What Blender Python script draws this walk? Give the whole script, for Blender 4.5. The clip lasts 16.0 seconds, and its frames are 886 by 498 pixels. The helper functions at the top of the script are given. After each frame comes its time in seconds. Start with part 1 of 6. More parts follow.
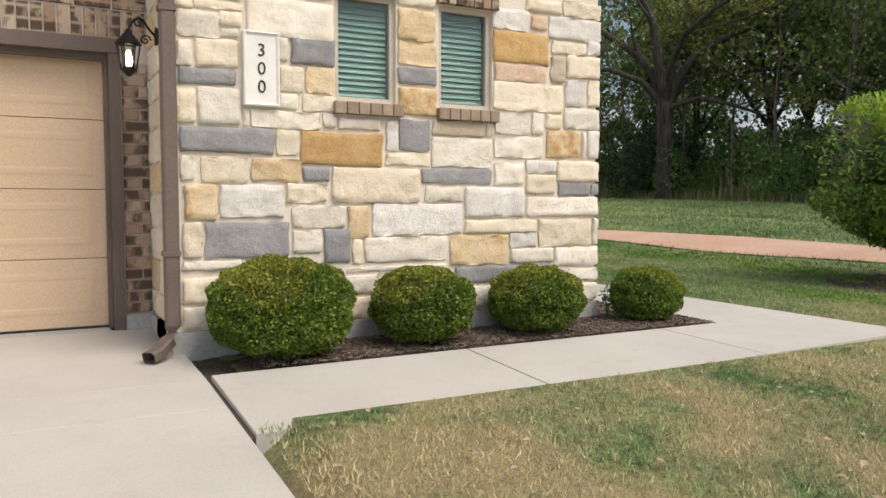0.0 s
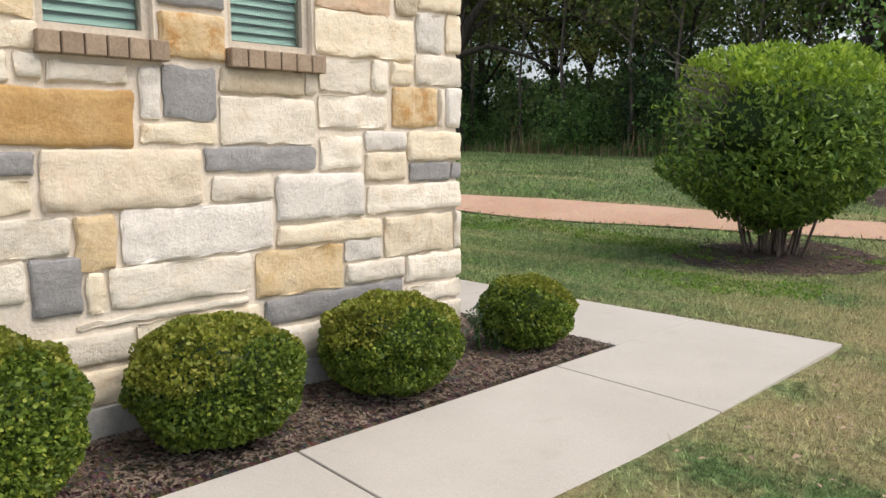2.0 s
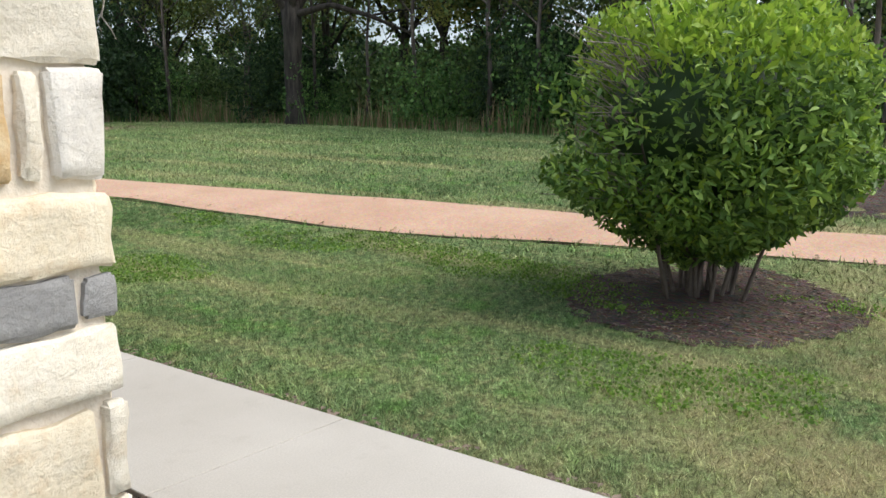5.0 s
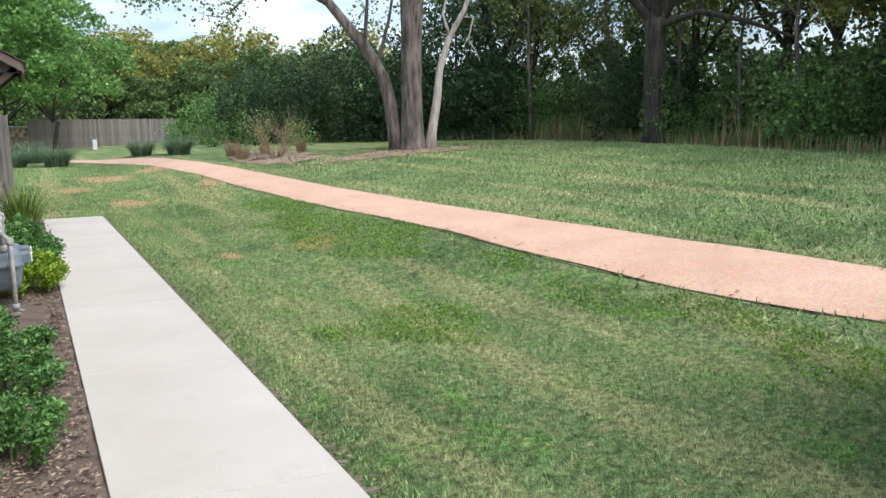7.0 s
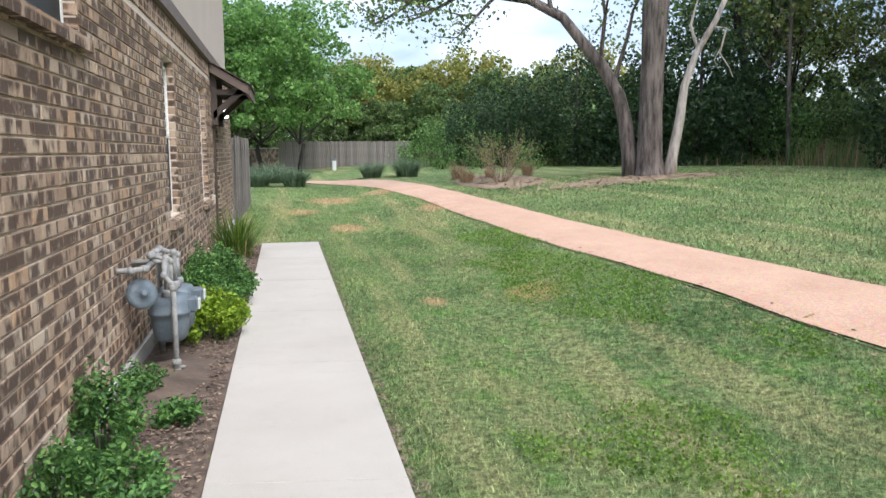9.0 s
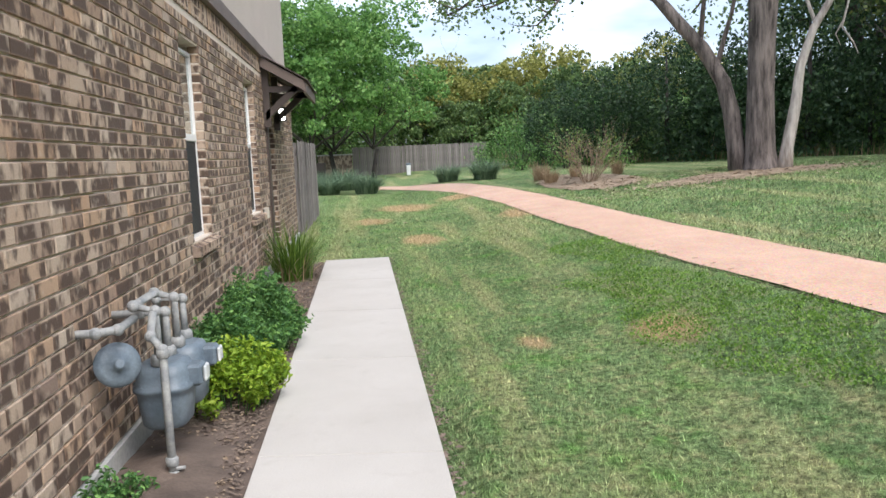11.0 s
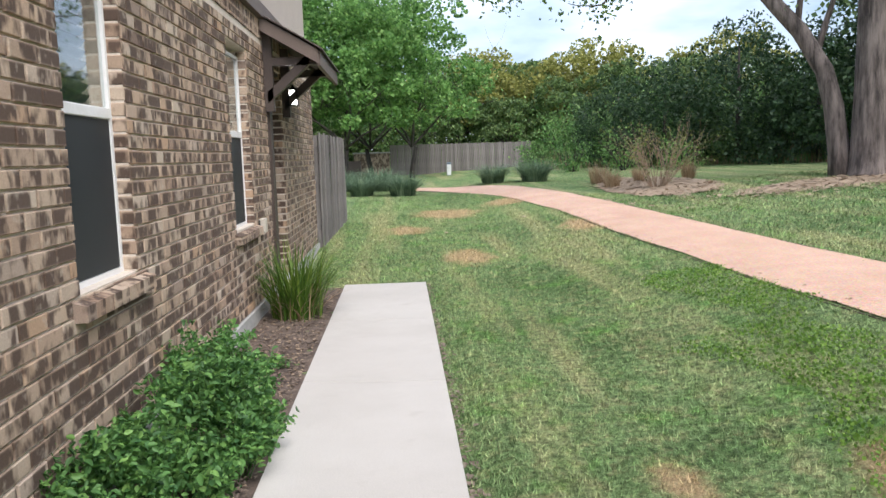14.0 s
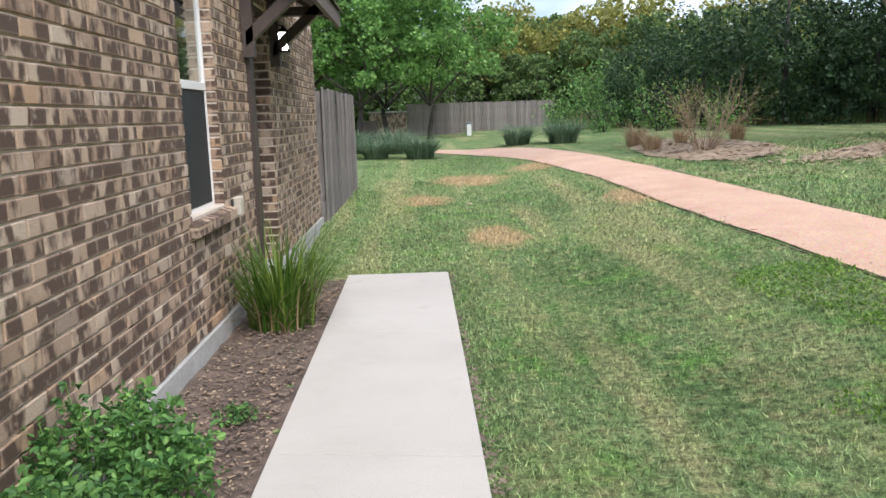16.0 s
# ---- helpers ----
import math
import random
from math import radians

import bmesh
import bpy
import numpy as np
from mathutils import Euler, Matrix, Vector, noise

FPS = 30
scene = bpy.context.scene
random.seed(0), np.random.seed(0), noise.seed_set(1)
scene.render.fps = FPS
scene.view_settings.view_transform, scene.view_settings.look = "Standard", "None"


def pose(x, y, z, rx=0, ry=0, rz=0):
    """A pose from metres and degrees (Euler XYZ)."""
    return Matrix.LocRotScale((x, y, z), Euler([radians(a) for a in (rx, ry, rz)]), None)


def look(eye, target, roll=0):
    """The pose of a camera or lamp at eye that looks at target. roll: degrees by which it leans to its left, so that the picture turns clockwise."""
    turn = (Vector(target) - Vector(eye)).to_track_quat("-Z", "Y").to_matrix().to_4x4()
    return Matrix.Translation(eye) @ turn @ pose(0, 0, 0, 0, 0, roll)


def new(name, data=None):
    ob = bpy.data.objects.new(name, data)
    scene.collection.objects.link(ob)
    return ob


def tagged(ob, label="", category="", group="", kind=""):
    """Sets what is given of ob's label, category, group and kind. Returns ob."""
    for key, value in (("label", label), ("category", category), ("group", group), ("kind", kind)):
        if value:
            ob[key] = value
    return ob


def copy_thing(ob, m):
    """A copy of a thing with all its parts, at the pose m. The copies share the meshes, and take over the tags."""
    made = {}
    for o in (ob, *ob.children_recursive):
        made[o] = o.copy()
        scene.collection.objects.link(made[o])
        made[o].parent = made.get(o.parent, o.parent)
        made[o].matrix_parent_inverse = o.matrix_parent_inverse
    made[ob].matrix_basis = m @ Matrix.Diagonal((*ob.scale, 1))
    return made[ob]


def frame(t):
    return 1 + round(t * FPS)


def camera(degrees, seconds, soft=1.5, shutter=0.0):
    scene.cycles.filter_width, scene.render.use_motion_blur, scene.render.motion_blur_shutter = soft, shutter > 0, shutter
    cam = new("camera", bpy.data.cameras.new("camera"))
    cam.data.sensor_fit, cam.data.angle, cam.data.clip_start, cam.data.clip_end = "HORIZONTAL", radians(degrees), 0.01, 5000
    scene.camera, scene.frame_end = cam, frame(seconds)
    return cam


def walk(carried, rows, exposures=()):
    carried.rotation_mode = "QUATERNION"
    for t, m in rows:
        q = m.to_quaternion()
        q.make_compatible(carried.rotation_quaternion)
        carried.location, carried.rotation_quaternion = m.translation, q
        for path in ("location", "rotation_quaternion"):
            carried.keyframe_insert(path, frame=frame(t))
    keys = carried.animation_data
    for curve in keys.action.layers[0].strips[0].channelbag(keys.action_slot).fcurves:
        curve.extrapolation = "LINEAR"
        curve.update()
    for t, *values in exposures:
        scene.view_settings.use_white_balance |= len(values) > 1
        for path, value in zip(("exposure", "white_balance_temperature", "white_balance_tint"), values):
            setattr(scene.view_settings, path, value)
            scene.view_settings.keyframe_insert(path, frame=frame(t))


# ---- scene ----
cam = camera(60.1, 16.0)
PATH = [
    (0, (-4.025, -4.816, 0.936), (-3.079, -3.059, 0.808), 0.1),
    (0.5, (-3.872, -4.321, 0.949), (-2.777, -2.652, 0.814), -0.7),
    (1, (-3.7, -3.872, 0.98), (-2.463, -2.311, 0.798), -0.5),
    (1.5, (-3.497, -3.431, 0.999), (-2.195, -1.928, 0.783), -0.6),
    (2, (-3.204, -3.073, 1.161), (-1.81, -1.664, 0.894), -0.1),
    (2.5, (-2.84, -2.766, 1.191), (-1.31, -1.508, 0.917), -0.8),
    (3, (-2.44, -2.524, 1.269), (-0.874, -1.311, 0.993), 0.3),
    (3.2, (-2.324, -2.345, 1.268), (-0.72, -1.184, 0.991), -0.1),
    (5.3, (-0.706, -1.379, 1.42), (0.91, -0.257, 1.055), 0.1),
    (5.5, (-0.567, -1.315, 1.43), (1.003, -0.129, 1.073), 0.2),
    (6, (-0.251, -1.125, 1.45), (1.166, 0.25, 1.126), 0.4),
    (6.5, (0.057, -0.902, 1.508), (1.289, 0.641, 1.187), -0.3),
    (7, (0.407, -0.698, 1.531), (1.346, 1.039, 1.215), -0.7),
    (7.5, (0.676, -0.353, 1.552), (1.386, 1.492, 1.248), -0.7),
    (8, (0.851, -0.052, 1.585), (1.431, 1.84, 1.294), -1.0),
    (8.5, (1.007, 0.421, 1.556), (1.46, 2.35, 1.281), -1.0),
    (9, (1.024, 0.89, 1.565), (1.422, 2.833, 1.311), -0.4),
    (9.5, (1.077, 1.345, 1.527), (1.425, 3.299, 1.281), -0.3),
    (10, (1.035, 1.865, 1.514), (1.305, 3.832, 1.269), -0.6),
    (10.2, (1.08, 2.037, 1.526), (1.32, 4.007, 1.281), -1.2),
    (12.3, (1.287, 3.851, 1.489), (1.475, 5.831, 1.28), -2.9),
    (12.5, (1.302, 4.012, 1.491), (1.472, 5.995, 1.294), -2.5),
    (13, (1.293, 4.501, 1.51), (1.451, 6.485, 1.313), -2.8),
    (13.5, (1.324, 4.95, 1.492), (1.47, 6.933, 1.278), -2.2),
    (14, (1.312, 5.398, 1.479), (1.414, 7.381, 1.239), -1.7),
    (14.5, (1.307, 5.817, 1.514), (1.392, 7.796, 1.239), -1.8),
    (15, (1.306, 6.261, 1.518), (1.368, 8.243, 1.252), -2.0),
    (15.5, (1.264, 6.731, 1.495), (1.31, 8.71, 1.209), -2.3),
    (16, (1.322, 7.178, 1.478), (1.375, 9.148, 1.137), -1.7),
]
walk(cam, [(t, look(eye, target, roll)) for t, eye, target, roll in PATH],
     exposures=[(0, 0.4, 6850, 12), (3, 0.48, 6750, 11), (5.5, 0.75, 6350, 7.5), (6.0, 0.88, 6250, 8), (6.5, 0.95, 6150, 9), (7.5, 0.9, 6100, 10), (16, 0.9, 6100, 12)])

# ---- world and sun: bright, thinly overcast afternoon ----
SUN_EL, SUN_ROT = radians(52), radians(150)
world = bpy.data.worlds.new("world")
scene.world = world
world.use_nodes = True
wn, wl = world.node_tree.nodes, world.node_tree.links
wbg = wn["Background"]
sky = wn.new("ShaderNodeTexSky")
sky.sky_type, sky.sun_disc, sky.sun_elevation, sky.sun_rotation = "NISHITA", False, SUN_EL, SUN_ROT
sky.air_density, sky.dust_density, sky.ozone_density = 1.0, 3.0, 1.0
wtc = wn.new("ShaderNodeTexCoord")
wmap = wn.new("ShaderNodeMapping")
wmap.inputs["Scale"].default_value = (1.0, 1.0, 3.2)
wno = wn.new("ShaderNodeTexNoise")
wno.inputs["Scale"].default_value, wno.inputs["Detail"].default_value = 2.4, 6.0
wramp = wn.new("ShaderNodeValToRGB")
wramp.color_ramp.elements[0].position, wramp.color_ramp.elements[1].position = 0.40, 0.66
wmix = wn.new("ShaderNodeMix")
wmix.data_type = "RGBA"
wmix.inputs[7].default_value = (7.8, 8.4, 9.3, 1)
wl.new(wtc.outputs["Generated"], wmap.inputs["Vector"])
wl.new(wmap.outputs[0], wno.inputs["Vector"])
wl.new(wno.outputs["Fac"], wramp.inputs["Fac"])
wl.new(wramp.outputs["Color"], wmix.inputs[0])
wl.new(sky.outputs[0], wmix.inputs[6])
wl.new(wmix.outputs[2], wbg.inputs["Color"])
wbg.inputs["Strength"].default_value = 0.11
sun = new("sun", bpy.data.lights.new("sun", "SUN"))
sun.data.energy, sun.data.angle, sun.data.color = 2.1, radians(40), (1.0, 0.96, 0.9)
sun.matrix_world = look((0, 0, 30), (0 - 30 * math.sin(SUN_ROT) / math.tan(SUN_EL), 0 - 30 * math.cos(SUN_ROT) / math.tan(SUN_EL), 0))

# ---- materials ----
def material(name, build):
    m = bpy.data.materials.new(name)
    m.use_nodes = True
    build(m.node_tree.nodes, m.node_tree.links, m.node_tree.nodes["Principled BSDF"])
    return m


def tex(n, l, kind, scale, detail=4.0, rough=0.55, coord="Object", stretch=None):
    """A texture node on the given coordinates, in metres."""
    t = n.new("ShaderNodeTex" + kind)
    t.inputs["Scale"].default_value = scale
    if kind == "Noise":
        t.inputs["Detail"].default_value, t.inputs["Roughness"].default_value = detail, rough
    c = n.new("ShaderNodeNewGeometry").outputs["Position"] if coord == "World" else n.new("ShaderNodeTexCoord").outputs[coord]
    if stretch:
        mp = n.new("ShaderNodeMapping")
        mp.inputs["Scale"].default_value = stretch
        l.new(c, mp.inputs["Vector"])
        c = mp.outputs[0]
    l.new(c, t.inputs["Vector"])
    return t


def ramp(n, l, fac, *stops):
    r = n.new("ShaderNodeValToRGB")
    e = r.color_ramp.elements
    while len(e) < len(stops):
        e.new(0.5)
    for k, (p, c) in zip(e, stops):
        k.position, k.color = p, (*c, 1)
    l.new(fac, r.inputs["Fac"])
    return r.outputs["Color"]


def ramp_range(n, l, value, full, none, top):
    m = n.new("ShaderNodeMapRange")
    m.interpolation_type = "SMOOTHSTEP"
    for k, v in (("From Min", full), ("From Max", none), ("To Min", top), ("To Max", 0.0)):
        m.inputs[k].default_value = v
    l.new(value, m.inputs["Value"])
    return m.outputs[0]


def mix(n, l, fac, a, b, how="MIX"):
    m = n.new("ShaderNodeMix")
    m.data_type, m.blend_type = "RGBA", how
    for k, v in ((0, fac), (6, a), (7, b)):
        if hasattr(v, "links"):
            l.new(v, m.inputs[k])
        else:
            m.inputs[k].default_value = v if k == 0 else (*v, 1)
    return m.outputs[2]


def bump(n, l, bsdf, height, strength=0.3, distance=0.01):
    b = n.new("ShaderNodeBump")
    b.inputs["Strength"].default_value, b.inputs["Distance"].default_value = strength, distance
    l.new(height, b.inputs["Height"])
    l.new(b.outputs[0], bsdf.inputs["Normal"])


def rough_paint(name, dark, light, scale=6.0, rough=0.7, grain=120.0, bumpy=0.15, metal=0.0, vary=0.0, coord="Object", stretch=None):
    """A surface of two near tones in large patches, with fine grain and relief."""
    def build(n, l, p):
        a = tex(n, l, "Noise", scale, 5, coord=coord, stretch=stretch)
        g = tex(n, l, "Noise", grain, 3, coord=coord, stretch=stretch)
        c = ramp(n, l, a.outputs["Fac"], (0.3, dark), (0.7, light))
        c = mix(n, l, 0.25, c, ramp(n, l, g.outputs["Fac"], (0.3, (0.25, 0.25, 0.25)), (0.7, (0.75, 0.75, 0.75))), "OVERLAY")
        if vary:
            o = n.new("ShaderNodeObjectInfo")
            h = n.new("ShaderNodeHueSaturation")
            r = n.new("ShaderNodeMapRange")
            r.inputs["To Min"].default_value, r.inputs["To Max"].default_value = 1 - vary, 1 + vary
            l.new(o.outputs["Random"], r.inputs["Value"])
            l.new(r.outputs[0], h.inputs["Value"])
            l.new(c, h.inputs["Color"])
            c = h.outputs[0]
        l.new(c, p.inputs["Base Color"])
        p.inputs["Roughness"].default_value, p.inputs["Metallic"].default_value = rough, metal
        bump(n, l, p, g.outputs["Fac"], bumpy, 0.01)
    return material(name, build)


# ---- mesh helpers ----
def mesh_ob(name, bm, mat=None, parent=None, label=""):
    me = bpy.data.meshes.new(name)
    bm.to_mesh(me)
    bm.free()
    ob = new(name, me)
    if mat:
        me.materials.append(mat)
    if parent:
        ob.parent = parent
    if label:
        tagged(ob, label)
    return ob


part = mesh_ob


def thing(name, label, category, x=0.0, y=0.0, z=0.0, rz=0.0, group="", kind=""):
    e = new(name)
    e.empty_display_size = 0.1
    e.matrix_basis = pose(x, y, z, 0, 0, rz)
    return tagged(e, label, category, group, kind)


def bm_box(x0, x1, y0, y1, z0, z1, bm=None, bevel=0.0):
    bm = bm or bmesh.new()
    v = [bm.verts.new((x, y, z)) for z in (z0, z1) for y in (y0, y1) for x in (x0, x1)]
    fs = [bm.faces.new([v[i] for i in q]) for q in ((0, 2, 3, 1), (4, 5, 7, 6), (0, 1, 5, 4), (2, 6, 7, 3), (0, 4, 6, 2), (1, 3, 7, 5))]
    if bevel:
        es = list({e for f in fs for e in f.edges})
        bmesh.ops.bevel(bm, geom=es, offset=bevel, segments=1, profile=0.5, affect="EDGES")
    return bm


def bm_tube(points, radii, sides=8, bm=None, cap=True):
    """A tapered tube along points."""
    bm = bm or bmesh.new()
    rings = []
    pts = [Vector(p) for p in points]
    for i, p in enumerate(pts):
        d = (pts[min(i + 1, len(pts) - 1)] - pts[max(i - 1, 0)]).normalized()
        a = d.orthogonal().normalized() if i == 0 else (a - d * a.dot(d)).normalized()
        b = d.cross(a)
        r = radii[i] if hasattr(radii, "__len__") else radii
        rings.append([bm.verts.new(p + a * (r * math.cos(k * math.tau / sides)) + b * (r * math.sin(k * math.tau / sides))) for k in range(sides)])
    for r0, r1 in zip(rings, rings[1:]):
        for k in range(sides):
            f = bm.faces.new((r0[k], r0[(k + 1) % sides], r1[(k + 1) % sides], r1[k]))
            f.smooth = True
    if cap:
        bm.faces.new(rings[0][::-1])
        bm.faces.new(rings[-1])
    return bm


def bm_lathe(profile, sides=20, bm=None, at=(0, 0, 0)):
    """A turned body about z from (radius, height) pairs."""
    bm = bm or bmesh.new()
    rings = [[bm.verts.new((at[0] + r * math.cos(k * math.tau / sides), at[1] + r * math.sin(k * math.tau / sides), at[2] + z)) for k in range(sides)] for r, z in profile]
    for r0, r1 in zip(rings, rings[1:]):
        for k in range(sides):
            bm.faces.new((r0[k], r0[(k + 1) % sides], r1[(k + 1) % sides], r1[k])).smooth = True
    bm.faces.new(rings[0][::-1])
    bm.faces.new(rings[-1])
    return bm


def sheet(name, verts, faces, mat, parent=None):
    me = bpy.data.meshes.new(name)
    me.from_pydata(verts, [], faces)
    me.update()
    me.materials.append(mat)
    ob = new(name, me)
    if parent:
        ob.parent = parent
    return ob


def smooth(a, b, v):
    """Eased step from 0 at a to 1 at b; a may be the larger."""
    t = min(1.0, max(0.0, (v - a) / (b - a)))
    return t * t * (3 - 2 * t)


# ---- the lie of the land ----
WAY = [(9.8, -18.0), (8.6, -10.0), (7.95, -5.0), (7.2, -1.2), (6.42, 2.1), (6.05, 3.3), (5.72, 4.9), (5.52, 6.9), (5.35, 9.2), (5.24, 11.5), (5.2, 16.0), (5.15, 19.4), (4.95, 22.5), (4.5, 26.0), (3.3, 29.6), (1.5, 31.5), (-1.0, 32.6), (-6.0, 33.2), (-16.0, 33.2)]


def curve_points(pts, step):
    """Points and sideways unit vectors along a smooth line through pts."""
    out = []
    for i in range(len(pts) - 1):
        p0, p1, p2, p3 = [Vector(pts[min(max(k, 0), len(pts) - 1)]) for k in (i - 1, i, i + 1, i + 2)]
        n_ = max(2, int((p2 - p1).length / step))
        for k in range(n_):
            t = k / n_
            out.append(0.5 * (2 * p1 + (p2 - p0) * t + (2 * p0 - 5 * p1 + 4 * p2 - p3) * t * t + (3 * p1 - p0 - 3 * p2 + p3) * t ** 3))
    res = []
    for i, p in enumerate(out):
        d = (out[min(i + 1, len(out) - 1)] - out[max(i - 1, 0)]).normalized()
        res.append((p, Vector((d.y, -d.x))))
    return res


TRACK = curve_points(WAY, 0.4)


def path_half(y):
    """Half the width of the path, which narrows to the south."""
    return 0.48 + 0.26 * smooth(-1.0, 7.0, y)


TRACK_XY = np.array([tuple(p) for p, s in TRACK])


def off_path(x, y):
    """Distance to the middle of the path."""
    return float(((TRACK_XY - (x, y)) ** 2).sum(1).min()) ** 0.5


def land(x, y):
    """Height of the ground."""
    s = smooth(9.0, -2.5, y)
    a = 0.32 * smooth(2.4 + 3.0 * s, 4.9 + 5.0 * s, x)
    x0 = 6.6 + 2.2 * s
    if x > x0:
        a += (0.48 + 0.2 * smooth(6.0, 19.0, y)) * (1 - math.exp(-(x - x0) / 3.6))
    n = 0.42 * smooth(14.0, 34.0, y)
    h = a + n * max(0.0, 1 - a / 0.9)
    if y < -1.6:
        h -= 0.075 * min(-1.6 - y, 14.0) * (1 - 0.4 * smooth(2.0, 8.0, x))
    if x < 1.62 and y < 15 and x > -3.4:
        h -= 0.03
    return h

# ---- setting: ground, paving, house ----
def lawn_colour(n, l):
    """Green turf with straw-coloured and clover-green patches, the same for soil and blades."""
    big = tex(n, l, "Noise", 0.55, 4, 0.6, "World")
    mid = tex(n, l, "Noise", 2.3, 5, 0.65, "World")
    lines = tex(n, l, "Noise", 1.7, 3, 0.5, "World", stretch=(1.0, 0.09, 1.0))
    pos = n.new("ShaderNodeNewGeometry")
    sep = n.new("ShaderNodeSeparateXYZ")
    l.new(pos.outputs["Position"], sep.inputs[0])
    c = ramp(n, l, big.outputs["Fac"], (0.3, (0.09, 0.15, 0.055)), (0.5, (0.16, 0.23, 0.095)), (0.72, (0.21, 0.27, 0.11)))
    c = mix(n, l, ramp(n, l, mid.outputs["Fac"], (0.52, (0, 0, 0)), (0.66, (0.75, 0.75, 0.75))), c, (0.12, 0.25, 0.055))
    c = mix(n, l, ramp(n, l, lines.outputs["Fac"], (0.5, (0, 0, 0)), (0.64, (0.6, 0.6, 0.6))), c, (0.36, 0.335, 0.17))
    mot = tex(n, l, "Noise", 8.5, 5, 0.7, "World")
    c = mix(n, l, ramp(n, l, mot.outputs["Fac"], (0.5, (0, 0, 0)), (0.66, (0.52, 0.52, 0.52))), c, (0.36, 0.32, 0.165))
    c = mix(n, l, ramp(n, l, mot.outputs["Fac"], (0.32, (0.6, 0.6, 0.6)), (0.45, (0, 0, 0))), c, (0.055, 0.12, 0.035))
    tuft = tex(n, l, "Noise", 21, 4, 0.7, "World")
    c = mix(n, l, 0.75, c, ramp(n, l, tuft.outputs["Fac"], (0.36, (0.15, 0.15, 0.15)), (0.64, (0.85, 0.85, 0.85))), "OVERLAY")
    south = n.new("ShaderNodeMapRange")
    south.inputs["From Min"].default_value, south.inputs["From Max"].default_value = 0.5, -2.2
    l.new(sep.outputs["Y"], south.inputs["Value"])
    ragged = tex(n, l, "Noise", 3.2, 5, 0.7, "World")
    for px, py, rx, ry in ((2.25, 16.4, 0.45, 0.9), (4.0, 23.8, 0.9, 1.0), (2.3, 22.8, 0.9, 1.1), (4.35, 17.9, 0.5, 1.0), (3.5, 8.3, 0.3, 0.5), (2.5, 8.6, 0.16, 0.25), (1.4, 20.0, 0.5, 0.8)):
        mp = n.new("ShaderNodeMapping")
        mp.vector_type = "TEXTURE"
        mp.inputs["Location"].default_value = (px, py, 0)
        mp.inputs["Scale"].default_value = (rx, ry, 1000)
        l.new(pos.outputs["Position"], mp.inputs["Vector"])
        ln = n.new("ShaderNodeVectorMath")
        ln.operation = "LENGTH"
        l.new(mp.outputs[0], ln.inputs[0])
        ad = n.new("ShaderNodeMath")
        ad.operation = "MULTIPLY_ADD"
        ad.inputs[1].default_value = 1.6
        l.new(ragged.outputs["Fac"], ad.inputs[0])
        l.new(ln.outputs["Value"], ad.inputs[2])
        c = mix(n, l, ramp_range(n, l, ad.outputs[0], 1.25, 1.9, 0.75), c, (0.46, 0.31, 0.18))
    dry = tex(n, l, "Noise", 1.1, 5, 0.65, "World")
    dm = n.new("ShaderNodeMath")
    dm.operation = "MULTIPLY"
    l.new(ramp(n, l, dry.outputs["Fac"], (0.38, (0, 0, 0)), (0.58, (0.9, 0.9, 0.9))), dm.inputs[0])
    l.new(south.outputs[0], dm.inputs[1])
    return mix(n, l, dm.outputs[0], c, (0.42, 0.335, 0.19))


def lawn_build(n, l, p):
    g = tex(n, l, "Noise", 70, 5, 0.7, "World")
    c = mix(n, l, 0.55, lawn_colour(n, l), ramp(n, l, g.outputs["Fac"], (0.3, (0.12, 0.12, 0.12)), (0.7, (0.8, 0.8, 0.8))), "OVERLAY")
    l.new(c, p.inputs["Base Color"])
    p.inputs["Roughness"].default_value = 0.95
    p.inputs["Specular IOR Level"].default_value = 0.1
    bump(n, l, p, g.outputs["Fac"], 0.9, 0.03)


def blade_build(n, l, p):
    r = n.new("ShaderNodeNewGeometry")
    h = n.new("ShaderNodeHueSaturation")
    m = n.new("ShaderNodeMapRange")
    m.inputs["To Min"].default_value, m.inputs["To Max"].default_value = 0.65, 1.9
    l.new(r.outputs["Random Per Island"], m.inputs["Value"])
    l.new(m.outputs[0], h.inputs["Value"])
    l.new(lawn_colour(n, l), h.inputs["Color"])
    l.new(h.outputs[0], p.inputs["Base Color"])
    p.inputs["Roughness"].default_value = 0.65
    p.inputs["Specular IOR Level"].default_value = 0.25


def gravel_build(n, l, p):
    a = tex(n, l, "Noise", 1.3, 5, 0.6, "World")
    v = tex(n, l, "Voronoi", 75, coord="World")
    g = tex(n, l, "Noise", 220, 3, 0.6, "World")
    c = ramp(n, l, a.outputs["Fac"], (0.3, (0.47, 0.295, 0.205)), (0.7, (0.56, 0.375, 0.275)))
    c = mix(n, l, 0.35, c, v.outputs["Color"], "SOFT_LIGHT")
    c = mix(n, l, 0.3, c, ramp(n, l, g.outputs["Fac"], (0.3, (0.2, 0.2, 0.2)), (0.7, (0.8, 0.8, 0.8))), "OVERLAY")
    l.new(c, p.inputs["Base Color"])
    p.inputs["Roughness"].default_value = 0.95
    bump(n, l, p, v.outputs["Distance"], 0.4, 0.006)


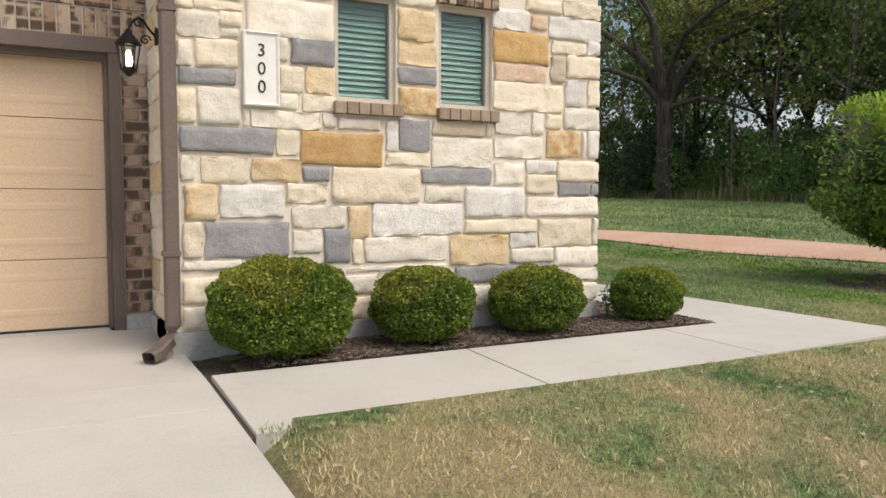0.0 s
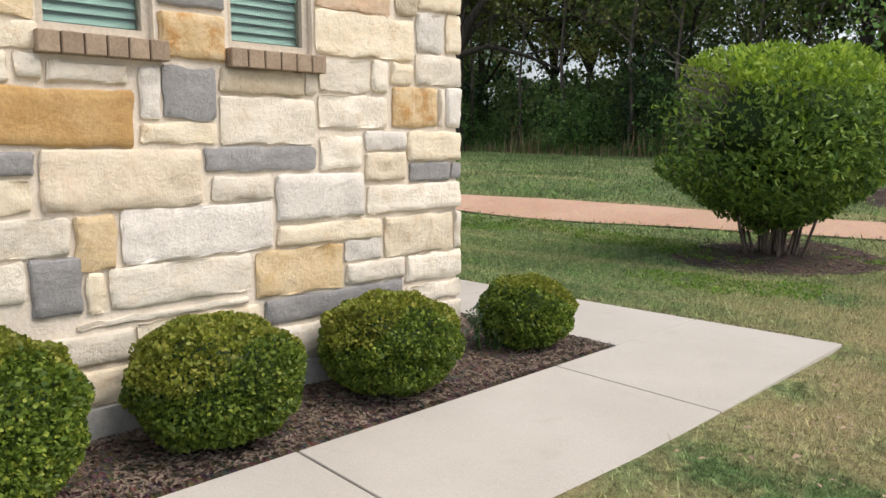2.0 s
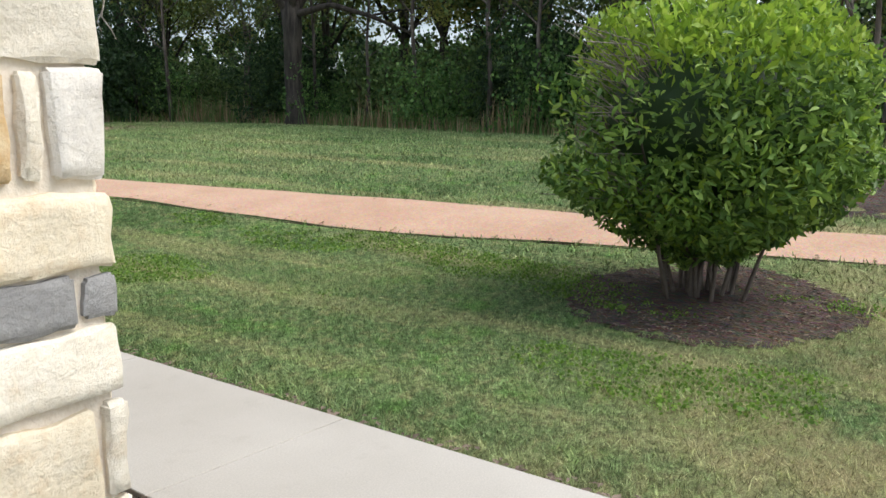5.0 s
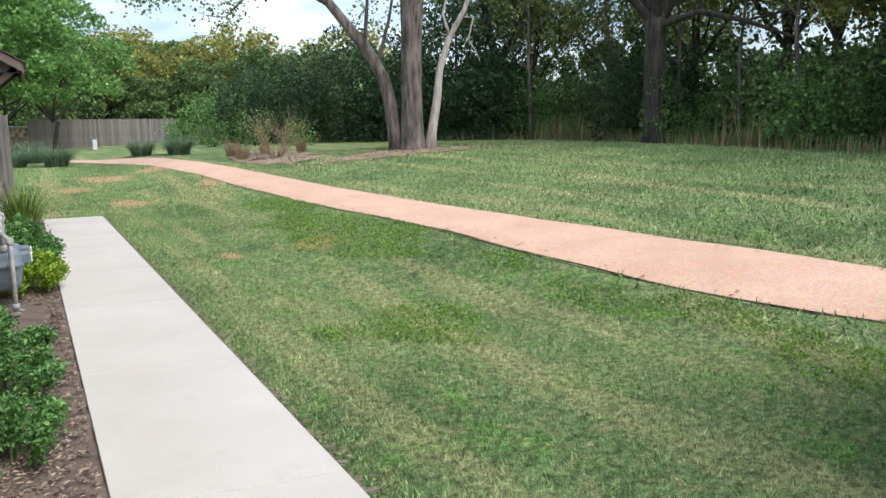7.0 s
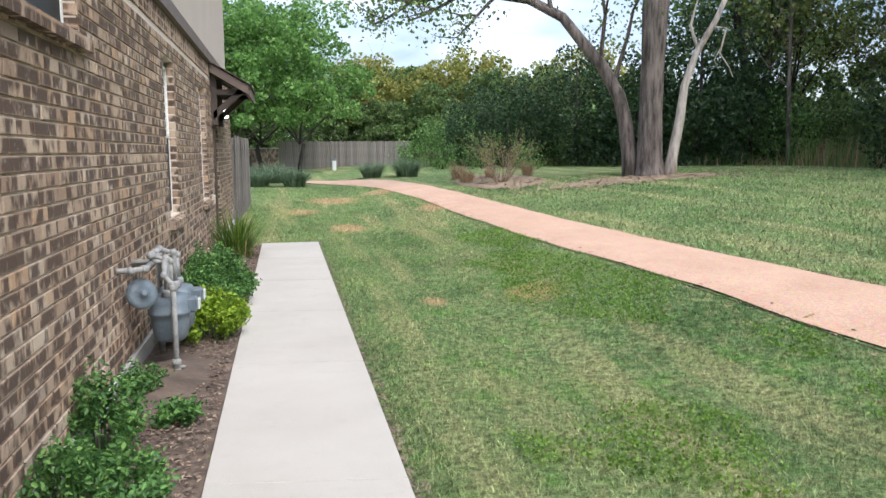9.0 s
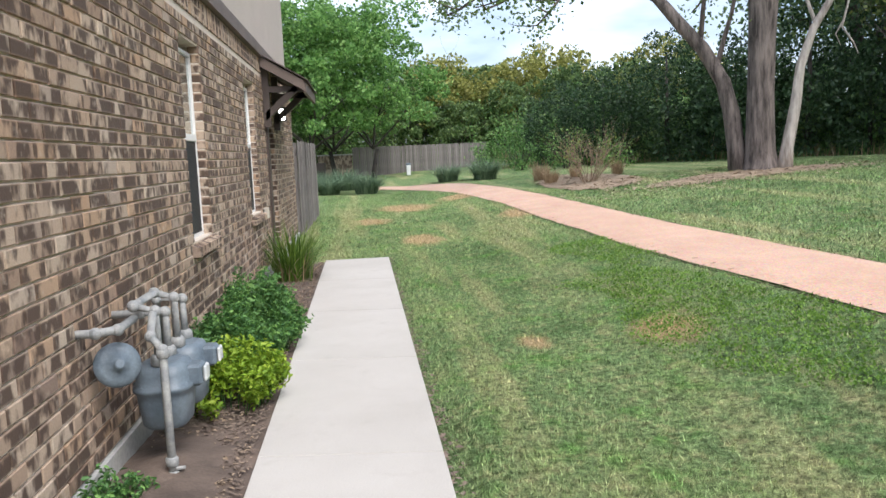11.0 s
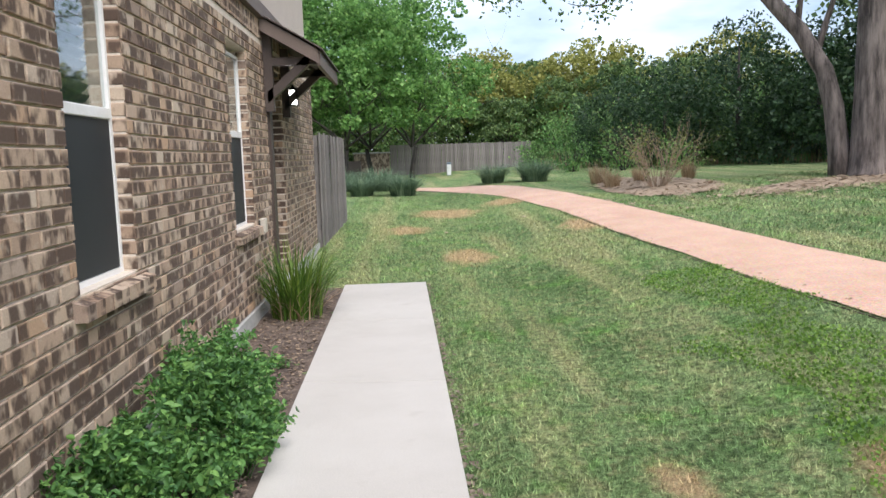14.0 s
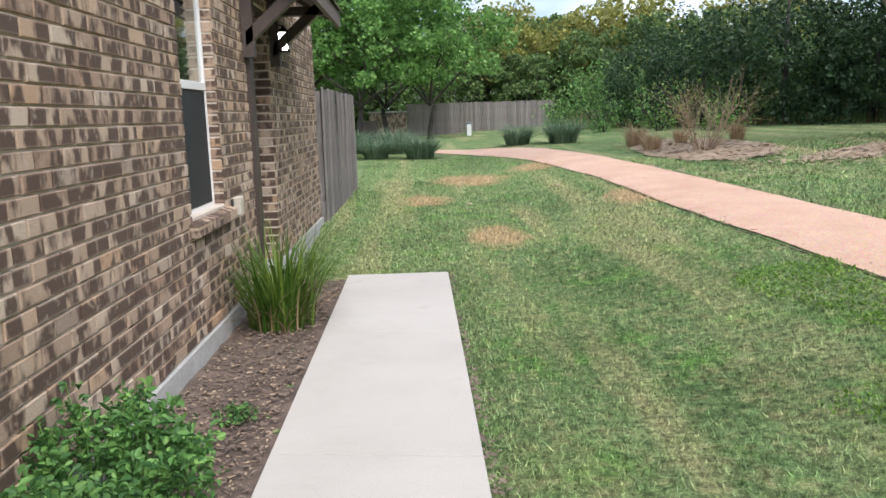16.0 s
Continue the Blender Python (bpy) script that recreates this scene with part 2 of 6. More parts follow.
def mulch_build(n, l, p):
    a = tex(n, l, "Noise", 3, 5, 0.6, "World")
    v = tex(n, l, "Voronoi", 60, coord="World", stretch=(1, 0.45, 1))
    c = ramp(n, l, a.outputs["Fac"], (0.3, (0.05, 0.034, 0.027)), (0.7, (0.11, 0.077, 0.06)))
    c = mix(n, l, 0.5, c, v.outputs["Color"], "SOFT_LIGHT")
    l.new(c, p.inputs["Base Color"])
    p.inputs["Roughness"].default_value = 0.95
    bump(n, l, p, v.outputs["Distance"], 1.0, 0.02)


M_GRASS, M_BLADE = material("turf", lawn_build), material("grass_blade", blade_build)
M_GRAVEL, M_MULCH = material("decomposed_granite", gravel_build), material("bark_mulch", mulch_build)
M_CHIP = rough_paint("mulch_chip", (0.10, 0.07, 0.055), (0.26, 0.2, 0.155), 6.0, 0.9, 60, 0.3, coord="World")
M_LITTER = rough_paint("leaf_litter", (0.24, 0.17, 0.11), (0.42, 0.32, 0.22), 6.0, 0.9, 60, 0.3, coord="World")
M_SOIL = rough_paint("bare_soil", (0.075, 0.055, 0.043), (0.17, 0.125, 0.097), 4.0, 0.95, 60, 0.6, coord="World")

def axis(a, b, fine0, fine1, step, coarse):
    out, v = [], a
    while v < b:
        out.append(v)
        v += step if fine0 <= v < fine1 else coarse
    return out + [b]

gx, gy = axis(-70, 95, -8, 24, 0.4, 5), axis(-60, 130, -10, 40, 0.4, 5)


def sunk(x, y):
    d = 0.0
    if -9.6 < x < 0.0 and 0.2 < y < 17.6:
        d = 0.15
    if x < -3.3 and x > -9.6 and y < 1.4:
        return drive_low(x, y)
    if 0.7 < x < 1.45 and -1.4 < y < 14.2 or -3.0 < x < 1.4 and -1.4 < y < -0.8:
        d = 0.08
    if off_path(x, y) < path_half(y) - 0.3:
        d = 0.03
    return land(x, y) - d


drive_low = lambda x, y: -0.16 - (1.0 - y) * 0.066
gv = [(x, y, sunk(x, y)) for y in gy for x in gx]
nx = len(gx)
gf = [(j * nx + i, j * nx + i + 1, (j + 1) * nx + i + 1, (j + 1) * nx + i) for j in range(len(gy) - 1) for i in range(nx - 1)]
tagged(sheet("ground", gv, gf, M_GRASS), "mown lawn, green with straw-coloured patches", "lawn", kind="structure")

pv, pf, K = [], [], 6
for p, s in TRACK:
    wob = 0.05 * noise.noise((p.x * 0.9, p.y * 0.9, 3.0))
    for k in range(K + 1):
        u = -1 + 2 * k / K
        q = p + s * ((path_half(p.y) + wob) * u)
        pv.append((q.x, q.y, land(q.x, q.y) + 0.012 + 0.03 * (1 - u * u)))
pf = [(i * (K + 1) + k, i * (K + 1) + k + 1, (i + 1) * (K + 1) + k + 1, (i + 1) * (K + 1) + k) for i in range(len(TRACK) - 1) for k in range(K)]
tagged(sheet("path", pv, [f[::-1] for f in pf], M_GRAVEL), "pinkish decomposed granite footpath", "path", kind="structure")
M_MORTAR = rough_paint("lime_mortar", (0.66, 0.585, 0.49), (0.75, 0.675, 0.58), 5, 0.95, 60, 0.5)
M_BMORTAR = rough_paint("brick_mortar", (0.56, 0.485, 0.405), (0.66, 0.58, 0.49), 5, 0.95, 60, 0.5)
M_STUCCO = rough_paint("stucco", (0.47, 0.41, 0.36), (0.52, 0.455, 0.4), 1.5, 0.95, 150, 0.35)
M_TRIM = rough_paint("brown_trim_paint", (0.115, 0.085, 0.07), (0.15, 0.112, 0.093), 3, 0.6, 80, 0.1)
M_DARKTRIM = rough_paint("dark_brown_paint", (0.05, 0.036, 0.03), (0.075, 0.055, 0.045), 3, 0.55, 60, 0.1)
M_DOOR = rough_paint("tan_door_paint", (0.60, 0.44, 0.29), (0.64, 0.475, 0.32), 1.2, 0.5, 90, 0.04)
M_ROOF = rough_paint("shingle", (0.09, 0.07, 0.06), (0.17, 0.14, 0.12), 6, 0.95, 60, 0.6)
M_FOUND = rough_paint("foundation_concrete", (0.36, 0.36, 0.34), (0.47, 0.46, 0.44), 4, 0.9, 40, 0.3)
M_WHITE = rough_paint("white_vinyl", (0.72, 0.71, 0.69), (0.8, 0.79, 0.77), 4, 0.45, 60, 0.03)
M_BEIGE = rough_paint("beige_window_frame", (0.5, 0.44, 0.36), (0.56, 0.5, 0.42), 4, 0.45, 60, 0.03)
M_PLAQUE = rough_paint("cast_limestone", (0.72, 0.7, 0.66), (0.8, 0.78, 0.74), 8, 0.8, 90, 0.1)
M_INK = rough_paint("black_paint", (0.012, 0.012, 0.012), (0.02, 0.02, 0.02), 8, 0.5, 90, 0.05)
M_IRON = rough_paint("black_iron", (0.012, 0.011, 0.01), (0.03, 0.027, 0.025), 30, 0.5, 120, 0.2, metal=0.6)
# slat colour carries the green reflection tint of the screen
M_BLIND = rough_paint("blind_green_reflection", (0.10, 0.20, 0.18), (0.13, 0.25, 0.225), 5, 0.5, 90, 0.03)
M_SCREEN = rough_paint("insect_screen", (0.016, 0.019, 0.022), (0.024, 0.027, 0.03), 3, 0.6, 400, 0.1)
M_SILL = rough_paint("brown_sill_stone", (0.26, 0.19, 0.135), (0.37, 0.285, 0.21), 9, 0.9, 90, 0.4, vary=0.1)
M_ROOM = rough_paint("dim_room_paint", (0.1, 0.1, 0.1), (0.14, 0.14, 0.13), 2, 0.9, 30, 0.05)


def glass_build(n, l, p):
    p.inputs["Base Color"].default_value = (0.82, 0.9, 0.88, 1)
    p.inputs["Roughness"].default_value = 0.02
    p.inputs["IOR"].default_value = 2.2
    p.inputs["Transmission Weight"].default_value = 1.0


M_GLASS = material("window_glass", glass_build)


def clear_build(n, l, p):
    glass_build(n, l, p)
    p.inputs["IOR"].default_value = 1.4


M_CLEAR = material("clear_glass", clear_build)


def lamp_build(n, l, p):
    p.inputs["Base Color"].default_value = (1, 0.9, 0.75, 1)
    p.inputs["Emission Color"].default_value = (1, 0.93, 0.82, 1)
    p.inputs["Emission Strength"].default_value = 9.0


M_BULB = material("lamp_glow", lamp_build)


def piece_random(n, joined):
    if not joined:
        return n.new("ShaderNodeObjectInfo").outputs["Random"]
    a = n.new("ShaderNodeAttribute")
    a.attribute_name = "tone"
    return a.outputs["Fac"]


def tone(ob, per):
    """Gives each piece of a joined mesh, of so many faces, a number of its own for its colour."""
    at = ob.data.attributes.new("tone", "FLOAT", "FACE")
    n_ = len(ob.data.polygons)
    at.data.foreach_set("value", np.repeat(np.random.default_rng(n_).random(n_ // per + 1), per)[:n_].astype(np.float32))
    return ob


def brick_material(name, joined):
    """Flashed clay brick: tan to brown, with dark burnt blotches, pale scum along the edges."""
    def build(n, l, p):
        rnd = piece_random(n, joined)
        geo = n.new("ShaderNodeNewGeometry")
        off = n.new("ShaderNodeVectorMath")
        off.operation = "MULTIPLY_ADD"
        comb = n.new("ShaderNodeCombineXYZ")
        for k in range(3):
            l.new(rnd, comb.inputs[k])
        l.new(comb.outputs[0], off.inputs[0])
        off.inputs[1].default_value = (37.0, 53.0, 71.0)
        l.new(geo.outputs["Position"], off.inputs[2])
        tall = n.new("ShaderNodeVectorMath")
        tall.operation = "MULTIPLY"
        tall.inputs[1].default_value = (1.0, 1.0, 0.5)
        l.new(off.outputs[0], tall.inputs[0])
        base = ramp(n, l, rnd, (0.0, (0.4, 0.295, 0.21)), (0.18, (0.31, 0.21, 0.145)), (0.32, (0.46, 0.355, 0.26)), (0.5, (0.38, 0.27, 0.19)), (0.62, (0.5, 0.405, 0.31)), (0.8, (0.42, 0.275, 0.17)), (0.92, (0.47, 0.375, 0.29)), (1.0, (0.2, 0.135, 0.1)))
        burnt = n.new("ShaderNodeTexNoise")
        burnt.inputs["Scale"].default_value, burnt.inputs["Detail"].default_value, burnt.inputs["Roughness"].default_value = 8.0, 3.0, 0.55
        l.new(tall.outputs[0], burnt.inputs["Vector"])
        bm_ = ramp(n, l, burnt.outputs["Fac"], (0.435, (0, 0, 0)), (0.53, (0.95, 0.95, 0.95)))
        # the flash sits in the middle of each course and leaves the arrises pale
        sep = n.new("ShaderNodeSeparateXYZ")
        l.new(geo.outputs["Position"], sep.inputs[0])
        band = sep.outputs["Z"]
        for op, val in (("SUBTRACT", 0.135), ("DIVIDE", 0.0792), ("FRACT", 0.0), ("SUBTRACT", 0.5), ("ABSOLUTE", 0.0)):
            mt = n.new("ShaderNodeMath")
            mt.operation = op
            mt.inputs[1].default_value = val
            l.new(band, mt.inputs[0])
            band = mt.outputs[0]
        mt = n.new("ShaderNodeMath")
        mt.operation = "MULTIPLY"
        l.new(bm_, mt.inputs[0])
        l.new(ramp_range(n, l, band, 0.27, 0.54, 1.0), mt.inputs[1])
        c = mix(n, l, mt.outputs[0], base, (0.075, 0.046, 0.032))
        pale = n.new("ShaderNodeTexNoise")
        pale.inputs["Scale"].default_value, pale.inputs["Detail"].default_value = 16.0, 6.0
        l.new(off.outputs[0], pale.inputs["Vector"])
        pm = ramp(n, l, pale.outputs["Fac"], (0.6, (0, 0, 0)), (0.72, (0.5, 0.5, 0.5)))
        c = mix(n, l, pm, c, (0.46, 0.39, 0.31))
        fine = tex(n, l, "Noise", 160, 4, coord="World")
        c = mix(n, l, 0.35, c, ramp(n, l, fine.outputs["Fac"], (0.3, (0.25, 0.25, 0.25)), (0.7, (0.75, 0.75, 0.75))), "OVERLAY")
        l.new(c, p.inputs["Base Color"])
        p.inputs["Roughness"].default_value = 0.9
        bump(n, l, p, fine.outputs["Fac"], 0.5, 0.004)
    return material(name, build)


M_BRICK, M_BRICKS = brick_material("flashed_brick", False), brick_material("flashed_brick_joined", True)


def stone_material(name, a, b, c, spot=0.0):
    """Split-faced limestone: two tones in clouds, veins of a third, chisel relief."""
    def build(n, l, p):
        rnd = n.new("ShaderNodeObjectInfo").outputs["Random"]
        cl = tex(n, l, "Noise", 4.5, 6, 0.6, "World")
        vein = tex(n, l, "Noise", 11, 8, 0.7, "World")
        g = tex(n, l, "Noise", 55, 6, 0.65, "World")
        col = ramp(n, l, cl.outputs["Fac"], (0.35, a), (0.65, b))
        col = mix(n, l, ramp(n, l, vein.outputs["Fac"], (0.52 - spot, (0, 0, 0)), (0.7 - spot, (0.85, 0.85, 0.85))), col, c)
        h = n.new("ShaderNodeHueSaturation")
        r = n.new("ShaderNodeMapRange")
        r.inputs["To Min"].default_value, r.inputs["To Max"].default_value = 0.84, 1.04
        l.new(rnd, r.inputs["Value"])
        l.new(r.outputs[0], h.inputs["Value"])
        l.new(col, h.inputs["Color"])
        l.new(mix(n, l, 0.16, h.outputs[0], ramp(n, l, g.outputs["Fac"], (0.3, (0.2, 0.2, 0.2)), (0.7, (0.8, 0.8, 0.8))), "OVERLAY"), p.inputs["Base Color"])
        p.inputs["Roughness"].default_value = 0.93
        hh = n.new("ShaderNodeMath")
        hh.operation = "MULTIPLY_ADD"
        hh.inputs[1].default_value = 0.16
        l.new(g.outputs["Fac"], hh.inputs[0])
        l.new(vein.outputs["Fac"], hh.inputs[2])
        mid = tex(n, l, "Noise", 15, 8, 0.7, "World")
        h2 = n.new("ShaderNodeMath")
        h2.operation = "MULTIPLY_ADD"
        h2.inputs[1].default_value = 0.9
        l.new(mid.outputs["Fac"], h2.inputs[0])
        l.new(hh.outputs[0], h2.inputs[2])
        bump(n, l, p, h2.outputs[0], 0.55, 0.03)
    return material(name, build)


M_LIME = {
    "w": stone_material("white_limestone", (0.76, 0.69, 0.575), (0.84, 0.78, 0.675), (0.70, 0.59, 0.45)),
    "c": stone_material("cream_limestone", (0.79, 0.68, 0.51), (0.82, 0.735, 0.585), (0.73, 0.56, 0.37)),
    "v": stone_material("pink_cream_limestone", (0.74, 0.63, 0.48), (0.76, 0.67, 0.54), (0.70, 0.55, 0.40)),
    "p": stone_material("pale_grey_limestone", (0.70, 0.655, 0.60), (0.79, 0.75, 0.69), (0.60, 0.56, 0.52)),
    "t": stone_material("tan_limestone", (0.68, 0.50, 0.28), (0.74, 0.60, 0.40), (0.56, 0.36, 0.15)),
    "n": stone_material("buff_limestone", (0.58, 0.49, 0.36), (0.64, 0.56, 0.43), (0.50, 0.40, 0.27)),
    "o": stone_material("orange_limestone", (0.56, 0.34, 0.13), (0.64, 0.43, 0.2), (0.44, 0.25, 0.10)),
    "s": stone_material("orange_speckled_limestone", (0.66, 0.47, 0.24), (0.74, 0.6, 0.4), (0.5, 0.25, 0.07), 0.06),
    "r": stone_material("rose_limestone", (0.66, 0.44, 0.29), (0.72, 0.56, 0.42), (0.6, 0.42, 0.28)),
    "g": stone_material("blue_grey_limestone", (0.27, 0.265, 0.265), (0.34, 0.335, 0.335), (0.42, 0.41, 0.4)),
}

# ---- paving ----
def slope_box(y0, y1, x0, z0, x1, z1, th):
    b2 = bmesh.new()
    q = [b2.verts.new(v) for y in (y0, y1) for v in ((x0, y, z0), (x1, y, z1), (x1, y, z1 + th), (x0, y, z0 + th))]
    for f in ((0, 1, 2, 3), (7, 6, 5, 4), (0, 4, 5, 1), (1, 5, 6, 2), (2, 6, 7, 3), (3, 7, 4, 0)):
        b2.faces.new([q[i] for i in f])
    bmesh.ops.recalc_face_normals(b2, faces=b2.faces)
    return b2


def strip(name, outline, top, thick, mat, parent=None, gap=0.006):
    """One cast slab: a four-cornered outline, its top by a height function, edges eased."""
    cx, cy = sum(p[0] for p in outline) / 4, sum(p[1] for p in outline) / 4
    bm = bmesh.new()
    lo = [bm.verts.new((x, y, top(x, y) - thick)) for x, y in outline]
    mi = [bm.verts.new((x, y, top(x, y) - 0.004)) for x, y in outline]
    hi = [bm.verts.new((x + math.copysign(0.003, cx - x), y + math.copysign(0.003, cy - y), top(x, y))) for x, y in outline]
    for a, b in ((lo, mi), (mi, hi)):
        for k in range(4):
            bm.faces.new((a[k], a[(k + 1) % 4], b[(k + 1) % 4], b[k]))
    bm.faces.new(hi)
    bmesh.ops.recalc_face_normals(bm, faces=bm.faces)
    return mesh_ob(name, bm, mat, parent)


def conc_build(n, l, p):
    a = tex(n, l, "Noise", 0.9, 5, 0.6, "World")
    b = tex(n, l, "Noise", 5, 6, 0.6, "World")
    g = tex(n, l, "Noise", 140, 3, 0.6, "World")
    c = ramp(n, l, a.outputs["Fac"], (0.3, (0.43, 0.40, 0.36)), (0.7, (0.51, 0.48, 0.44)))
    c = mix(n, l, ramp(n, l, b.outputs["Fac"], (0.58, (0, 0, 0)), (0.75, (0.4, 0.4, 0.4))), c, (0.37, 0.335, 0.295))
    c = mix(n, l, 0.2, c, ramp(n, l, g.outputs["Fac"], (0.3, (0.25, 0.25, 0.25)), (0.7, (0.75, 0.75, 0.75))), "OVERLAY")
    l.new(c, p.inputs["Base Color"])
    p.inputs["Roughness"].default_value = 0.88
    bump(n, l, p, g.outputs["Fac"], 0.12, 0.004)


M_CONC = material("broomed_concrete", conc_build)
WEST, EAST, SOUTH, NORTH = -3.2, 1.56, -1.6, -0.68
front_top = lambda x, y: -0.065 * max(0.0, (EAST - x) / 4.76) * (NORTH - y) / 0.92 if y < NORTH else 0.0
drive_top = lambda x, y: 0.025 - (0.93 - y) * 0.028 if y > -0.68 else -0.02 - (-0.68 - y) * 0.066
pav = tagged(new("pavement"), "pale broom-finished concrete walk along the house", "pavement", kind="structure")
for x0, x1 in ((WEST, -1.63), (-1.62, 0.0), (0.01, EAST)):
    strip("slab", [(x0, SOUTH), (x1, SOUTH), (x1, NORTH), (x0, NORTH)], front_top, 0.12, M_CONC, pav)
ys = [NORTH + 0.006, 0.87, 2.45, 4.45, 6.58, 8.5, 10.4, 12.4, 14.43]
skew = lambda y, x: y + (0.06 if 0.0 < y < 13.0 else 0.0) * (1 if x < 1.0 else -1)
for y0, y1 in zip(ys, ys[1:]):
    strip("slab", [(0.6, skew(y0, 0.6) + 0.004), (EAST, skew(y0, EAST) + 0.004), (EAST, skew(y1, EAST) - 0.004), (0.6, skew(y1, 0.6) - 0.004)], lambda x, y: 0.0, 0.12, M_CONC, pav)
part("joint_fill", bm_box(0.63, EAST - 0.03, NORTH + 0.05, 14.38, -0.06, -0.016), M_SOIL, pav)
drv = tagged(new("driveway"), "pale concrete driveway sloping down to the street", "driveway", kind="structure")
for y0, y1 in ((-14.0, -9.2), (-9.19, -5.2), (-5.19, -1.16), (-1.15, -0.68), (-0.678, 0.93)):
    strip("slab", [(-9.2, y0), (WEST - 0.022, y0), (WEST - 0.022, y1), (-9.2, y1)], drive_top, 0.15, M_CONC, drv)
strip_ob = mesh_ob("expansion_strip", slope_box(-0.009, 0.009, SOUTH, -0.2, NORTH, -0.145, 0.115), M_DARKTRIM, drv, "dark rotten wood strip between the slabs")
strip_ob.matrix_basis = pose(WEST - 0.011, 0, 0, 0, 0, 90)

# ---- house shell ----
DOOR_Y0, DOOR_Y1 = 13.75, 14.7
OPENINGS = ((4.0, 5.62, 2.24, 2.72), (8.72, 9.46, 0.93, 2.5), (11.88, 12.7, 0.9, 2.5), (DOOR_Y0, DOOR_Y1, 0.05, 2.5))
END = 17.95
GY = 0.95


def holed(a0, a1, z0, z1, openings, put):
    """Fills the rectangle a0..a1 by z0..z1 round its openings with boxes."""
    edges = sorted({a0, a1, *[v for o in openings for v in o[:2] if a0 < v < a1]})
    for p, q in zip(edges, edges[1:]):
        z = z0
        for o in sorted((o for o in openings if o[0] <= p and o[1] >= q), key=lambda o: o[2]):
            if o[2] > z:
                put(p, q, z, o[2])
            z = o[3]
        if z < z1:
            put(p, q, z, z1)


bm = bmesh.new()
holed(0.27, END, 0.13, 2.93, OPENINGS, lambda p, q, a, b: bm_box(-0.3, -0.092, p, q, a, b, bm))
wall_east = tagged(mesh_ob("wall_east", bm, M_BMORTAR), "flashed brown and tan brick side wall", "wall", kind="structure")
WINDOWS_F = ((-2.24, -1.8, 1.585, 2.3), (-1.47, -1.03, 1.585, 2.3))
bm = bmesh.new()
holed(-3.26, -0.061, 0.13, 3.0, WINDOWS_F, lambda p, q, a, b: bm_box(p, q, 0.0, 0.24, a, b, bm))
bm_box(-3.26, -3.02, 0.24, GY, 0.06, 3.0, bm)
bm_box(-0.3, -0.061, 0.24, 0.62, 0.13, 3.0, bm)
wall_south = tagged(mesh_ob("wall_south", bm, M_MORTAR), "ashlar wall of split cream, tan and grey limestone", "wall", kind="structure")
bm = bm_box(-3.29, -0.045, -0.035, 0.64, -0.4, 0.128)
bm_box(-3.29, -3.02, 0.24, 1.35, -0.4, 0.128, bm)
bm_box(-3.453, -3.29, GY - 0.035, GY + 0.2, -0.4, 0.128, bm)
bm_box(-0.3, -0.06, 0.24, END + 0.02, -0.4, 0.128, bm)
tagged(mesh_ob("foundation", bm, M_FOUND), "grey concrete foundation edge", "foundation", kind="structure")
bm = bm_box(-0.3, -0.03, 0.2, DOOR_Y0 - 0.3, 2.932, 3.07)
bm_box(-0.3, -0.03, DOOR_Y0 - 0.3, END, 2.932, 3.07, bm)
tagged(mesh_ob("trim_band", bm, M_TRIM), "brown painted trim board above the brick", "trim", kind="structure")
tagged(mesh_ob("wall_upper", bm_box(-0.34, -0.12, 0.0, END - 0.25, 3.072, 5.9), M_STUCCO), "greige stucco upper wall", "wall", kind="structure")
bm = bm_box(-3.26, -0.34, 0.0, 0.24, 3.004, 5.9)
bm_box(-3.26, -3.02, 0.24, GY, 3.004, 5.9, bm)
bm_box(-12.0, -0.3, END - 0.2, END, -0.3, 5.9, bm)
bm_box(-12.2, -12.0, 0.9, END, -0.3, 5.9, bm)
bm_box(-12.0, -9.4, 0.9, 1.1, -0.3, 5.9, bm)
tagged(mesh_ob("wall_rest", bm, M_STUCCO), "plain stucco walls of the house", "wall", kind="structure")
bm = bmesh.new()
rv = [bm.verts.new(v) for v in ((-12.6, -0.5, 5.9), (0.3, -0.5, 5.9), (0.3, END + 0.2, 5.9), (-12.6, END + 0.2, 5.9), (-6.1, 5.5, 8.8), (-6.1, 12.5, 8.8))]
for q in ((0, 1, 4), (1, 2, 5, 4), (2, 3, 5), (3, 0, 4, 5), (3, 2, 1, 0)):
    bm.faces.new([rv[k] for k in q])
tagged(mesh_ob("roof", bm, M_ROOF), "plain brown shingle hip roof", "roof", kind="structure")
bm = bm_box(-3.0, -2.9, 0.3, END - 0.3, 0.0, 3.0)
tagged(mesh_ob("wall_inner", bm, M_ROOM), "dim inner wall behind the windows", "wall", kind="structure")
tagged(mesh_ob("ceiling", bm_box(-3.0, -0.32, 0.26, END - 0.3, 2.94, 3.0), M_ROOM), "plain inner ceiling", "ceiling", kind="structure")
tagged(mesh_ob("floor_inner", bm_box(-3.0, -0.32, 0.26, END - 0.3, -0.05, 0.1), M_ROOM), "plain inner floor", "floor", kind="structure")

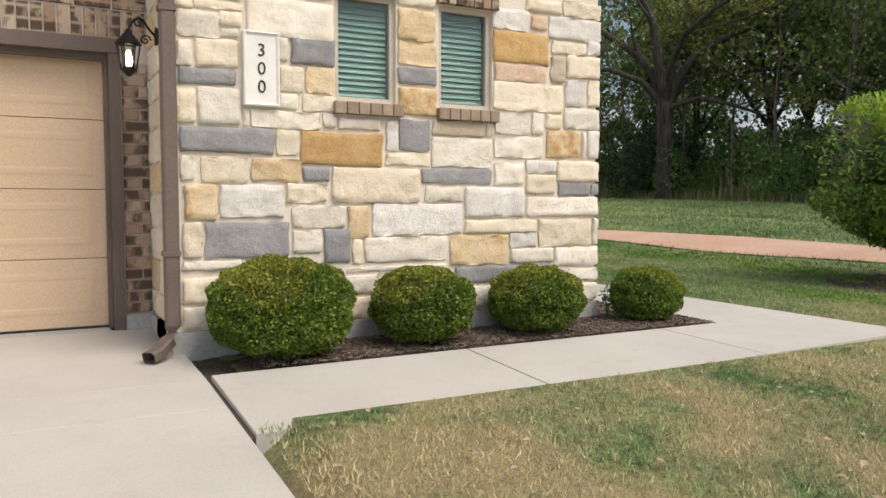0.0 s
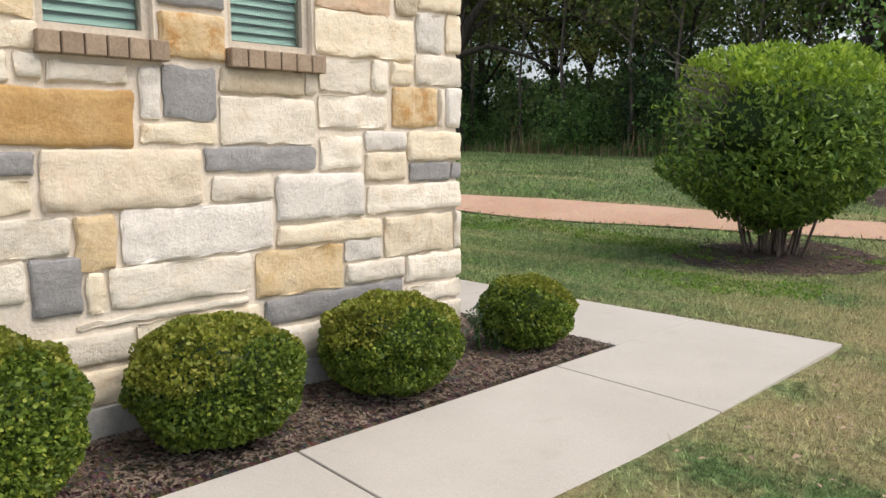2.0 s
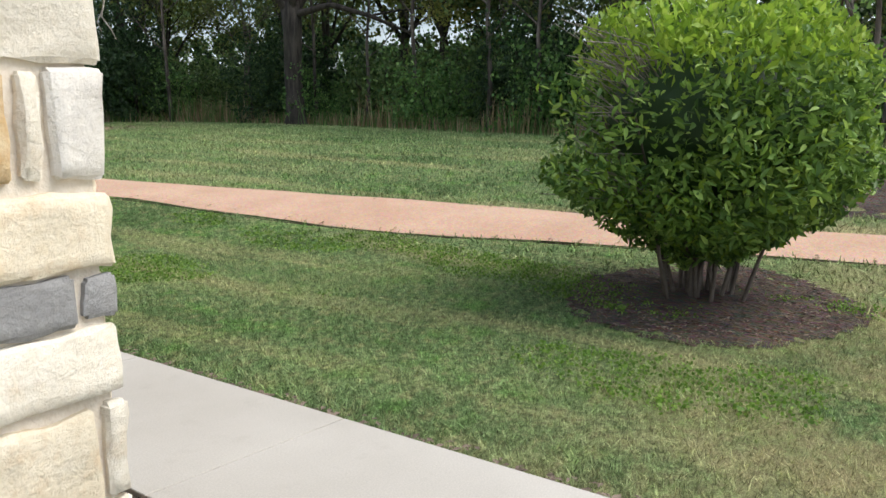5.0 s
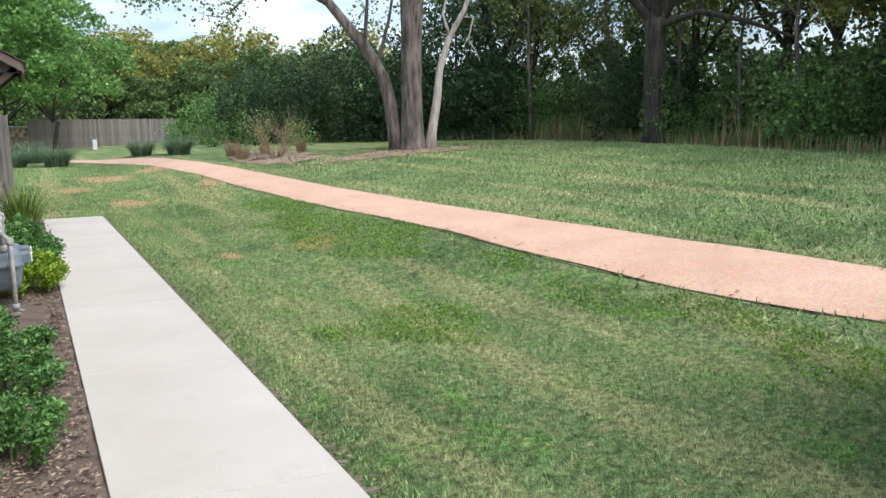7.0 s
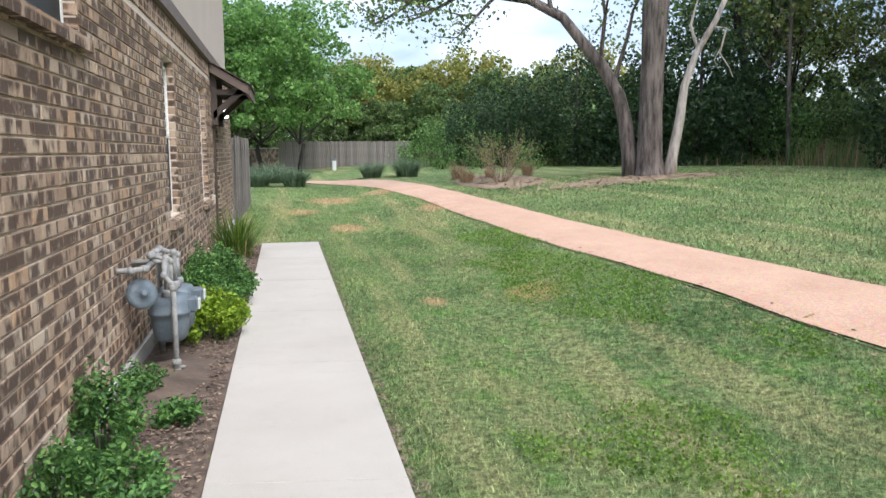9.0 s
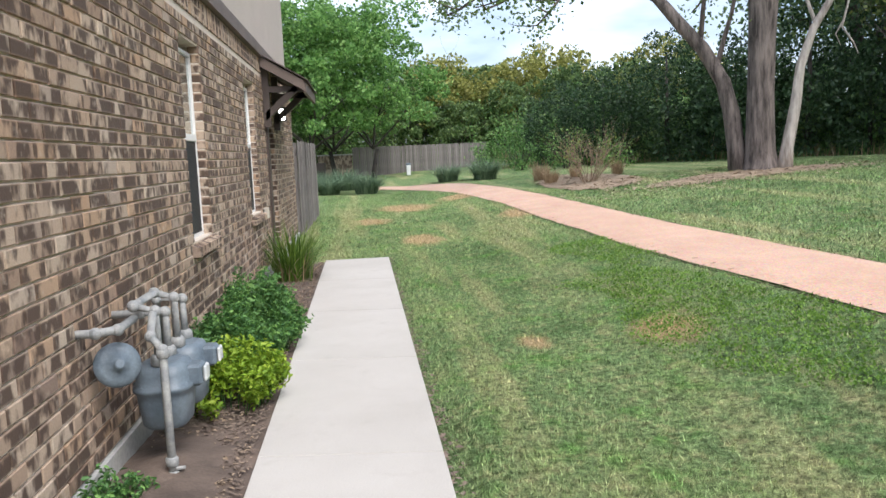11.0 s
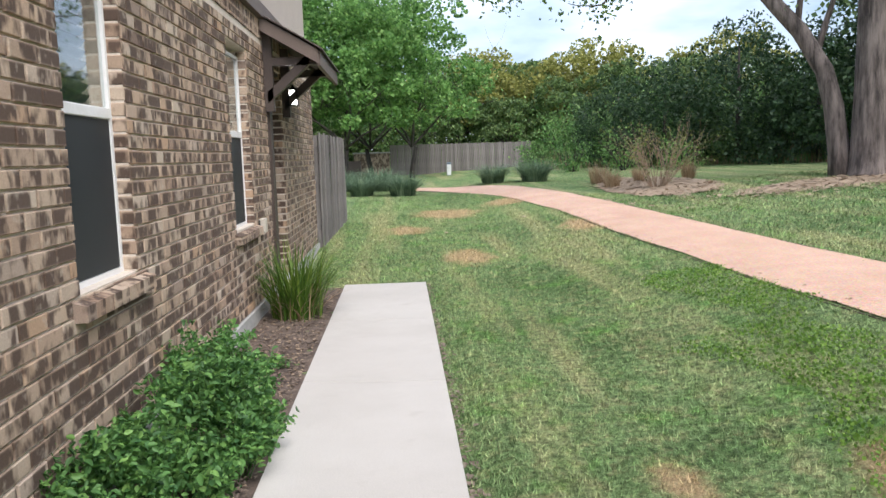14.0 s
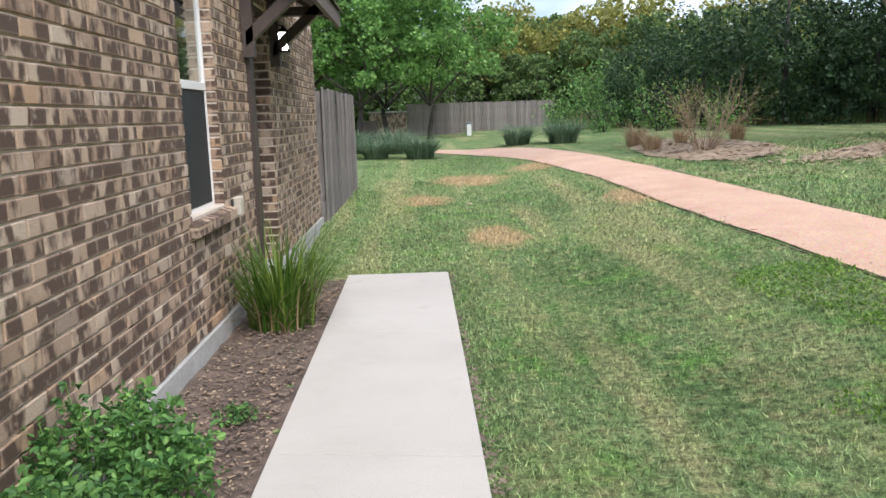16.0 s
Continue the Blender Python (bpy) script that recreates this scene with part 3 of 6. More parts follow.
# garage bay
bm = bm_box(-9.4, -3.455, GY, GY + 0.2, 2.02, 5.9)
bm_box(-3.455, -3.262, GY, GY + 0.2, 0.06, 5.9, bm)
bm_box(-9.4, -9.2, GY, GY + 0.2, -0.2, 2.02, bm)
wall_garage = tagged(mesh_ob("wall_garage", bm, M_BMORTAR), "brown brick wall round the garage door", "wall", kind="structure")
bm = bm_box(-3.53, -3.455, GY - 0.04, GY + 0.2, 0.02, 2.02)
bm_box(-9.2, -3.455, GY - 0.05, GY + 0.2, 1.93, 2.027, bm)
bm_box(-3.555, -3.525, GY + 0.03, GY + 0.2, 0.03, 1.94, bm)
bm_box(-9.2, -3.555, GY + 0.03, GY + 0.08, 1.885, 1.93, bm)
tagged(mesh_ob("trim_garage", bm, M_TRIM), "brown painted garage door frame", "trim", kind="structure")
tagged(mesh_ob("garage_sill", bm_box(-9.2, -3.55, GY - 0.02, GY + 0.4, -0.2, 0.028, bevel=0.006), M_FOUND), "low concrete lip under the garage door", "sill", kind="structure")
garage = thing("garage_door", "tan sectional garage door with shallow raised panels, shut", "door", -6.34, GY + 0.16, 0.028)
for k in range(4):
    z0 = 0.015 + k * 0.482
    sec = part("section", bm_box(-2.8, 2.8, -0.03, 0.02, z0, z0 + 0.478, bevel=0.003), M_DOOR, garage)
    for i in range(4):
        x0 = -2.72 + i * 1.374
        b2 = bmesh.new()
        rims = []
        for inset, y_ in ((0.0, -0.031), (0.02, -0.0335), (0.045, -0.0335), (0.06, -0.031)):
            rims.append([b2.verts.new((x, y_, z)) for x, z in ((x0 + inset, z0 + 0.09 + inset), (x0 + 1.3 - inset, z0 + 0.09 + inset), (x0 + 1.3 - inset, z0 + 0.39 - inset), (x0 + inset, z0 + 0.39 - inset))])
        for a, b in zip(rims, rims[1:]):
            for q in range(4):
                b2.faces.new((a[q], a[(q + 1) % 4], b[(q + 1) % 4], b[q]))
        b2.faces.new(rims[-1])
        part("panel", b2, M_DOOR, sec)
part("bottom_seal", bm_box(-2.8, 2.8, -0.035, 0.02, 0.0, 0.014), M_INK, garage, "black rubber seal")

# ---- windows ----
def front_window(num, x0, x1, z0, z1):
    w = tagged(new("window_%d" % num), "narrow beige framed window with closed blinds, green reflection painted on them", "window", kind="structure")
    w.matrix_basis = pose((x0 + x1) / 2, 0, z0)
    h, s = (x1 - x0) / 2, 0.035
    fb = bm_box(-h, -h + s, 0.03, 0.09, 0, z1 - z0)
    bm_box(h - s, h, 0.03, 0.09, 0, z1 - z0, fb)
    bm_box(-h + s, h - s, 0.03, 0.09, 0, s, fb)
    bm_box(-h + s, h - s, 0.03, 0.09, z1 - z0 - s, z1 - z0, fb)
    part("window_frame", fb, M_BEIGE, w)
    pane = part("pane", bm_box(-h + s, h - s, 0.06, 0.066, s, z1 - z0 - s), M_CLEAR, w)
    pane.visible_shadow = False
    for k in range(16):
        z = 0.045 + k * (z1 - z0 - 0.1) / 15.5
        sb = bmesh.new()
        q = [sb.verts.new(v) for v in ((-h + 0.03, 0.075, z), (h - 0.03, 0.075, z), (h - 0.03, 0.098, z + 0.043), (-h + 0.03, 0.098, z + 0.043), (-h + 0.03, 0.078, z - 0.002), (h - 0.03, 0.078, z - 0.002), (h - 0.03, 0.101, z + 0.041), (-h + 0.03, 0.101, z + 0.041))]
        for f in ((0, 1, 2, 3), (7, 6, 5, 4), (0, 4, 5, 1), (3, 2, 6, 7)):
            sb.faces.new([q[i] for i in f])
        part("slat", sb, M_BLIND, w)
    for k in range(6):
        a = -h - 0.02 + k * (2 * h + 0.06) / 6
        part("sill_brick", bm_box(a + 0.003, a + (2 * h + 0.06) / 6 - 0.003, -0.06, 0.05, -0.085, -0.004, bevel=0.004), M_SILL, w)
    for k in range(7):
        a = -h - 0.02 + k * (2 * h + 0.06) / 7
        part("header_brick", bm_box(a + 0.004, a + (2 * h + 0.06) / 7 - 0.004, -0.045, 0.05, z1 - z0 + 0.004, z1 - z0 + 0.2, bevel=0.004), M_BRICK, w)


front_window(1, *WINDOWS_F[0])
front_window(2, *WINDOWS_F[1])


def side_window(num, y0, y1, z0, z1, label):
    w = tagged(new("window_%d" % num), label, "window", kind="structure")
    w.matrix_basis = pose(-0.16, (y0 + y1) / 2, z0)
    h, s, t = (y1 - y0) / 2, 0.028, z1 - z0 - 0.06
    fb = bm_box(-0.03, 0.004, -h, -h + s, 0, t)
    bm_box(-0.03, 0.004, h - s, h, 0, t, fb)
    bm_box(-0.03, 0.004, -h + s, h - s, 0, s, fb)
    bm_box(-0.03, 0.004, -h + s, h - s, t - s, t, fb)
    part("window_frame", fb, M_WHITE, w)
    part("meeting_rail", bm_box(-0.03, 0.008, -h + s, h - s, t * 0.52, t * 0.52 + 0.055, bevel=0.004), M_WHITE, w)
    up = part("upper_pane", bm_box(-0.018, -0.013, -h + s, h - s, t * 0.52 + 0.055, t - s), M_GLASS, w)
    lo = part("lower_pane", bm_box(-0.026, -0.021, -h + s, h - s, s, t * 0.52), M_GLASS, w)
    up.visible_shadow = lo.visible_shadow = False
    part("insect_screen", bm_box(-0.008, -0.004, -h + s + 0.004, h - s - 0.004, s + 0.004, t * 0.52 - 0.004), M_SCREEN, w, "dark mesh insect screen")
    for k in range(int(t / 0.055)):
        sb = bmesh.new()
        z = 0.05 + k * 0.055
        q = [sb.verts.new(v) for v in ((-0.13, -h, z), (-0.13, h, z), (-0.10, h, z + 0.035), (-0.10, -h, z + 0.035))]
        sb.faces.new(q)
        part("blind_slat", sb, M_SCREEN, w)
    n_ = max(3, round((2 * h + 0.2) / 0.105))
    for k in range(n_):
        a = -h - 0.08 + k * (2 * h + 0.18) / n_
        bb = bmesh.new()
        q = [bb.verts.new(v) for y in (a + 0.004, a + (2 * h + 0.18) / n_ - 0.004) for v in ((0.02, y, -0.105), (0.135, y, -0.105), (0.135, y, -0.035), (0.02, y, -0.004))]
        for f in ((0, 1, 2, 3), (7, 6, 5, 4), (1, 5, 6, 2), (2, 6, 7, 3), (0, 4, 5, 1)):
            bb.faces.new([q[i] for i in f])
        bmesh.ops.recalc_face_normals(bb, faces=bb.faces)
        part("sill_brick", bb, M_BRICK, w)


side_window(3, *OPENINGS[0], "white framed window set high in the brick wall")
side_window(4, *OPENINGS[1], "white sash window with a dark screen below")
side_window(5, *OPENINGS[2], "white sash window with a dark screen below")

# ---- porch: recessed door under a bracketed shed roof ----
bm = bm_box(-0.62, -0.58, DOOR_Y0, DOOR_Y1, 0.05, 2.5)
door_1 = tagged(mesh_ob("door_1", bm, M_DARKTRIM), "dark brown side door in a deep reveal, shut", "door", kind="structure")
bm = bm_box(-0.58, -0.1, DOOR_Y0 - 0.02, DOOR_Y0 + 0.06, 0.05, 2.5)
bm_box(-0.1, -0.05, DOOR_Y0 - 0.05, DOOR_Y0 + 0.1, 0.0, 2.5, bm)
bm_box(-0.58, -0.1, DOOR_Y0, DOOR_Y1, 2.46, 2.5, bm)
bm_box(-0.58, -0.06, DOOR_Y0, DOOR_Y1, -0.1, 0.05, bm)
tagged(mesh_ob("trim_door", bm, M_DARKTRIM), "dark brown door casing", "trim", kind="structure")
AW0, AW1, AWX = 13.5, 15.75, 0.5
awning = thing("porch_roof", "small shingled shed roof with brown fascia on timber brackets", "porch roof", -0.08, AW0, 2.5)


W_ = AW1 - AW0
for k in range(7):
    a = k / 7
    part("shingle_course", slope_box(-0.03, W_ + 0.03, 0.0 + a * (AWX + 0.12), 0.46 - a * 0.36 + 0.012 - 0.0, (a + 1 / 7) * (AWX + 0.12) + 0.01, 0.46 - (a + 1 / 7) * 0.36 + 0.004, 0.014), M_ROOF, awning)
for y0 in (0.0, W_ - 0.04):
    part("rake_board", slope_box(y0, y0 + 0.04, 0.0, 0.31, AWX + 0.08, -0.03, 0.14), M_TRIM, awning)
part("fascia", bm_box(AWX + 0.06, AWX + 0.1, 0.04, W_ - 0.04, -0.05, 0.1), M_TRIM, awning)
part("soffit", slope_box(0.042, W_ - 0.042, 0.0, 0.36, AWX + 0.06, 0.02, 0.02), M_DARKTRIM, awning)
for y0 in (0.12, W_ - 0.95):
    br = part("bracket", slope_box(y0, y0 + 0.1, 0.03, -0.42, AWX - 0.02, -0.02, 0.12), M_DARKTRIM, awning)
    part("bracket_leg", bm_box(0.0, 0.09, y0, y0 + 0.1, -0.5, 0.3), M_DARKTRIM, br)
    part("bracket_arm", bm_box(0.09, AWX + 0.05, y0, y0 + 0.1, -0.03, 0.05), M_DARKTRIM, br)

# ---- stones of the front wall ----
def stone_mesh(w, h, d, seed, rough=1.0):
    """One split-faced block with a lumpy, hand-dressed front and uneven arrises, origin at the back's middle."""
    rnd = random.Random(seed)
    nx_, nz_ = max(4, min(16, round(w / 0.032) + 2)), max(4, min(8, round(h / 0.032) + 2))
    at = Vector((seed * 3.7, seed * 1.9, 0.0))
    proud = rnd.uniform(-0.003, 0.006)

    def lines(n_, size):
        e = min(0.2, 0.008 / size)
        return [0.0, e] + [e + (1 - 2 * e) * (k + rnd.uniform(-0.25, 0.25)) / (n_ - 2) for k in range(1, n_ - 2)] + [1 - e, 1.0]

    us, vs_ = lines(nx_, w), lines(nz_, h)
    bm_ = bmesh.new()
    grid = []
    for j in range(nz_ + 1):
        row = []
        for i in range(nx_ + 1):
            x, z = (us[i] - 0.5) * w, (vs_[j] - 0.5) * h
            edge = i in (0, nx_) or j in (0, nz_)
            big, fine = noise.noise(Vector((x * 7, 0, z * 9)) + at), noise.noise(Vector((x * 26, 3, z * 26)) + at)
            x += 0.01 * noise.noise(Vector((x * 14, 5, z * 14)) + at) * (1.2 if edge else 0.4)
            z += 0.01 * noise.noise(Vector((x * 14, 9, z * 14)) + at) * (1.2 if edge else 0.4)
            if i in (0, nx_) and j in (0, nz_):
                x, z = x * (1 - 0.014 / w), z * (1 - 0.014 / h)
            y = -d * 0.72 - 0.003 * fine if edge else -d - proud - rough * (0.013 * big + 0.011 * fine)
            row.append(bm_.verts.new((x, min(y, -0.003), z)))
        grid.append(row)
    for j in range(nz_):
        for i in range(nx_):
            bm_.faces.new((grid[j][i], grid[j][i + 1], grid[j + 1][i + 1], grid[j + 1][i])).smooth = 0 < i < nx_ - 1 and 0 < j < nz_ - 1
    rim = grid[0] + [r[-1] for r in grid[1:]] + grid[-1][-2::-1] + [r[0] for r in grid[-2:0:-1]]
    back = [bm_.verts.new((v.co.x, 0.0, v.co.z)) for v in rim]
    for k in range(len(rim)):
        q = (k + 1) % len(rim)
        bm_.faces.new((rim[q], rim[k], back[k], back[q]))
    return bm_


STONES = (
    "-0.40 -0.04 2.34 2.46 c; -0.74 -0.41 2.34 2.44 c; -1.03 -0.71 2.18 2.34 p; -0.53 -0.04 2.16 2.33 p; -3.23 -2.84 2.15 2.33 w; -2.82 -2.26 2.22 2.33 c; -1.79 -1.5 2.26 2.33 c; -0.69 -0.55 2.21 2.32 r; -1.79 -1.50 2.03 2.24 t; -2.82 -2.25 1.95 2.20 w; -1.03 -0.53 1.95 2.18 o; -0.16 -0.03 2.07 2.17 p; -0.50 -0.17 2.05 2.15 c; -3.13 -2.84 2.09 2.14 c; -3.23 -3.13 2.07 2.12 c; -2.62 -2.55 1.97 2.09 w; -2.98 -2.84 1.99 2.08 c; -3.23 -2.98 1.91 2.07 w; -0.36 -0.03 1.88 2.05 c; -0.51 -0.37 1.83 2.03 n",
    "-1.79 -1.49 1.86 2.02 t; -2.98 -2.86 1.92 1.98 w; -2.54 -2.24 1.80 1.97 g; -2.62 -2.55 1.81 1.96 w; -1.02 -0.55 1.81 1.94 r; -3.13 -2.87 1.74 1.91 c; -3.24 -3.15 1.73 1.89 w; -0.15 -0.03 1.67 1.88 c; -0.37 -0.17 1.66 1.86 p; -1.79 -1.49 1.73 1.85 g; -1.02 -0.39 1.60 1.81 c; -2.44 -2.25 1.62 1.79 t; -2.62 -2.45 1.62 1.78 c; -3.23 -2.88 1.63 1.73 g; -1.78 -1.49 1.52 1.71 s; -0.38 -0.02 1.49 1.65 w; -3.12 -2.86 1.39 1.62 w; -2.62 -2.49 1.51 1.61 w; -2.47 -2.24 1.51 1.61 c; -3.25 -3.13 1.39 1.60 c",
    "-0.68 -0.57 1.43 1.59 w; -0.55 -0.40 1.48 1.59 c; -1.00 -0.69 1.42 1.58 w; -2.85 -2.81 1.39 1.50 w; -2.80 -2.34 1.39 1.50 w; -2.33 -2.23 1.40 1.50 w; -1.52 -1.09 1.39 1.50 n; -1.08 -1.01 1.40 1.50 w; -1.78 -1.54 1.27 1.49 g; -2.22 -1.92 1.40 1.48 w; -1.88 -1.79 1.27 1.48 p; -0.15 -0.02 1.26 1.48 p; -0.54 -0.22 1.26 1.47 s; -0.21 -0.16 1.26 1.47 w; -1.01 -0.58 1.25 1.41 w; -3.23 -2.65 1.22 1.38 g; -2.64 -2.49 1.22 1.38 c; -2.48 -1.90 1.16 1.38 o; -1.53 -1.03 1.17 1.38 w; -1.88 -1.54 1.17 1.26 c",
    "-0.73 -0.45 1.14 1.24 p; -0.44 -0.01 1.08 1.24 c; -1.01 -0.75 1.05 1.21 w; -3.23 -3.14 1.05 1.20 w; -3.11 -2.81 1.04 1.20 c; -2.80 -2.48 1.05 1.20 t; -1.61 -1.03 1.05 1.16 g; -2.27 -1.62 0.91 1.15 v; -2.47 -2.28 1.05 1.14 g; -0.73 -0.45 0.98 1.13 c; -0.43 -0.12 0.97 1.07 g; -0.11 -0.01 0.98 1.07 g; -2.58 -2.30 0.92 1.04 c; -3.21 -3.01 0.81 1.03 t; -3.00 -2.59 0.82 1.03 p; -1.58 -1.27 0.92 1.03 w; -1.26 -0.74 0.81 1.03 p; -0.72 -0.01 0.81 0.96 w; -1.98 -1.28 0.69 0.91 p; -2.54 -2.17 0.75 0.90 w",
    "-2.16 -2.00 0.68 0.90 t; -3.09 -2.56 0.57 0.80 g; -3.22 -3.10 0.58 0.80 c; -1.26 -0.62 0.69 0.79 c; -0.61 -0.10 0.58 0.79 c; -0.09 0.00 0.58 0.79 w; -2.54 -2.34 0.59 0.74 w; -2.33 -2.14 0.52 0.74 g; -0.87 -0.63 0.58 0.69 p; -2.04 -1.40 0.51 0.68 w; -1.38 -0.88 0.46 0.68 t; -2.13 -2.05 0.51 0.67 c; -0.87 -0.47 0.46 0.57 w; -0.46 0.01 0.42 0.57 w; -3.23 -2.87 0.50 0.56 w; -2.17 -1.42 0.45 0.48 w; -2.89 -2.45 .31 .48 t; -3.23 -2.9 .3 .46 c; -1.34 -.48 .33 .45 g; -1.94 -1.36 .3 .44 c",
    "-2.44 -1.95 .3 .43 w; -.46 0 .3 .4 w; -1.28 -.8 .14 .31 w; -.78 -.4 .14 .31 p; -2.68 -2.2 .14 .29 w; -3.23 -2.7 .14 .28 w; -2.18 -1.7 .14 .28 c; -1.68 -1.3 .14 .28 w; -.38 0 .14 .28 w",
)
seed = 0
for course in STONES:
    for item in course.split(";"):
        a, b, c, d, kind = item.split()
        x0, x1, z0, z1 = float(a), float(b), float(c), float(d)
        x1 = -0.032 if x1 > -0.05 else x1
        seed += 1
        s = part("stone", stone_mesh(x1 - x0 - 0.006, z1 - z0 - 0.004, 0.018, seed, 0.35 if kind in "go" else 1.0), M_LIME[kind], wall_south)
        s.matrix_basis = pose((x0 + x1) / 2, 0.0, (z0 + z1) / 2)
rng = random.Random(5)
z = 2.52
while z < 2.95:
    x, h = -3.24, rng.uniform(0.13, 0.2)
    while x < -0.1:
        w = min(rng.uniform(0.25, 0.6), -0.032 - x)
        seed += 1
        s = part("stone", stone_mesh(w - 0.015, h - 0.015, 0.014, seed), M_LIME[rng.choice("wwcccpt")], wall_south)
        s.matrix_basis = pose(x + w / 2, 0.0, z + h / 2)
        x += w
    z += h
for face, y_end in ((-3.262, GY - 0.03), (-0.06, 0.62)):
    z = 0.14
    while z < 2.9:
        y, h = 0.0, rng.uniform(0.14, 0.24)
        while y < y_end - 0.05:
            w = min(rng.uniform(0.2, 0.45), y_end - y)
            seed += 1
            s = part("stone", stone_mesh(w - 0.014, h - 0.014, 0.014, seed), M_LIME[rng.choice("wwwcccptg")], wall_south)
            s.matrix_basis = pose(face, y + w / 2 + 0.004, z + h / 2, 0, 0, -90 if face < -1 else 90)
            y += w
        z += h

# ---- bricks ----
COURSE, LENGTH = 0.0792, 0.232


def brick_shape(w, h, d=0.06, e=0.004):
    """Verts and faces of one brick, its face towards +y at 0, middle at the origin."""
    a, b = w / 2, h / 2
    v = [(-a, -d, -b), (a, -d, -b), (a, -d, b), (-a, -d, b), (-a, -e, -b), (a, -e, -b), (a, -e, b), (-a, -e, b), (-a + e, 0, -b + e), (a - e, 0, -b + e), (a - e, 0, b - e), (-a + e, 0, b - e)]
    f = [(0, 4, 7, 3), (5, 1, 2, 6), (0, 1, 5, 4), (7, 6, 2, 3), (4, 8, 11, 7), (9, 5, 6, 10), (4, 5, 9, 8), (11, 10, 6, 7), (8, 9, 10, 11)]
    return v, f


def lay(a0, a1, z0, z1, openings, header=0.011):
    """Running bond: yields middle, width and height of each brick round the openings."""
    k, z = 0, z0
    while z + COURSE <= z1 + 0.002:
        a = a0 - (0.5 * LENGTH if k % 2 else 0.0)
        while a < a1:
            spans = [(max(a, a0), min(a + LENGTH, a1))]
            for o in openings:
                if o[2] < z + COURSE - 0.02 and o[3] > z + 0.02:
                    spans = [s for p, q in spans for s in ((p, min(q, o[0])), (max(p, o[1]), q)) if s[1] - s[0] > 0.03]
            for p, q in spans:
                if q - p > 0.03:
                    yield (p + q) / 2, z + COURSE / 2, q - p - header, COURSE - header
            a += LENGTH
        z += COURSE
        k += 1


shared = {}


def brick_data(w, h):
    key = (round(w, 2), round(h, 3))
    if key not in shared:
        v, f = brick_shape(w, h)
        me = bpy.data.meshes.new("brick")
        me.from_pydata(v, [], f)
        me.materials.append(M_BRICK)
        shared[key] = me
    return shared[key]


def set_bricks(wall, items, turn, place, near):
    """Bricks of the near stretch become parts; the rest is one joined mesh."""
    vs, fs, count = [], [], 0
    tm = pose(0, 0, 0, 0, 0, turn).to_3x3()
    for a, z, w, h in items:
        at = Vector(place(a, z)) + tm @ Vector((0, random.uniform(-0.003, 0.003), 0))
        if near(a, z) and count < 300:
            o = new("brick", brick_data(w, h))
            o.parent = wall
            o.matrix_basis = Matrix.Translation(at) @ pose(0, 0, 0, 0, random.uniform(-0.4, 0.4), turn)
            count += 1
        else:
            v, f = brick_shape(w, h)
            n0 = len(vs)
            vs.extend(tuple(at + tm @ Vector(p)) for p in v)
            fs.extend(tuple(i + n0 for i in q) for q in f)
    tagged(tone(sheet("bricks", vs, fs, M_BRICKS, wall), 9), kind="stuff")


E_OPEN = list(OPENINGS)
set_bricks(wall_east, list(lay(0.64, END - 0.01, 0.135, 2.72, E_OPEN)), -90, lambda a, z: (-0.08, a, z), lambda a, z: 9.4 < a < 12.0 and 0.5 < z < 2.4)
sold, y = [], 0.64
while y < END - 0.1:
    sold.append((y + 0.038, 2.825, 0.068, 0.195))
    y += COURSE
set_bricks(wall_east, sold, -90, lambda a, z: (-0.08, a, z), lambda a, z: False)
jamb = []
for y0, y1, z0, z1 in OPENINGS[:3]:
    z = z0 + 0.005
    while z < z1 - 0.06:
        jamb.append((y1, z + COURSE / 2))
        z += COURSE
vs, fs = [], []
for y1, z in jamb:
    v, f = brick_shape(0.09, COURSE - 0.011)
    n0 = len(vs)
    vs.extend((-0.13 + p[0], y1 - 0.004 - p[1] - 0.0, z + p[2]) for p in v)
    fs.extend(tuple(i + n0 for i in q)[::-1] for q in f)
for k in range(30):
    v, f = brick_shape(0.2, COURSE - 0.011)
    for i in range(2):
        n0 = len(vs)
        vs.extend((-0.19 - 0.21 * i + p[0], DOOR_Y1 - 0.004 - p[1], 0.175 + k * COURSE + p[2]) for p in v)
        fs.extend(tuple(q + n0 for q in g)[::-1] for g in f)
tagged(tone(sheet("reveal_bricks", vs, fs, M_BRICKS, wall_east), 9), kind="stuff")
tagged(mesh_ob("wall_end", bm_box(-0.3, -0.095, DOOR_Y1 + 0.06, END - 0.01, 2.5, 2.7), M_BMORTAR), "brick wall core", "wall", kind="structure")
strip_bricks = list(lay(-3.45, -3.275, 0.135, 1.95, ()))
sold, x = [], -9.3
while x < -3.3:
    sold.append((x + 0.038, 2.125, 0.068, 0.195))
    x += COURSE
upper = list(lay(-9.3, -3.275, 2.23, 3.0, ()))
set_bricks(wall_garage, strip_bricks + sold + upper, 180, lambda a, z: (a, GY - 0.015, z), lambda a, z: a > -4.6 and z < 2.3)

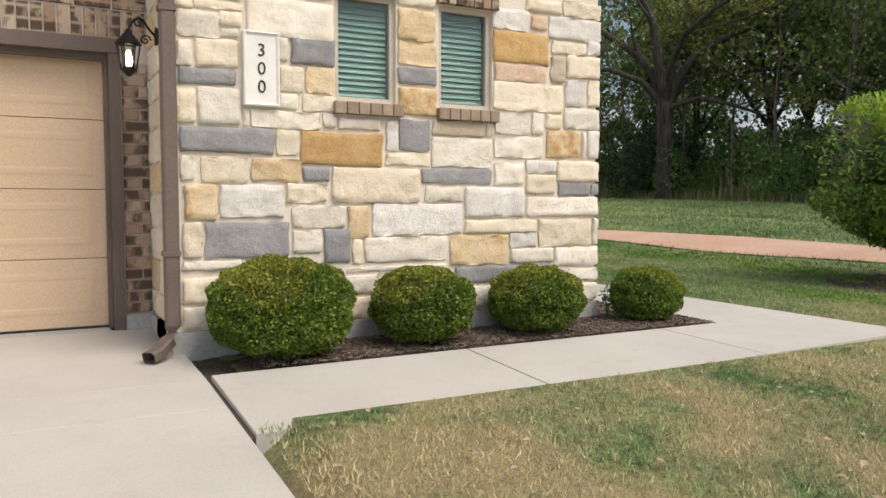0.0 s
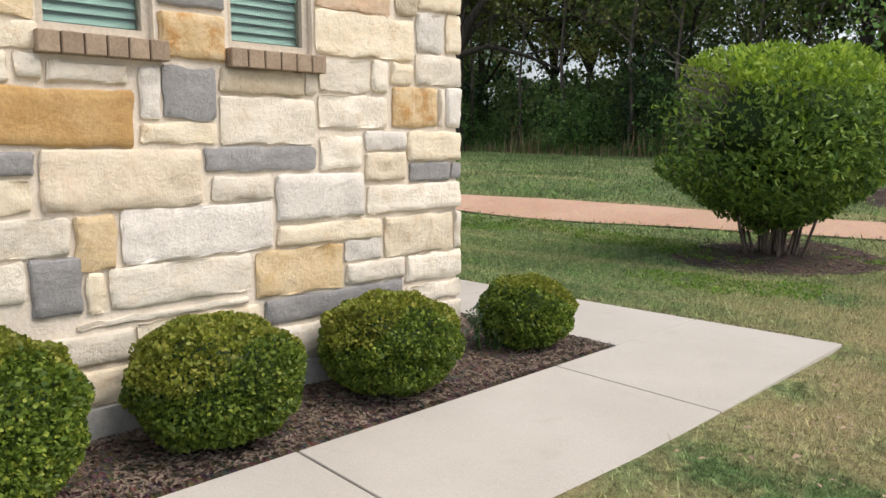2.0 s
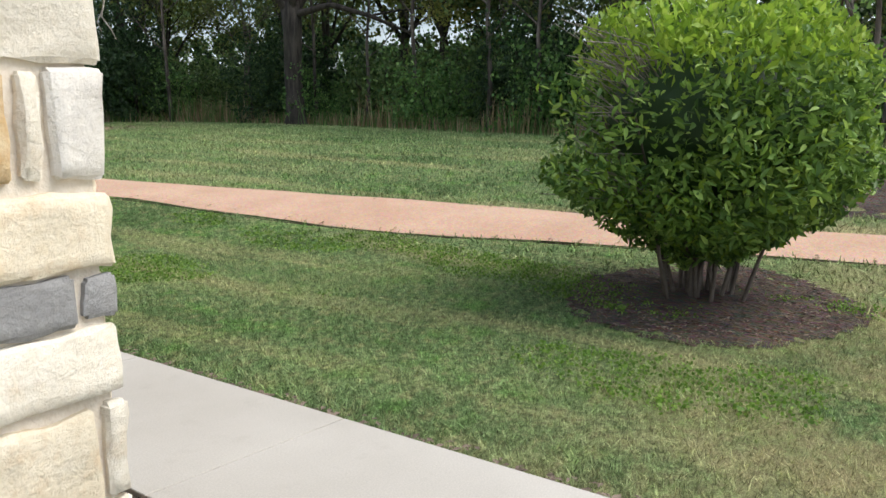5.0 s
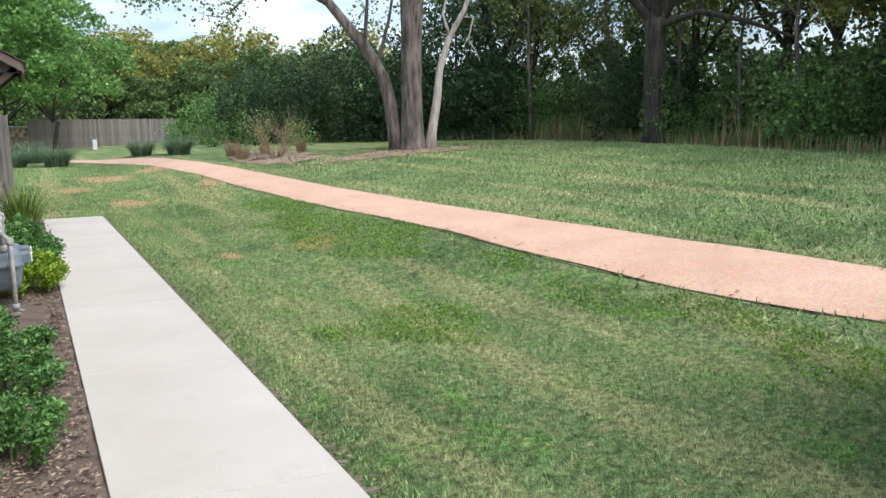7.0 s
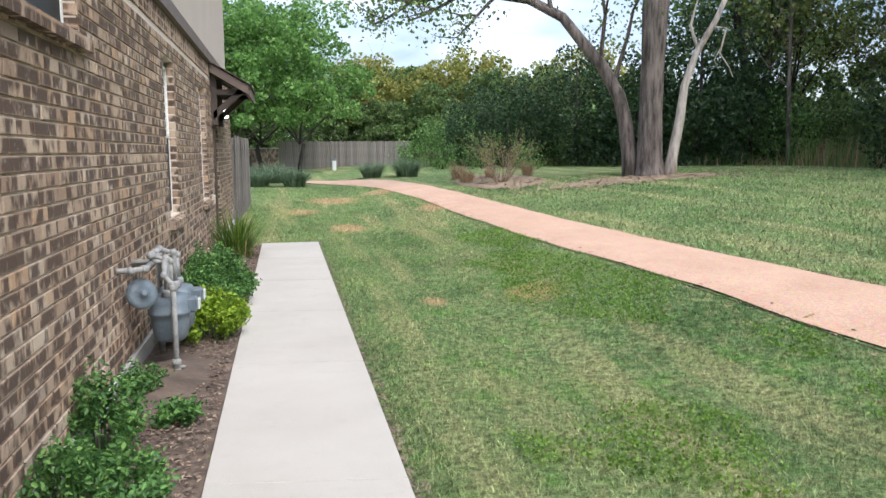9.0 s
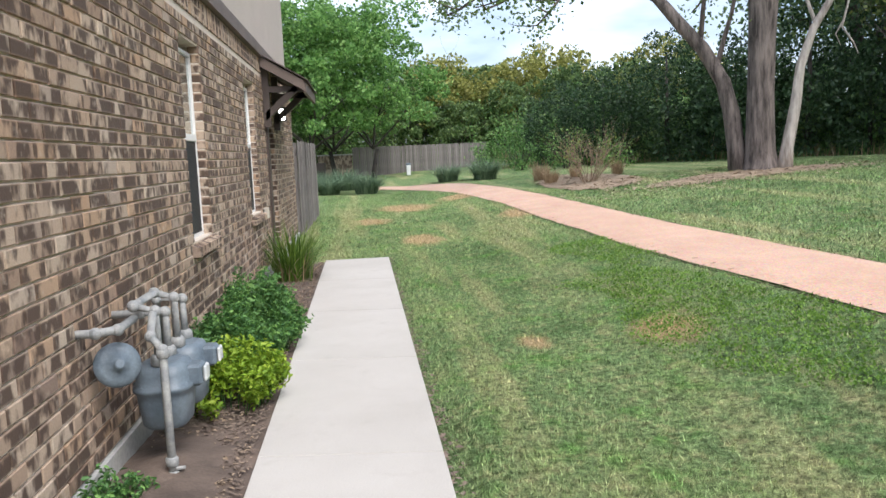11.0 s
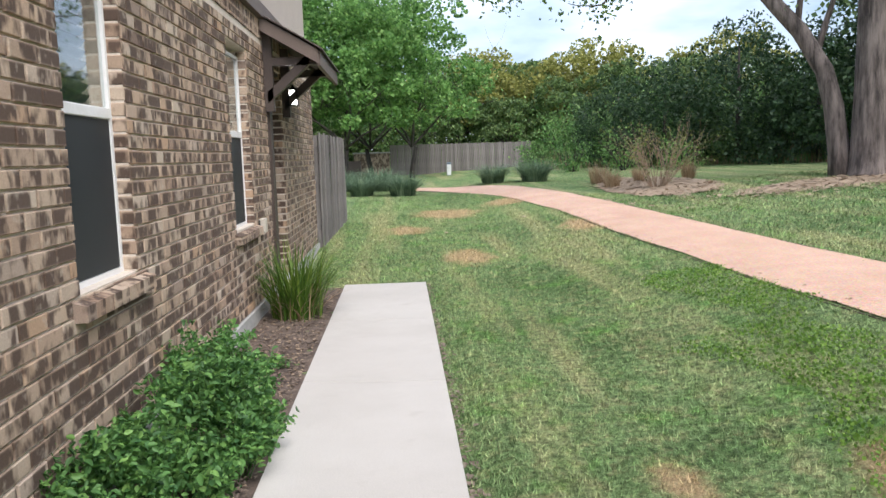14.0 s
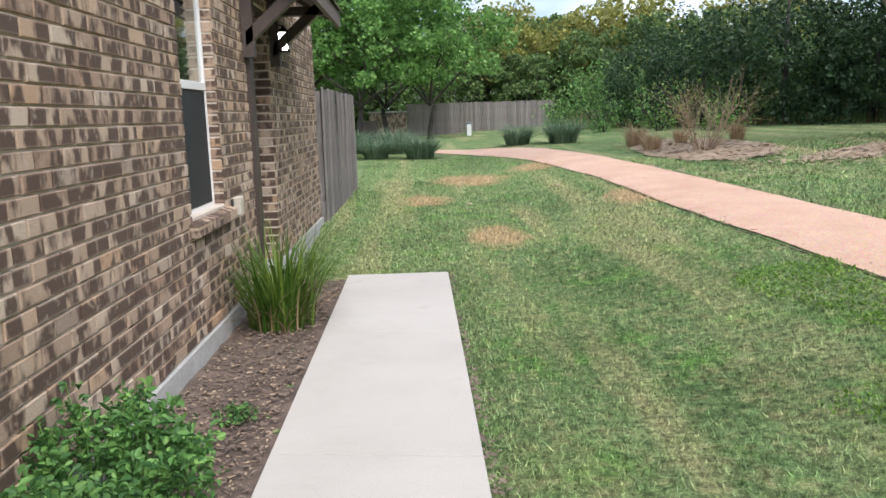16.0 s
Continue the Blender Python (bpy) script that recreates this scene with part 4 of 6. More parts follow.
# ---- foliage ----
def leaf_material(name, dark, light, tip=None, thin=0.35):
    def build(n, l, p):
        r = n.new("ShaderNodeNewGeometry").outputs["Random Per Island"]
        a = tex(n, l, "Noise", 1.7, 3, 0.5, "World")
        c = ramp(n, l, r, (0.0, dark), (0.75, light), (1.0, tip or light))
        c = mix(n, l, 0.5, c, ramp(n, l, a.outputs["Fac"], (0.3, (0.3, 0.3, 0.3)), (0.7, (0.7, 0.7, 0.7))), "OVERLAY")
        l.new(c, p.inputs["Base Color"])
        p.inputs["Roughness"].default_value = 0.5
        p.inputs["Specular IOR Level"].default_value = 0.35
        tr = n.new("ShaderNodeBsdfTranslucent")
        l.new(c, tr.inputs["Color"])
        ms = n.new("ShaderNodeMixShader")
        ms.inputs[0].default_value = thin
        l.new(p.outputs[0], ms.inputs[1])
        l.new(tr.outputs[0], ms.inputs[2])
        l.new(ms.outputs[0], n["Material Output"].inputs["Surface"])
    return material(name, build)


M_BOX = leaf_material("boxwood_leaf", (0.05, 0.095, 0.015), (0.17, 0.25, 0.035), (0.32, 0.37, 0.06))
# bronzed top leaves, with sunlight from above painted into their lighter colour
M_BOXTOP = leaf_material("bronzed_sun_painted_leaf", (0.15, 0.18, 0.025), (0.26, 0.3, 0.045), (0.36, 0.34, 0.07))
M_SHRUB = leaf_material("shrub_leaf", (0.05, 0.115, 0.025), (0.21, 0.35, 0.07), (0.42, 0.58, 0.15), 0.35)
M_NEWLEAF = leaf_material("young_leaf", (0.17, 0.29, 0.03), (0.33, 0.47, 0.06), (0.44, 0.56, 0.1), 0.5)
M_WOOD1 = leaf_material("woodland_leaf", (0.06, 0.11, 0.038), (0.155, 0.235, 0.075), (0.25, 0.34, 0.11))
M_WOOD2 = leaf_material("olive_leaf", (0.065, 0.1, 0.022), (0.17, 0.205, 0.05), (0.26, 0.27, 0.075))
# cedar needles; also the painted shade of shrub cores and added backing trees
M_WOOD3 = leaf_material("cedar_needle_and_shade", (0.018, 0.042, 0.018), (0.045, 0.09, 0.034), (0.08, 0.13, 0.05))
M_UNDER = leaf_material("undergrowth_leaf", (0.06, 0.145, 0.04), (0.155, 0.29, 0.075), (0.25, 0.4, 0.12))
M_TREEG = leaf_material("bright_tree_leaf", (0.08, 0.18, 0.045), (0.22, 0.4, 0.11), (0.34, 0.52, 0.16), 0.5)
M_WEED = leaf_material("weed_leaf", (0.05, 0.13, 0.04), (0.14, 0.29, 0.075), (0.24, 0.42, 0.11))
M_LIMEW = leaf_material("lime_leaf", (0.15, 0.27, 0.025), (0.32, 0.46, 0.04), (0.45, 0.56, 0.07))
M_BLUEG = leaf_material("blue_grass", (0.08, 0.13, 0.08), (0.18, 0.26, 0.15), (0.28, 0.35, 0.21))
M_IRIS = leaf_material("strap_leaf", (0.05, 0.11, 0.015), (0.13, 0.22, 0.03), (0.22, 0.3, 0.05))
M_TWIG = rough_paint("grey_twig", (0.16, 0.14, 0.12), (0.28, 0.25, 0.22), 8, 0.9, 60, 0.3)
M_STEM = rough_paint("brown_stem", (0.07, 0.055, 0.045), (0.17, 0.14, 0.115), 8, 0.9, 60, 0.3)
M_DRYT = rough_paint("dry_twig", (0.22, 0.15, 0.1), (0.36, 0.27, 0.19), 8, 0.9, 60, 0.3)
M_STRAW = leaf_material("dry_grass", (0.24, 0.16, 0.09), (0.42, 0.3, 0.18), (0.52, 0.42, 0.27))


def bark_build(dark, light):
    def build(n, l, p):
        a = tex(n, l, "Noise", 9, 6, 0.65, "Object", stretch=(1, 1, 0.16))
        b = tex(n, l, "Noise", 1.3, 3, 0.5, "Object")
        c = ramp(n, l, a.outputs["Fac"], (0.35, dark), (0.62, light))
        c = mix(n, l, 0.5, c, ramp(n, l, b.outputs["Fac"], (0.3, (0.3, 0.3, 0.3)), (0.7, (0.7, 0.7, 0.7))), "OVERLAY")
        l.new(c, p.inputs["Base Color"])
        p.inputs["Roughness"].default_value = 0.95
        bump(n, l, p, a.outputs["Fac"], 1.0, 0.05)
    return build


M_BARK = material("furrowed_bark", bark_build((0.04, 0.032, 0.028), (0.2, 0.165, 0.145)))
M_BARKD = material("dark_bark", bark_build((0.02, 0.017, 0.015), (0.075, 0.063, 0.053)))
M_DEADW = material("bleached_deadwood", bark_build((0.25, 0.21, 0.18), (0.55, 0.5, 0.44)))


def leaf_sheet(name, pts, size, mat, parent=None, long=2.0, up=0.0, rng_=None, out=None):
    """Many folded leaves, one small two-triangle blade at each point. out: the way each one faces."""
    r_ = np.random.default_rng(rng_ or 1)
    pts = np.asarray(pts, float)
    n_ = len(pts)
    d = r_.normal(size=(n_, 3))
    d[:, 2] += up
    if out is not None:
        d += np.asarray(out) * 1.2
    d /= np.linalg.norm(d, axis=1)[:, None]
    s = np.cross(d, r_.normal(size=(n_, 3)))
    s /= np.linalg.norm(s, axis=1)[:, None]
    k = size * r_.uniform(0.6, 1.25, n_)[:, None]
    nrm = np.cross(d, s)
    a, b = pts - d * k * 0.5, pts + d * k * 0.5
    l_, q = pts - s * k * 0.5 / long * 1.3 + nrm * k * 0.08, pts + s * k * 0.5 / long * 1.3 + nrm * k * 0.08
    v = np.stack((a, l_, b, q), 1).reshape(-1, 3)
    me = bpy.data.meshes.new(name)
    me.vertices.add(4 * n_)
    me.vertices.foreach_set("co", v.ravel())
    me.loops.add(4 * n_)
    me.loops.foreach_set("vertex_index", np.arange(4 * n_))
    me.polygons.add(n_)
    me.polygons.foreach_set("loop_start", np.arange(0, 4 * n_, 4))
    me.update(calc_edges=True)
    me.materials.append(mat)
    ob = new(name, me)
    if parent:
        ob.parent = parent
    return ob


def ovate(name, pts, size, mat, parent, seed_, up=0.6, wide=0.62, droop=0.25):
    """Broad leaves folded along the midrib, facing mostly upwards."""
    r_ = np.random.default_rng(seed_)
    pts = np.asarray(pts, float)
    n_ = len(pts)
    nrm = r_.normal(0, 0.45, (n_, 3))
    nrm[:, 2] += up
    nrm /= np.linalg.norm(nrm, axis=1)[:, None]
    d = np.cross(nrm, r_.normal(size=(n_, 3)))
    d /= np.linalg.norm(d, axis=1)[:, None]
    s = np.cross(nrm, d)
    k = (size * r_.uniform(0.55, 1.25, n_))[:, None]
    base, tip = pts - d * k * 0.5, pts + d * k * 0.5 - nrm * k * droop
    side = [pts + d * k * a + s * k * b * wide + nrm * k * 0.07 for a, b in ((-0.22, -0.42), (0.14, -0.36), (0.14, 0.36), (-0.22, 0.42))]
    v = np.stack((base, side[0], side[1], tip, side[2], side[3]), 1).reshape(-1, 3)
    i = np.arange(n_)[:, None] * 6
    f = np.concatenate((i + np.array((0, 1, 2, 3)), i + np.array((0, 3, 4, 5))), 1).reshape(-1)
    me = bpy.data.meshes.new(name)
    me.vertices.add(6 * n_)
    me.vertices.foreach_set("co", v.ravel())
    me.loops.add(8 * n_)
    me.loops.foreach_set("vertex_index", f)
    me.polygons.add(2 * n_)
    me.polygons.foreach_set("loop_start", np.arange(0, 8 * n_, 4))
    me.update(calc_edges=True)
    me.materials.append(mat)
    ob = new(name, me)
    ob.parent = parent
    return ob


def shell(n_, rx, ry, rz, power=2.6, thick=0.12, seed_=1, low=-0.9, lumps=0.07):
    """Points in the outer layer of a clipped, rounded-box body; also the way out."""
    r_ = np.random.default_rng(seed_)
    d = r_.normal(size=(n_ * 2, 3))
    d /= np.linalg.norm(d, axis=1)[:, None]
    d = d[d[:, 2] > low][:n_]
    f = (np.abs(d) ** power).sum(1) ** (-1 / power)
    wob = np.array([noise.noise(Vector(q * 3.1) + Vector((seed_ * 7.0, 0, 0))) for q in d])
    f *= (1 + lumps * wob) * (1 - thick * r_.random(len(d)) ** 1.6)
    return d * f[:, None] * np.array((rx, ry, rz)), d


def boxwood(x, y, r, h, seed_, label):
    t = thing("boxwood", label, "shrub", x, y, -0.03, group="clipped boxwoods along the stone wall")
    n_ = int(30000 * (r / 0.4) ** 2)
    p_, d_ = shell(n_, r, r * 0.95, h / 2, 2.35, 0.15, seed_, lumps=0.12)
    p_[:, 2] += h / 2 + 0.04
    # upward leaves take the bronzed colour that has the sunlight painted in
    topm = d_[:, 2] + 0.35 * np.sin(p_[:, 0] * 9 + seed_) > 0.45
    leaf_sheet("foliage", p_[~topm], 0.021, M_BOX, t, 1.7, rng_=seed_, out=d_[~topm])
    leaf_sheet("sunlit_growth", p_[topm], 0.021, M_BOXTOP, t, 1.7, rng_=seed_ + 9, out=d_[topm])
    # dark solid core added to paint the shade between the leaves
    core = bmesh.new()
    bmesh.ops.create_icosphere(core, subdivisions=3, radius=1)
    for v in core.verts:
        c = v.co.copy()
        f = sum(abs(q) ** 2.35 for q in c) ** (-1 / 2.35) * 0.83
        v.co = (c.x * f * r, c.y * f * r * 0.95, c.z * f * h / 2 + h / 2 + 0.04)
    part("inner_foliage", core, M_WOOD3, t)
    st = bmesh.new()
    for k in range(5):
        a = k * 1.3
        bm_tube([(0.05 * math.cos(a), 0.05 * math.sin(a), 0), (0.16 * math.cos(a), 0.16 * math.sin(a), 0.25)], [0.012, 0.008], 5, st)
    part("stem_clump", st, M_TWIG, t)


boxwood(-2.72, -0.36, 0.42, 0.58, 3, "large rounded clipped boxwood, yellow-green on top")
boxwood(-1.78, -0.37, 0.33, 0.49, 4, "clipped boxwood with bronzed top in dark mulch")
boxwood(-0.88, -0.37, 0.33, 0.46, 5, "clipped boxwood with bronzed top in dark mulch")
boxwood(0.22, -0.31, 0.275, 0.4, 6, "small round bright green boxwood by the wall corner")


def weed(x, y, r, h, n_, leaf, mat, seed_, label, name="weed", long=1.5):
    t = thing(name, label, "plant", x, y, -0.03, group="plants in the side bed")
    r_ = np.random.default_rng(seed_)
    p_, st = [], bmesh.new()
    for k in range(max(10, int(60 * r / 0.4))):
        a, q = r_.uniform(0, math.tau), r * math.sqrt(r_.random())
        bx, by = q * 0.7 * math.cos(a), q * 0.7 * math.sin(a)
        top = h * (1 - 0.55 * (q / r) ** 2) * r_.uniform(0.75, 1.1)
        tx, ty = q * 1.1 * math.cos(a), q * 1.1 * math.sin(a)
        bm_tube([(bx, by, 0), ((bx + tx) / 2, (by + ty) / 2, top * 0.6), (tx, ty, top)], [0.004, 0.003, 0.002], 4, st, False)
        m = max(6, n_ // max(10, int(60 * r / 0.4)))
        f = r_.uniform(0.25, 1.0, m) ** 0.6
        p_.append(np.stack((bx + (tx - bx) * f + r_.normal(0, 0.028, m), by + (ty - by) * f + r_.normal(0, 0.028, m), top * f + r_.normal(0, 0.015, m)), 1))
    part("stem_clump", st, M_WEED, t)
    ovate("foliage", np.concatenate(p_), leaf, mat, t, seed_)


weed(0.18, 3.3, 0.36, 0.34, 3900, 0.036, M_WEED, 11, "leafy green weeds against the brick wall")
weed(0.16, 4.2, 0.34, 0.42, 3300, 0.036, M_WEED, 12, "leafy green weeds against the brick wall")
weed(0.05, 5.0, 0.2, 0.5, 1650, 0.036, M_WEED, 13, "tall dark green weed against the brick wall")
weed(0.36, 5.45, 0.12, 0.2, 630, 0.040, M_WEED, 14, "small dark leafy seedling in bare mulch")
weed(0.05, 6.1, 0.16, 0.24, 900, 0.032, M_WEED, 15, "low green weeds at the foot of the wall")
weed(0.02, 1.6, 0.22, 0.34, 1350, 0.032, M_WEED, 16, "leafy green weeds against the stone corner")
weed(0.3, 7.62, 0.4, 0.44, 6500, 0.04, M_LIMEW, 17, "bright lime green leafy plant beside the gas meters")
weed(0.16, 8.45, 0.38, 0.55, 4800, 0.040, M_WEED, 18, "dense green leafy plant under the window")
weed(0.28, 9.05, 0.4, 0.58, 5100, 0.040, M_WEED, 19, "dense green leafy plant under the window")
weed(0.14, 9.85, 0.36, 0.6, 3300, 0.040, M_WEED, 20, "dense dark green leafy plant under the window")
weed(0.34, 10.9, 0.1, 0.1, 240, 0.028, M_WEED, 21, "tiny weed in the bare mulch")
weed(0.42, 1.1, 0.13, 0.26, 260, 0.03, M_BLUEG, 23, "purple-green sprig at the slab edge")
weed(0.02, -0.18, 0.14, 0.36, 420, 0.03, M_BLUEG, 22, "grey-green sprig at the wall corner")


def blades(n_, r, h, lean, w, seed_, mat, name, parent, steps=4):
    """A tuft of arching strap leaves."""
    r_ = random.Random(seed_)
    vs, fs = [], []
    for k in range(n_):
        a, q = r_.uniform(0, math.tau), r * math.sqrt(r_.random())
        b = a + r_.gauss(0, 0.5)
        hh, ll = h * r_.uniform(0.6, 1.1), lean * r_.uniform(0.2, 1.2)
        sx, sy = -math.sin(b), math.cos(b)
        n0 = len(vs)
        for i in range(steps + 1):
            t = i / steps
            ww = w * (1 - 0.85 * t * t) * 0.5
            cx, cy = q * math.cos(a) + math.cos(b) * ll * t * t, q * math.sin(a) + math.sin(b) * ll * t * t
            cz = hh * (t - 0.28 * (ll / max(lean, 0.01)) * t ** 3)
            vs += [(cx - sx * ww, cy - sy * ww, cz), (cx + sx * ww, cy + sy * ww, cz)]
        fs += [(n0 + 2 * i, n0 + 2 * i + 1, n0 + 2 * i + 3, n0 + 2 * i + 2) for i in range(steps)]
    return sheet(name, vs, fs, mat, parent)


iris = thing("strap_leaf_clump", "clump of tall arching bright green strap leaves", "plant", 0.27, 12.7, -0.03)
blades(260, 0.24, 0.82, 0.5, 0.016, 5, M_IRIS, "foliage", iris)
blades(60, 0.24, 0.45, 0.5, 0.014, 6, M_STRAW, "dry_foliage", iris)
mound = thing("ornamental_grass", "blue-green mound of fine ornamental grass by the path", "plant", 4.35, 30.9, land(4.35, 30.9), group="ornamental grass mounds")
blades(700, 0.35, 0.72, 0.75, 0.016, 8, M_BLUEG, "foliage", mound, 3)
for x, y, k in ((5.7, 30.6, 1.15), (0.1, 28.9, 0.95), (1.35, 28.5, 1.05), (0.55, 31.0, 1.2), (-0.9, 29.6, 1.0), (-0.6, 31.6, 1.1)):
    copy_thing(mound, pose(x, y, land(x, y), 0, 0, x * 97) @ Matrix.Scale(k, 4))

# big shrub in its mulch ring
SX, SY = 4.76, 0.12
shrub = thing("large_shrub", "tall clipped evergreen shrub on bare stems, pale new growth", "shrub", SX, SY, land(SX, SY) - 0.02)
st = bmesh.new()
r_ = random.Random(4)
for k in range(26):
    a, q = r_.uniform(0, math.tau), 0.3 * math.sqrt(r_.random())
    bx, by = q * math.cos(a), q * math.sin(a)
    ex, ey = bx * 2.6 + r_.gauss(0, 0.1), by * 2.6 + r_.gauss(0, 0.1)
    bm_tube([(bx, by, 0), (bx * 1.3 + r_.gauss(0, 0.02), by * 1.3 + r_.gauss(0, 0.02), 0.35), ((bx + ex) / 2, (by + ey) / 2, 0.8), (ex, ey, 1.4)], [0.017, 0.014, 0.011, 0.006], 6, st, False)
part("stem_clump", st, M_STEM, shrub)
p_, d_ = shell(24000, 1.1, 1.06, 0.9, 3.0, 0.4, 31, -0.97, 0.16)
p_[:, 2] = p_[:, 2] + 1.24
under = p_[:, 2] < 0.9
p_[under, :2] *= (0.52 + 0.48 * ((p_[under, 2] - 0.35) / 0.55).clip(0, 1))[:, None]
bare = (d_[:, 0] * -0.75 + d_[:, 1] * 0.62 > 0.55) & (np.abs(d_[:, 2] - 0.25) < 0.42)
keep = ~bare | (np.random.default_rng(2).random(len(p_)) < 0.22)
p_, d_ = p_[keep], d_[keep]
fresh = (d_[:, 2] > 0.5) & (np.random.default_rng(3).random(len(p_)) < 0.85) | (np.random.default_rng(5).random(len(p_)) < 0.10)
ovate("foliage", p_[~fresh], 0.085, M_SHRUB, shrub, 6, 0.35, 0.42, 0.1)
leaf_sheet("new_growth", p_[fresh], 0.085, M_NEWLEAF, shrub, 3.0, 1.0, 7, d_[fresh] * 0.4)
tw = bmesh.new()
for k in range(70):
    a, zz = r_.uniform(2.05, 2.95), r_.uniform(0.75, 1.9)
    q0, q1 = 0.35, r_.uniform(0.95, 1.1)
    pts = [(q0 * math.cos(a), q0 * math.sin(a), zz - 0.3), (0.7 * math.cos(a) + r_.gauss(0, 0.05), 0.7 * math.sin(a) + r_.gauss(0, 0.05), zz), (q1 * math.cos(a + r_.gauss(0, 0.1)), q1 * math.sin(a + r_.gauss(0, 0.1)), zz + r_.uniform(0, 0.25))]
    bm_tube(pts, [0.007, 0.005, 0.003], 4, tw, False)
part("dead_growth", tw, M_TWIG, shrub, "bare grey twigs where the leaves have died back")
# added dark body that stands in for the shade inside the shrub
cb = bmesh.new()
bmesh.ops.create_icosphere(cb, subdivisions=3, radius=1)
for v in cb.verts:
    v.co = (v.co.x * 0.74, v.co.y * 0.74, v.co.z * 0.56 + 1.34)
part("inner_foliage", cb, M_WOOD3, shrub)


# ---- trees ----
def grow(bm_, p, d, length, rad, depth, r_, tips, spread=0.6, lift=0.12, kids=(2, 4)):
    """A limb with side limbs; collects the twig ends."""
    pts, rr, q, dd = [p.copy()], [rad], p.copy(), d.copy()
    for i in range(4):
        dd = (dd + Vector((r_.gauss(0, 0.14), r_.gauss(0, 0.14), r_.gauss(0, 0.1) + lift))).normalized()
        q = q + dd * (length / 4)
        pts.append(q.copy())
        rr.append(rad * (1 - 0.6 * (i + 1) / 4))
        if depth <= 1 or i > 1:
            tips.append(q.copy())
    bm_tube(pts, rr, 7 if depth > 1 else 4, bm_, False)
    if depth > 0:
        for k in range(r_.randint(*kids)):
            i = r_.randint(2, 4)
            side = Vector((r_.gauss(0, 1), r_.gauss(0, 1), r_.gauss(0.1, 0.5))).normalized()
            grow(bm_, pts[i], (dd * (1 - spread) + side * spread).normalized(), length * r_.uniform(0.55, 0.8), rr[i] * 0.75, depth - 1, r_, tips, spread, lift, kids)


def cloud(tips, n_, spread, r_, squash=0.75):
    g = np.random.default_rng(r_)
    t = np.array([tuple(v) for v in tips])
    return t[g.integers(0, len(t), n_)] + g.normal(0, spread, (n_, 3)) * np.array((1, 1, squash))


def tree(name, label, x, y, height, rad, seed_, leafmat, n_, leaf, barkmat, spread=0.55, crown=0.45, clear=0.32, group="", lean=0.0):
    t = thing(name, label, "tree", x, y, land(x, y) - 0.05, group=group)
    r_, b_, tips = random.Random(seed_), bmesh.new(), []
    h0 = height * clear
    top = Vector((lean * h0 + r_.gauss(0, 0.1), r_.gauss(0, 0.1), h0))
    bm_tube([(0, 0, -0.1), (top.x * 0.3, top.y * 0.3, h0 * 0.12), (top.x * 0.5, top.y * 0.5, h0 * 0.5), tuple(top)], [rad * 1.35, rad, rad * 0.85, rad * 0.75], 10, b_)
    for k in range(4):
        a = k * math.tau / 4 + r_.uniform(-0.5, 0.5)
        grow(b_, top, Vector((math.cos(a) * spread, math.sin(a) * spread, 0.8)).normalized(), height * 0.36, rad * 0.5, 2, r_, tips, 0.6, 0.1)
    grow(b_, top, Vector((0, 0, 1)), height * 0.4, rad * 0.6, 2, r_, tips, 0.6, 0.15)
    part("trunk", b_, barkmat, t)
    g = np.random.default_rng(seed_)
    hubs = g.normal(size=(46, 3))
    hubs /= np.linalg.norm(hubs, axis=1)[:, None]
    hubs = hubs * (g.random((46, 1)) ** 0.4) * np.array((0.27, 0.27, 0.4)) * height + np.array((top.x, top.y, height * 0.57))
    own = [Vector(q) for q in hubs] + [v for v in tips if v.z < height]
    leaf_sheet("crown", cloud(own, n_, crown, seed_), leaf, leafmat, t, 1.6, 0.0, seed_)
    return t


def clumps(hubs, n_, rad, seed_, squash=0.8):
    """Leaf places on the skins of many small clumps, and the way each leaf faces."""
    g = np.random.default_rng(seed_)
    h = np.asarray(hubs, float)
    k = g.integers(0, len(h), n_)
    d = g.normal(size=(n_, 3))
    d /= np.linalg.norm(d, axis=1)[:, None]
    size = rad * g.uniform(0.6, 1.3, len(h))[k] * g.uniform(0.55, 1.1, n_) ** 0.5
    return h[k] + d * size[:, None] * np.array((1, 1, squash)), d


def dome(n_, rx, rz, zc, seed_, low=-0.5):
    """Hubs spread over and inside a rounded crown."""
    g = np.random.default_rng(seed_)
    d = g.normal(size=(n_ * 4, 3))
    d /= np.linalg.norm(d, axis=1)[:, None]
    d = d[d[:, 2] > low][:n_]
    q = d * (0.45 + 0.55 * g.random((len(d), 1)) ** 0.45) * g.uniform(0.85, 1.12, (len(d), 1))
    return q * np.array((rx, rx, rz)) + np.array((0, 0, zc))


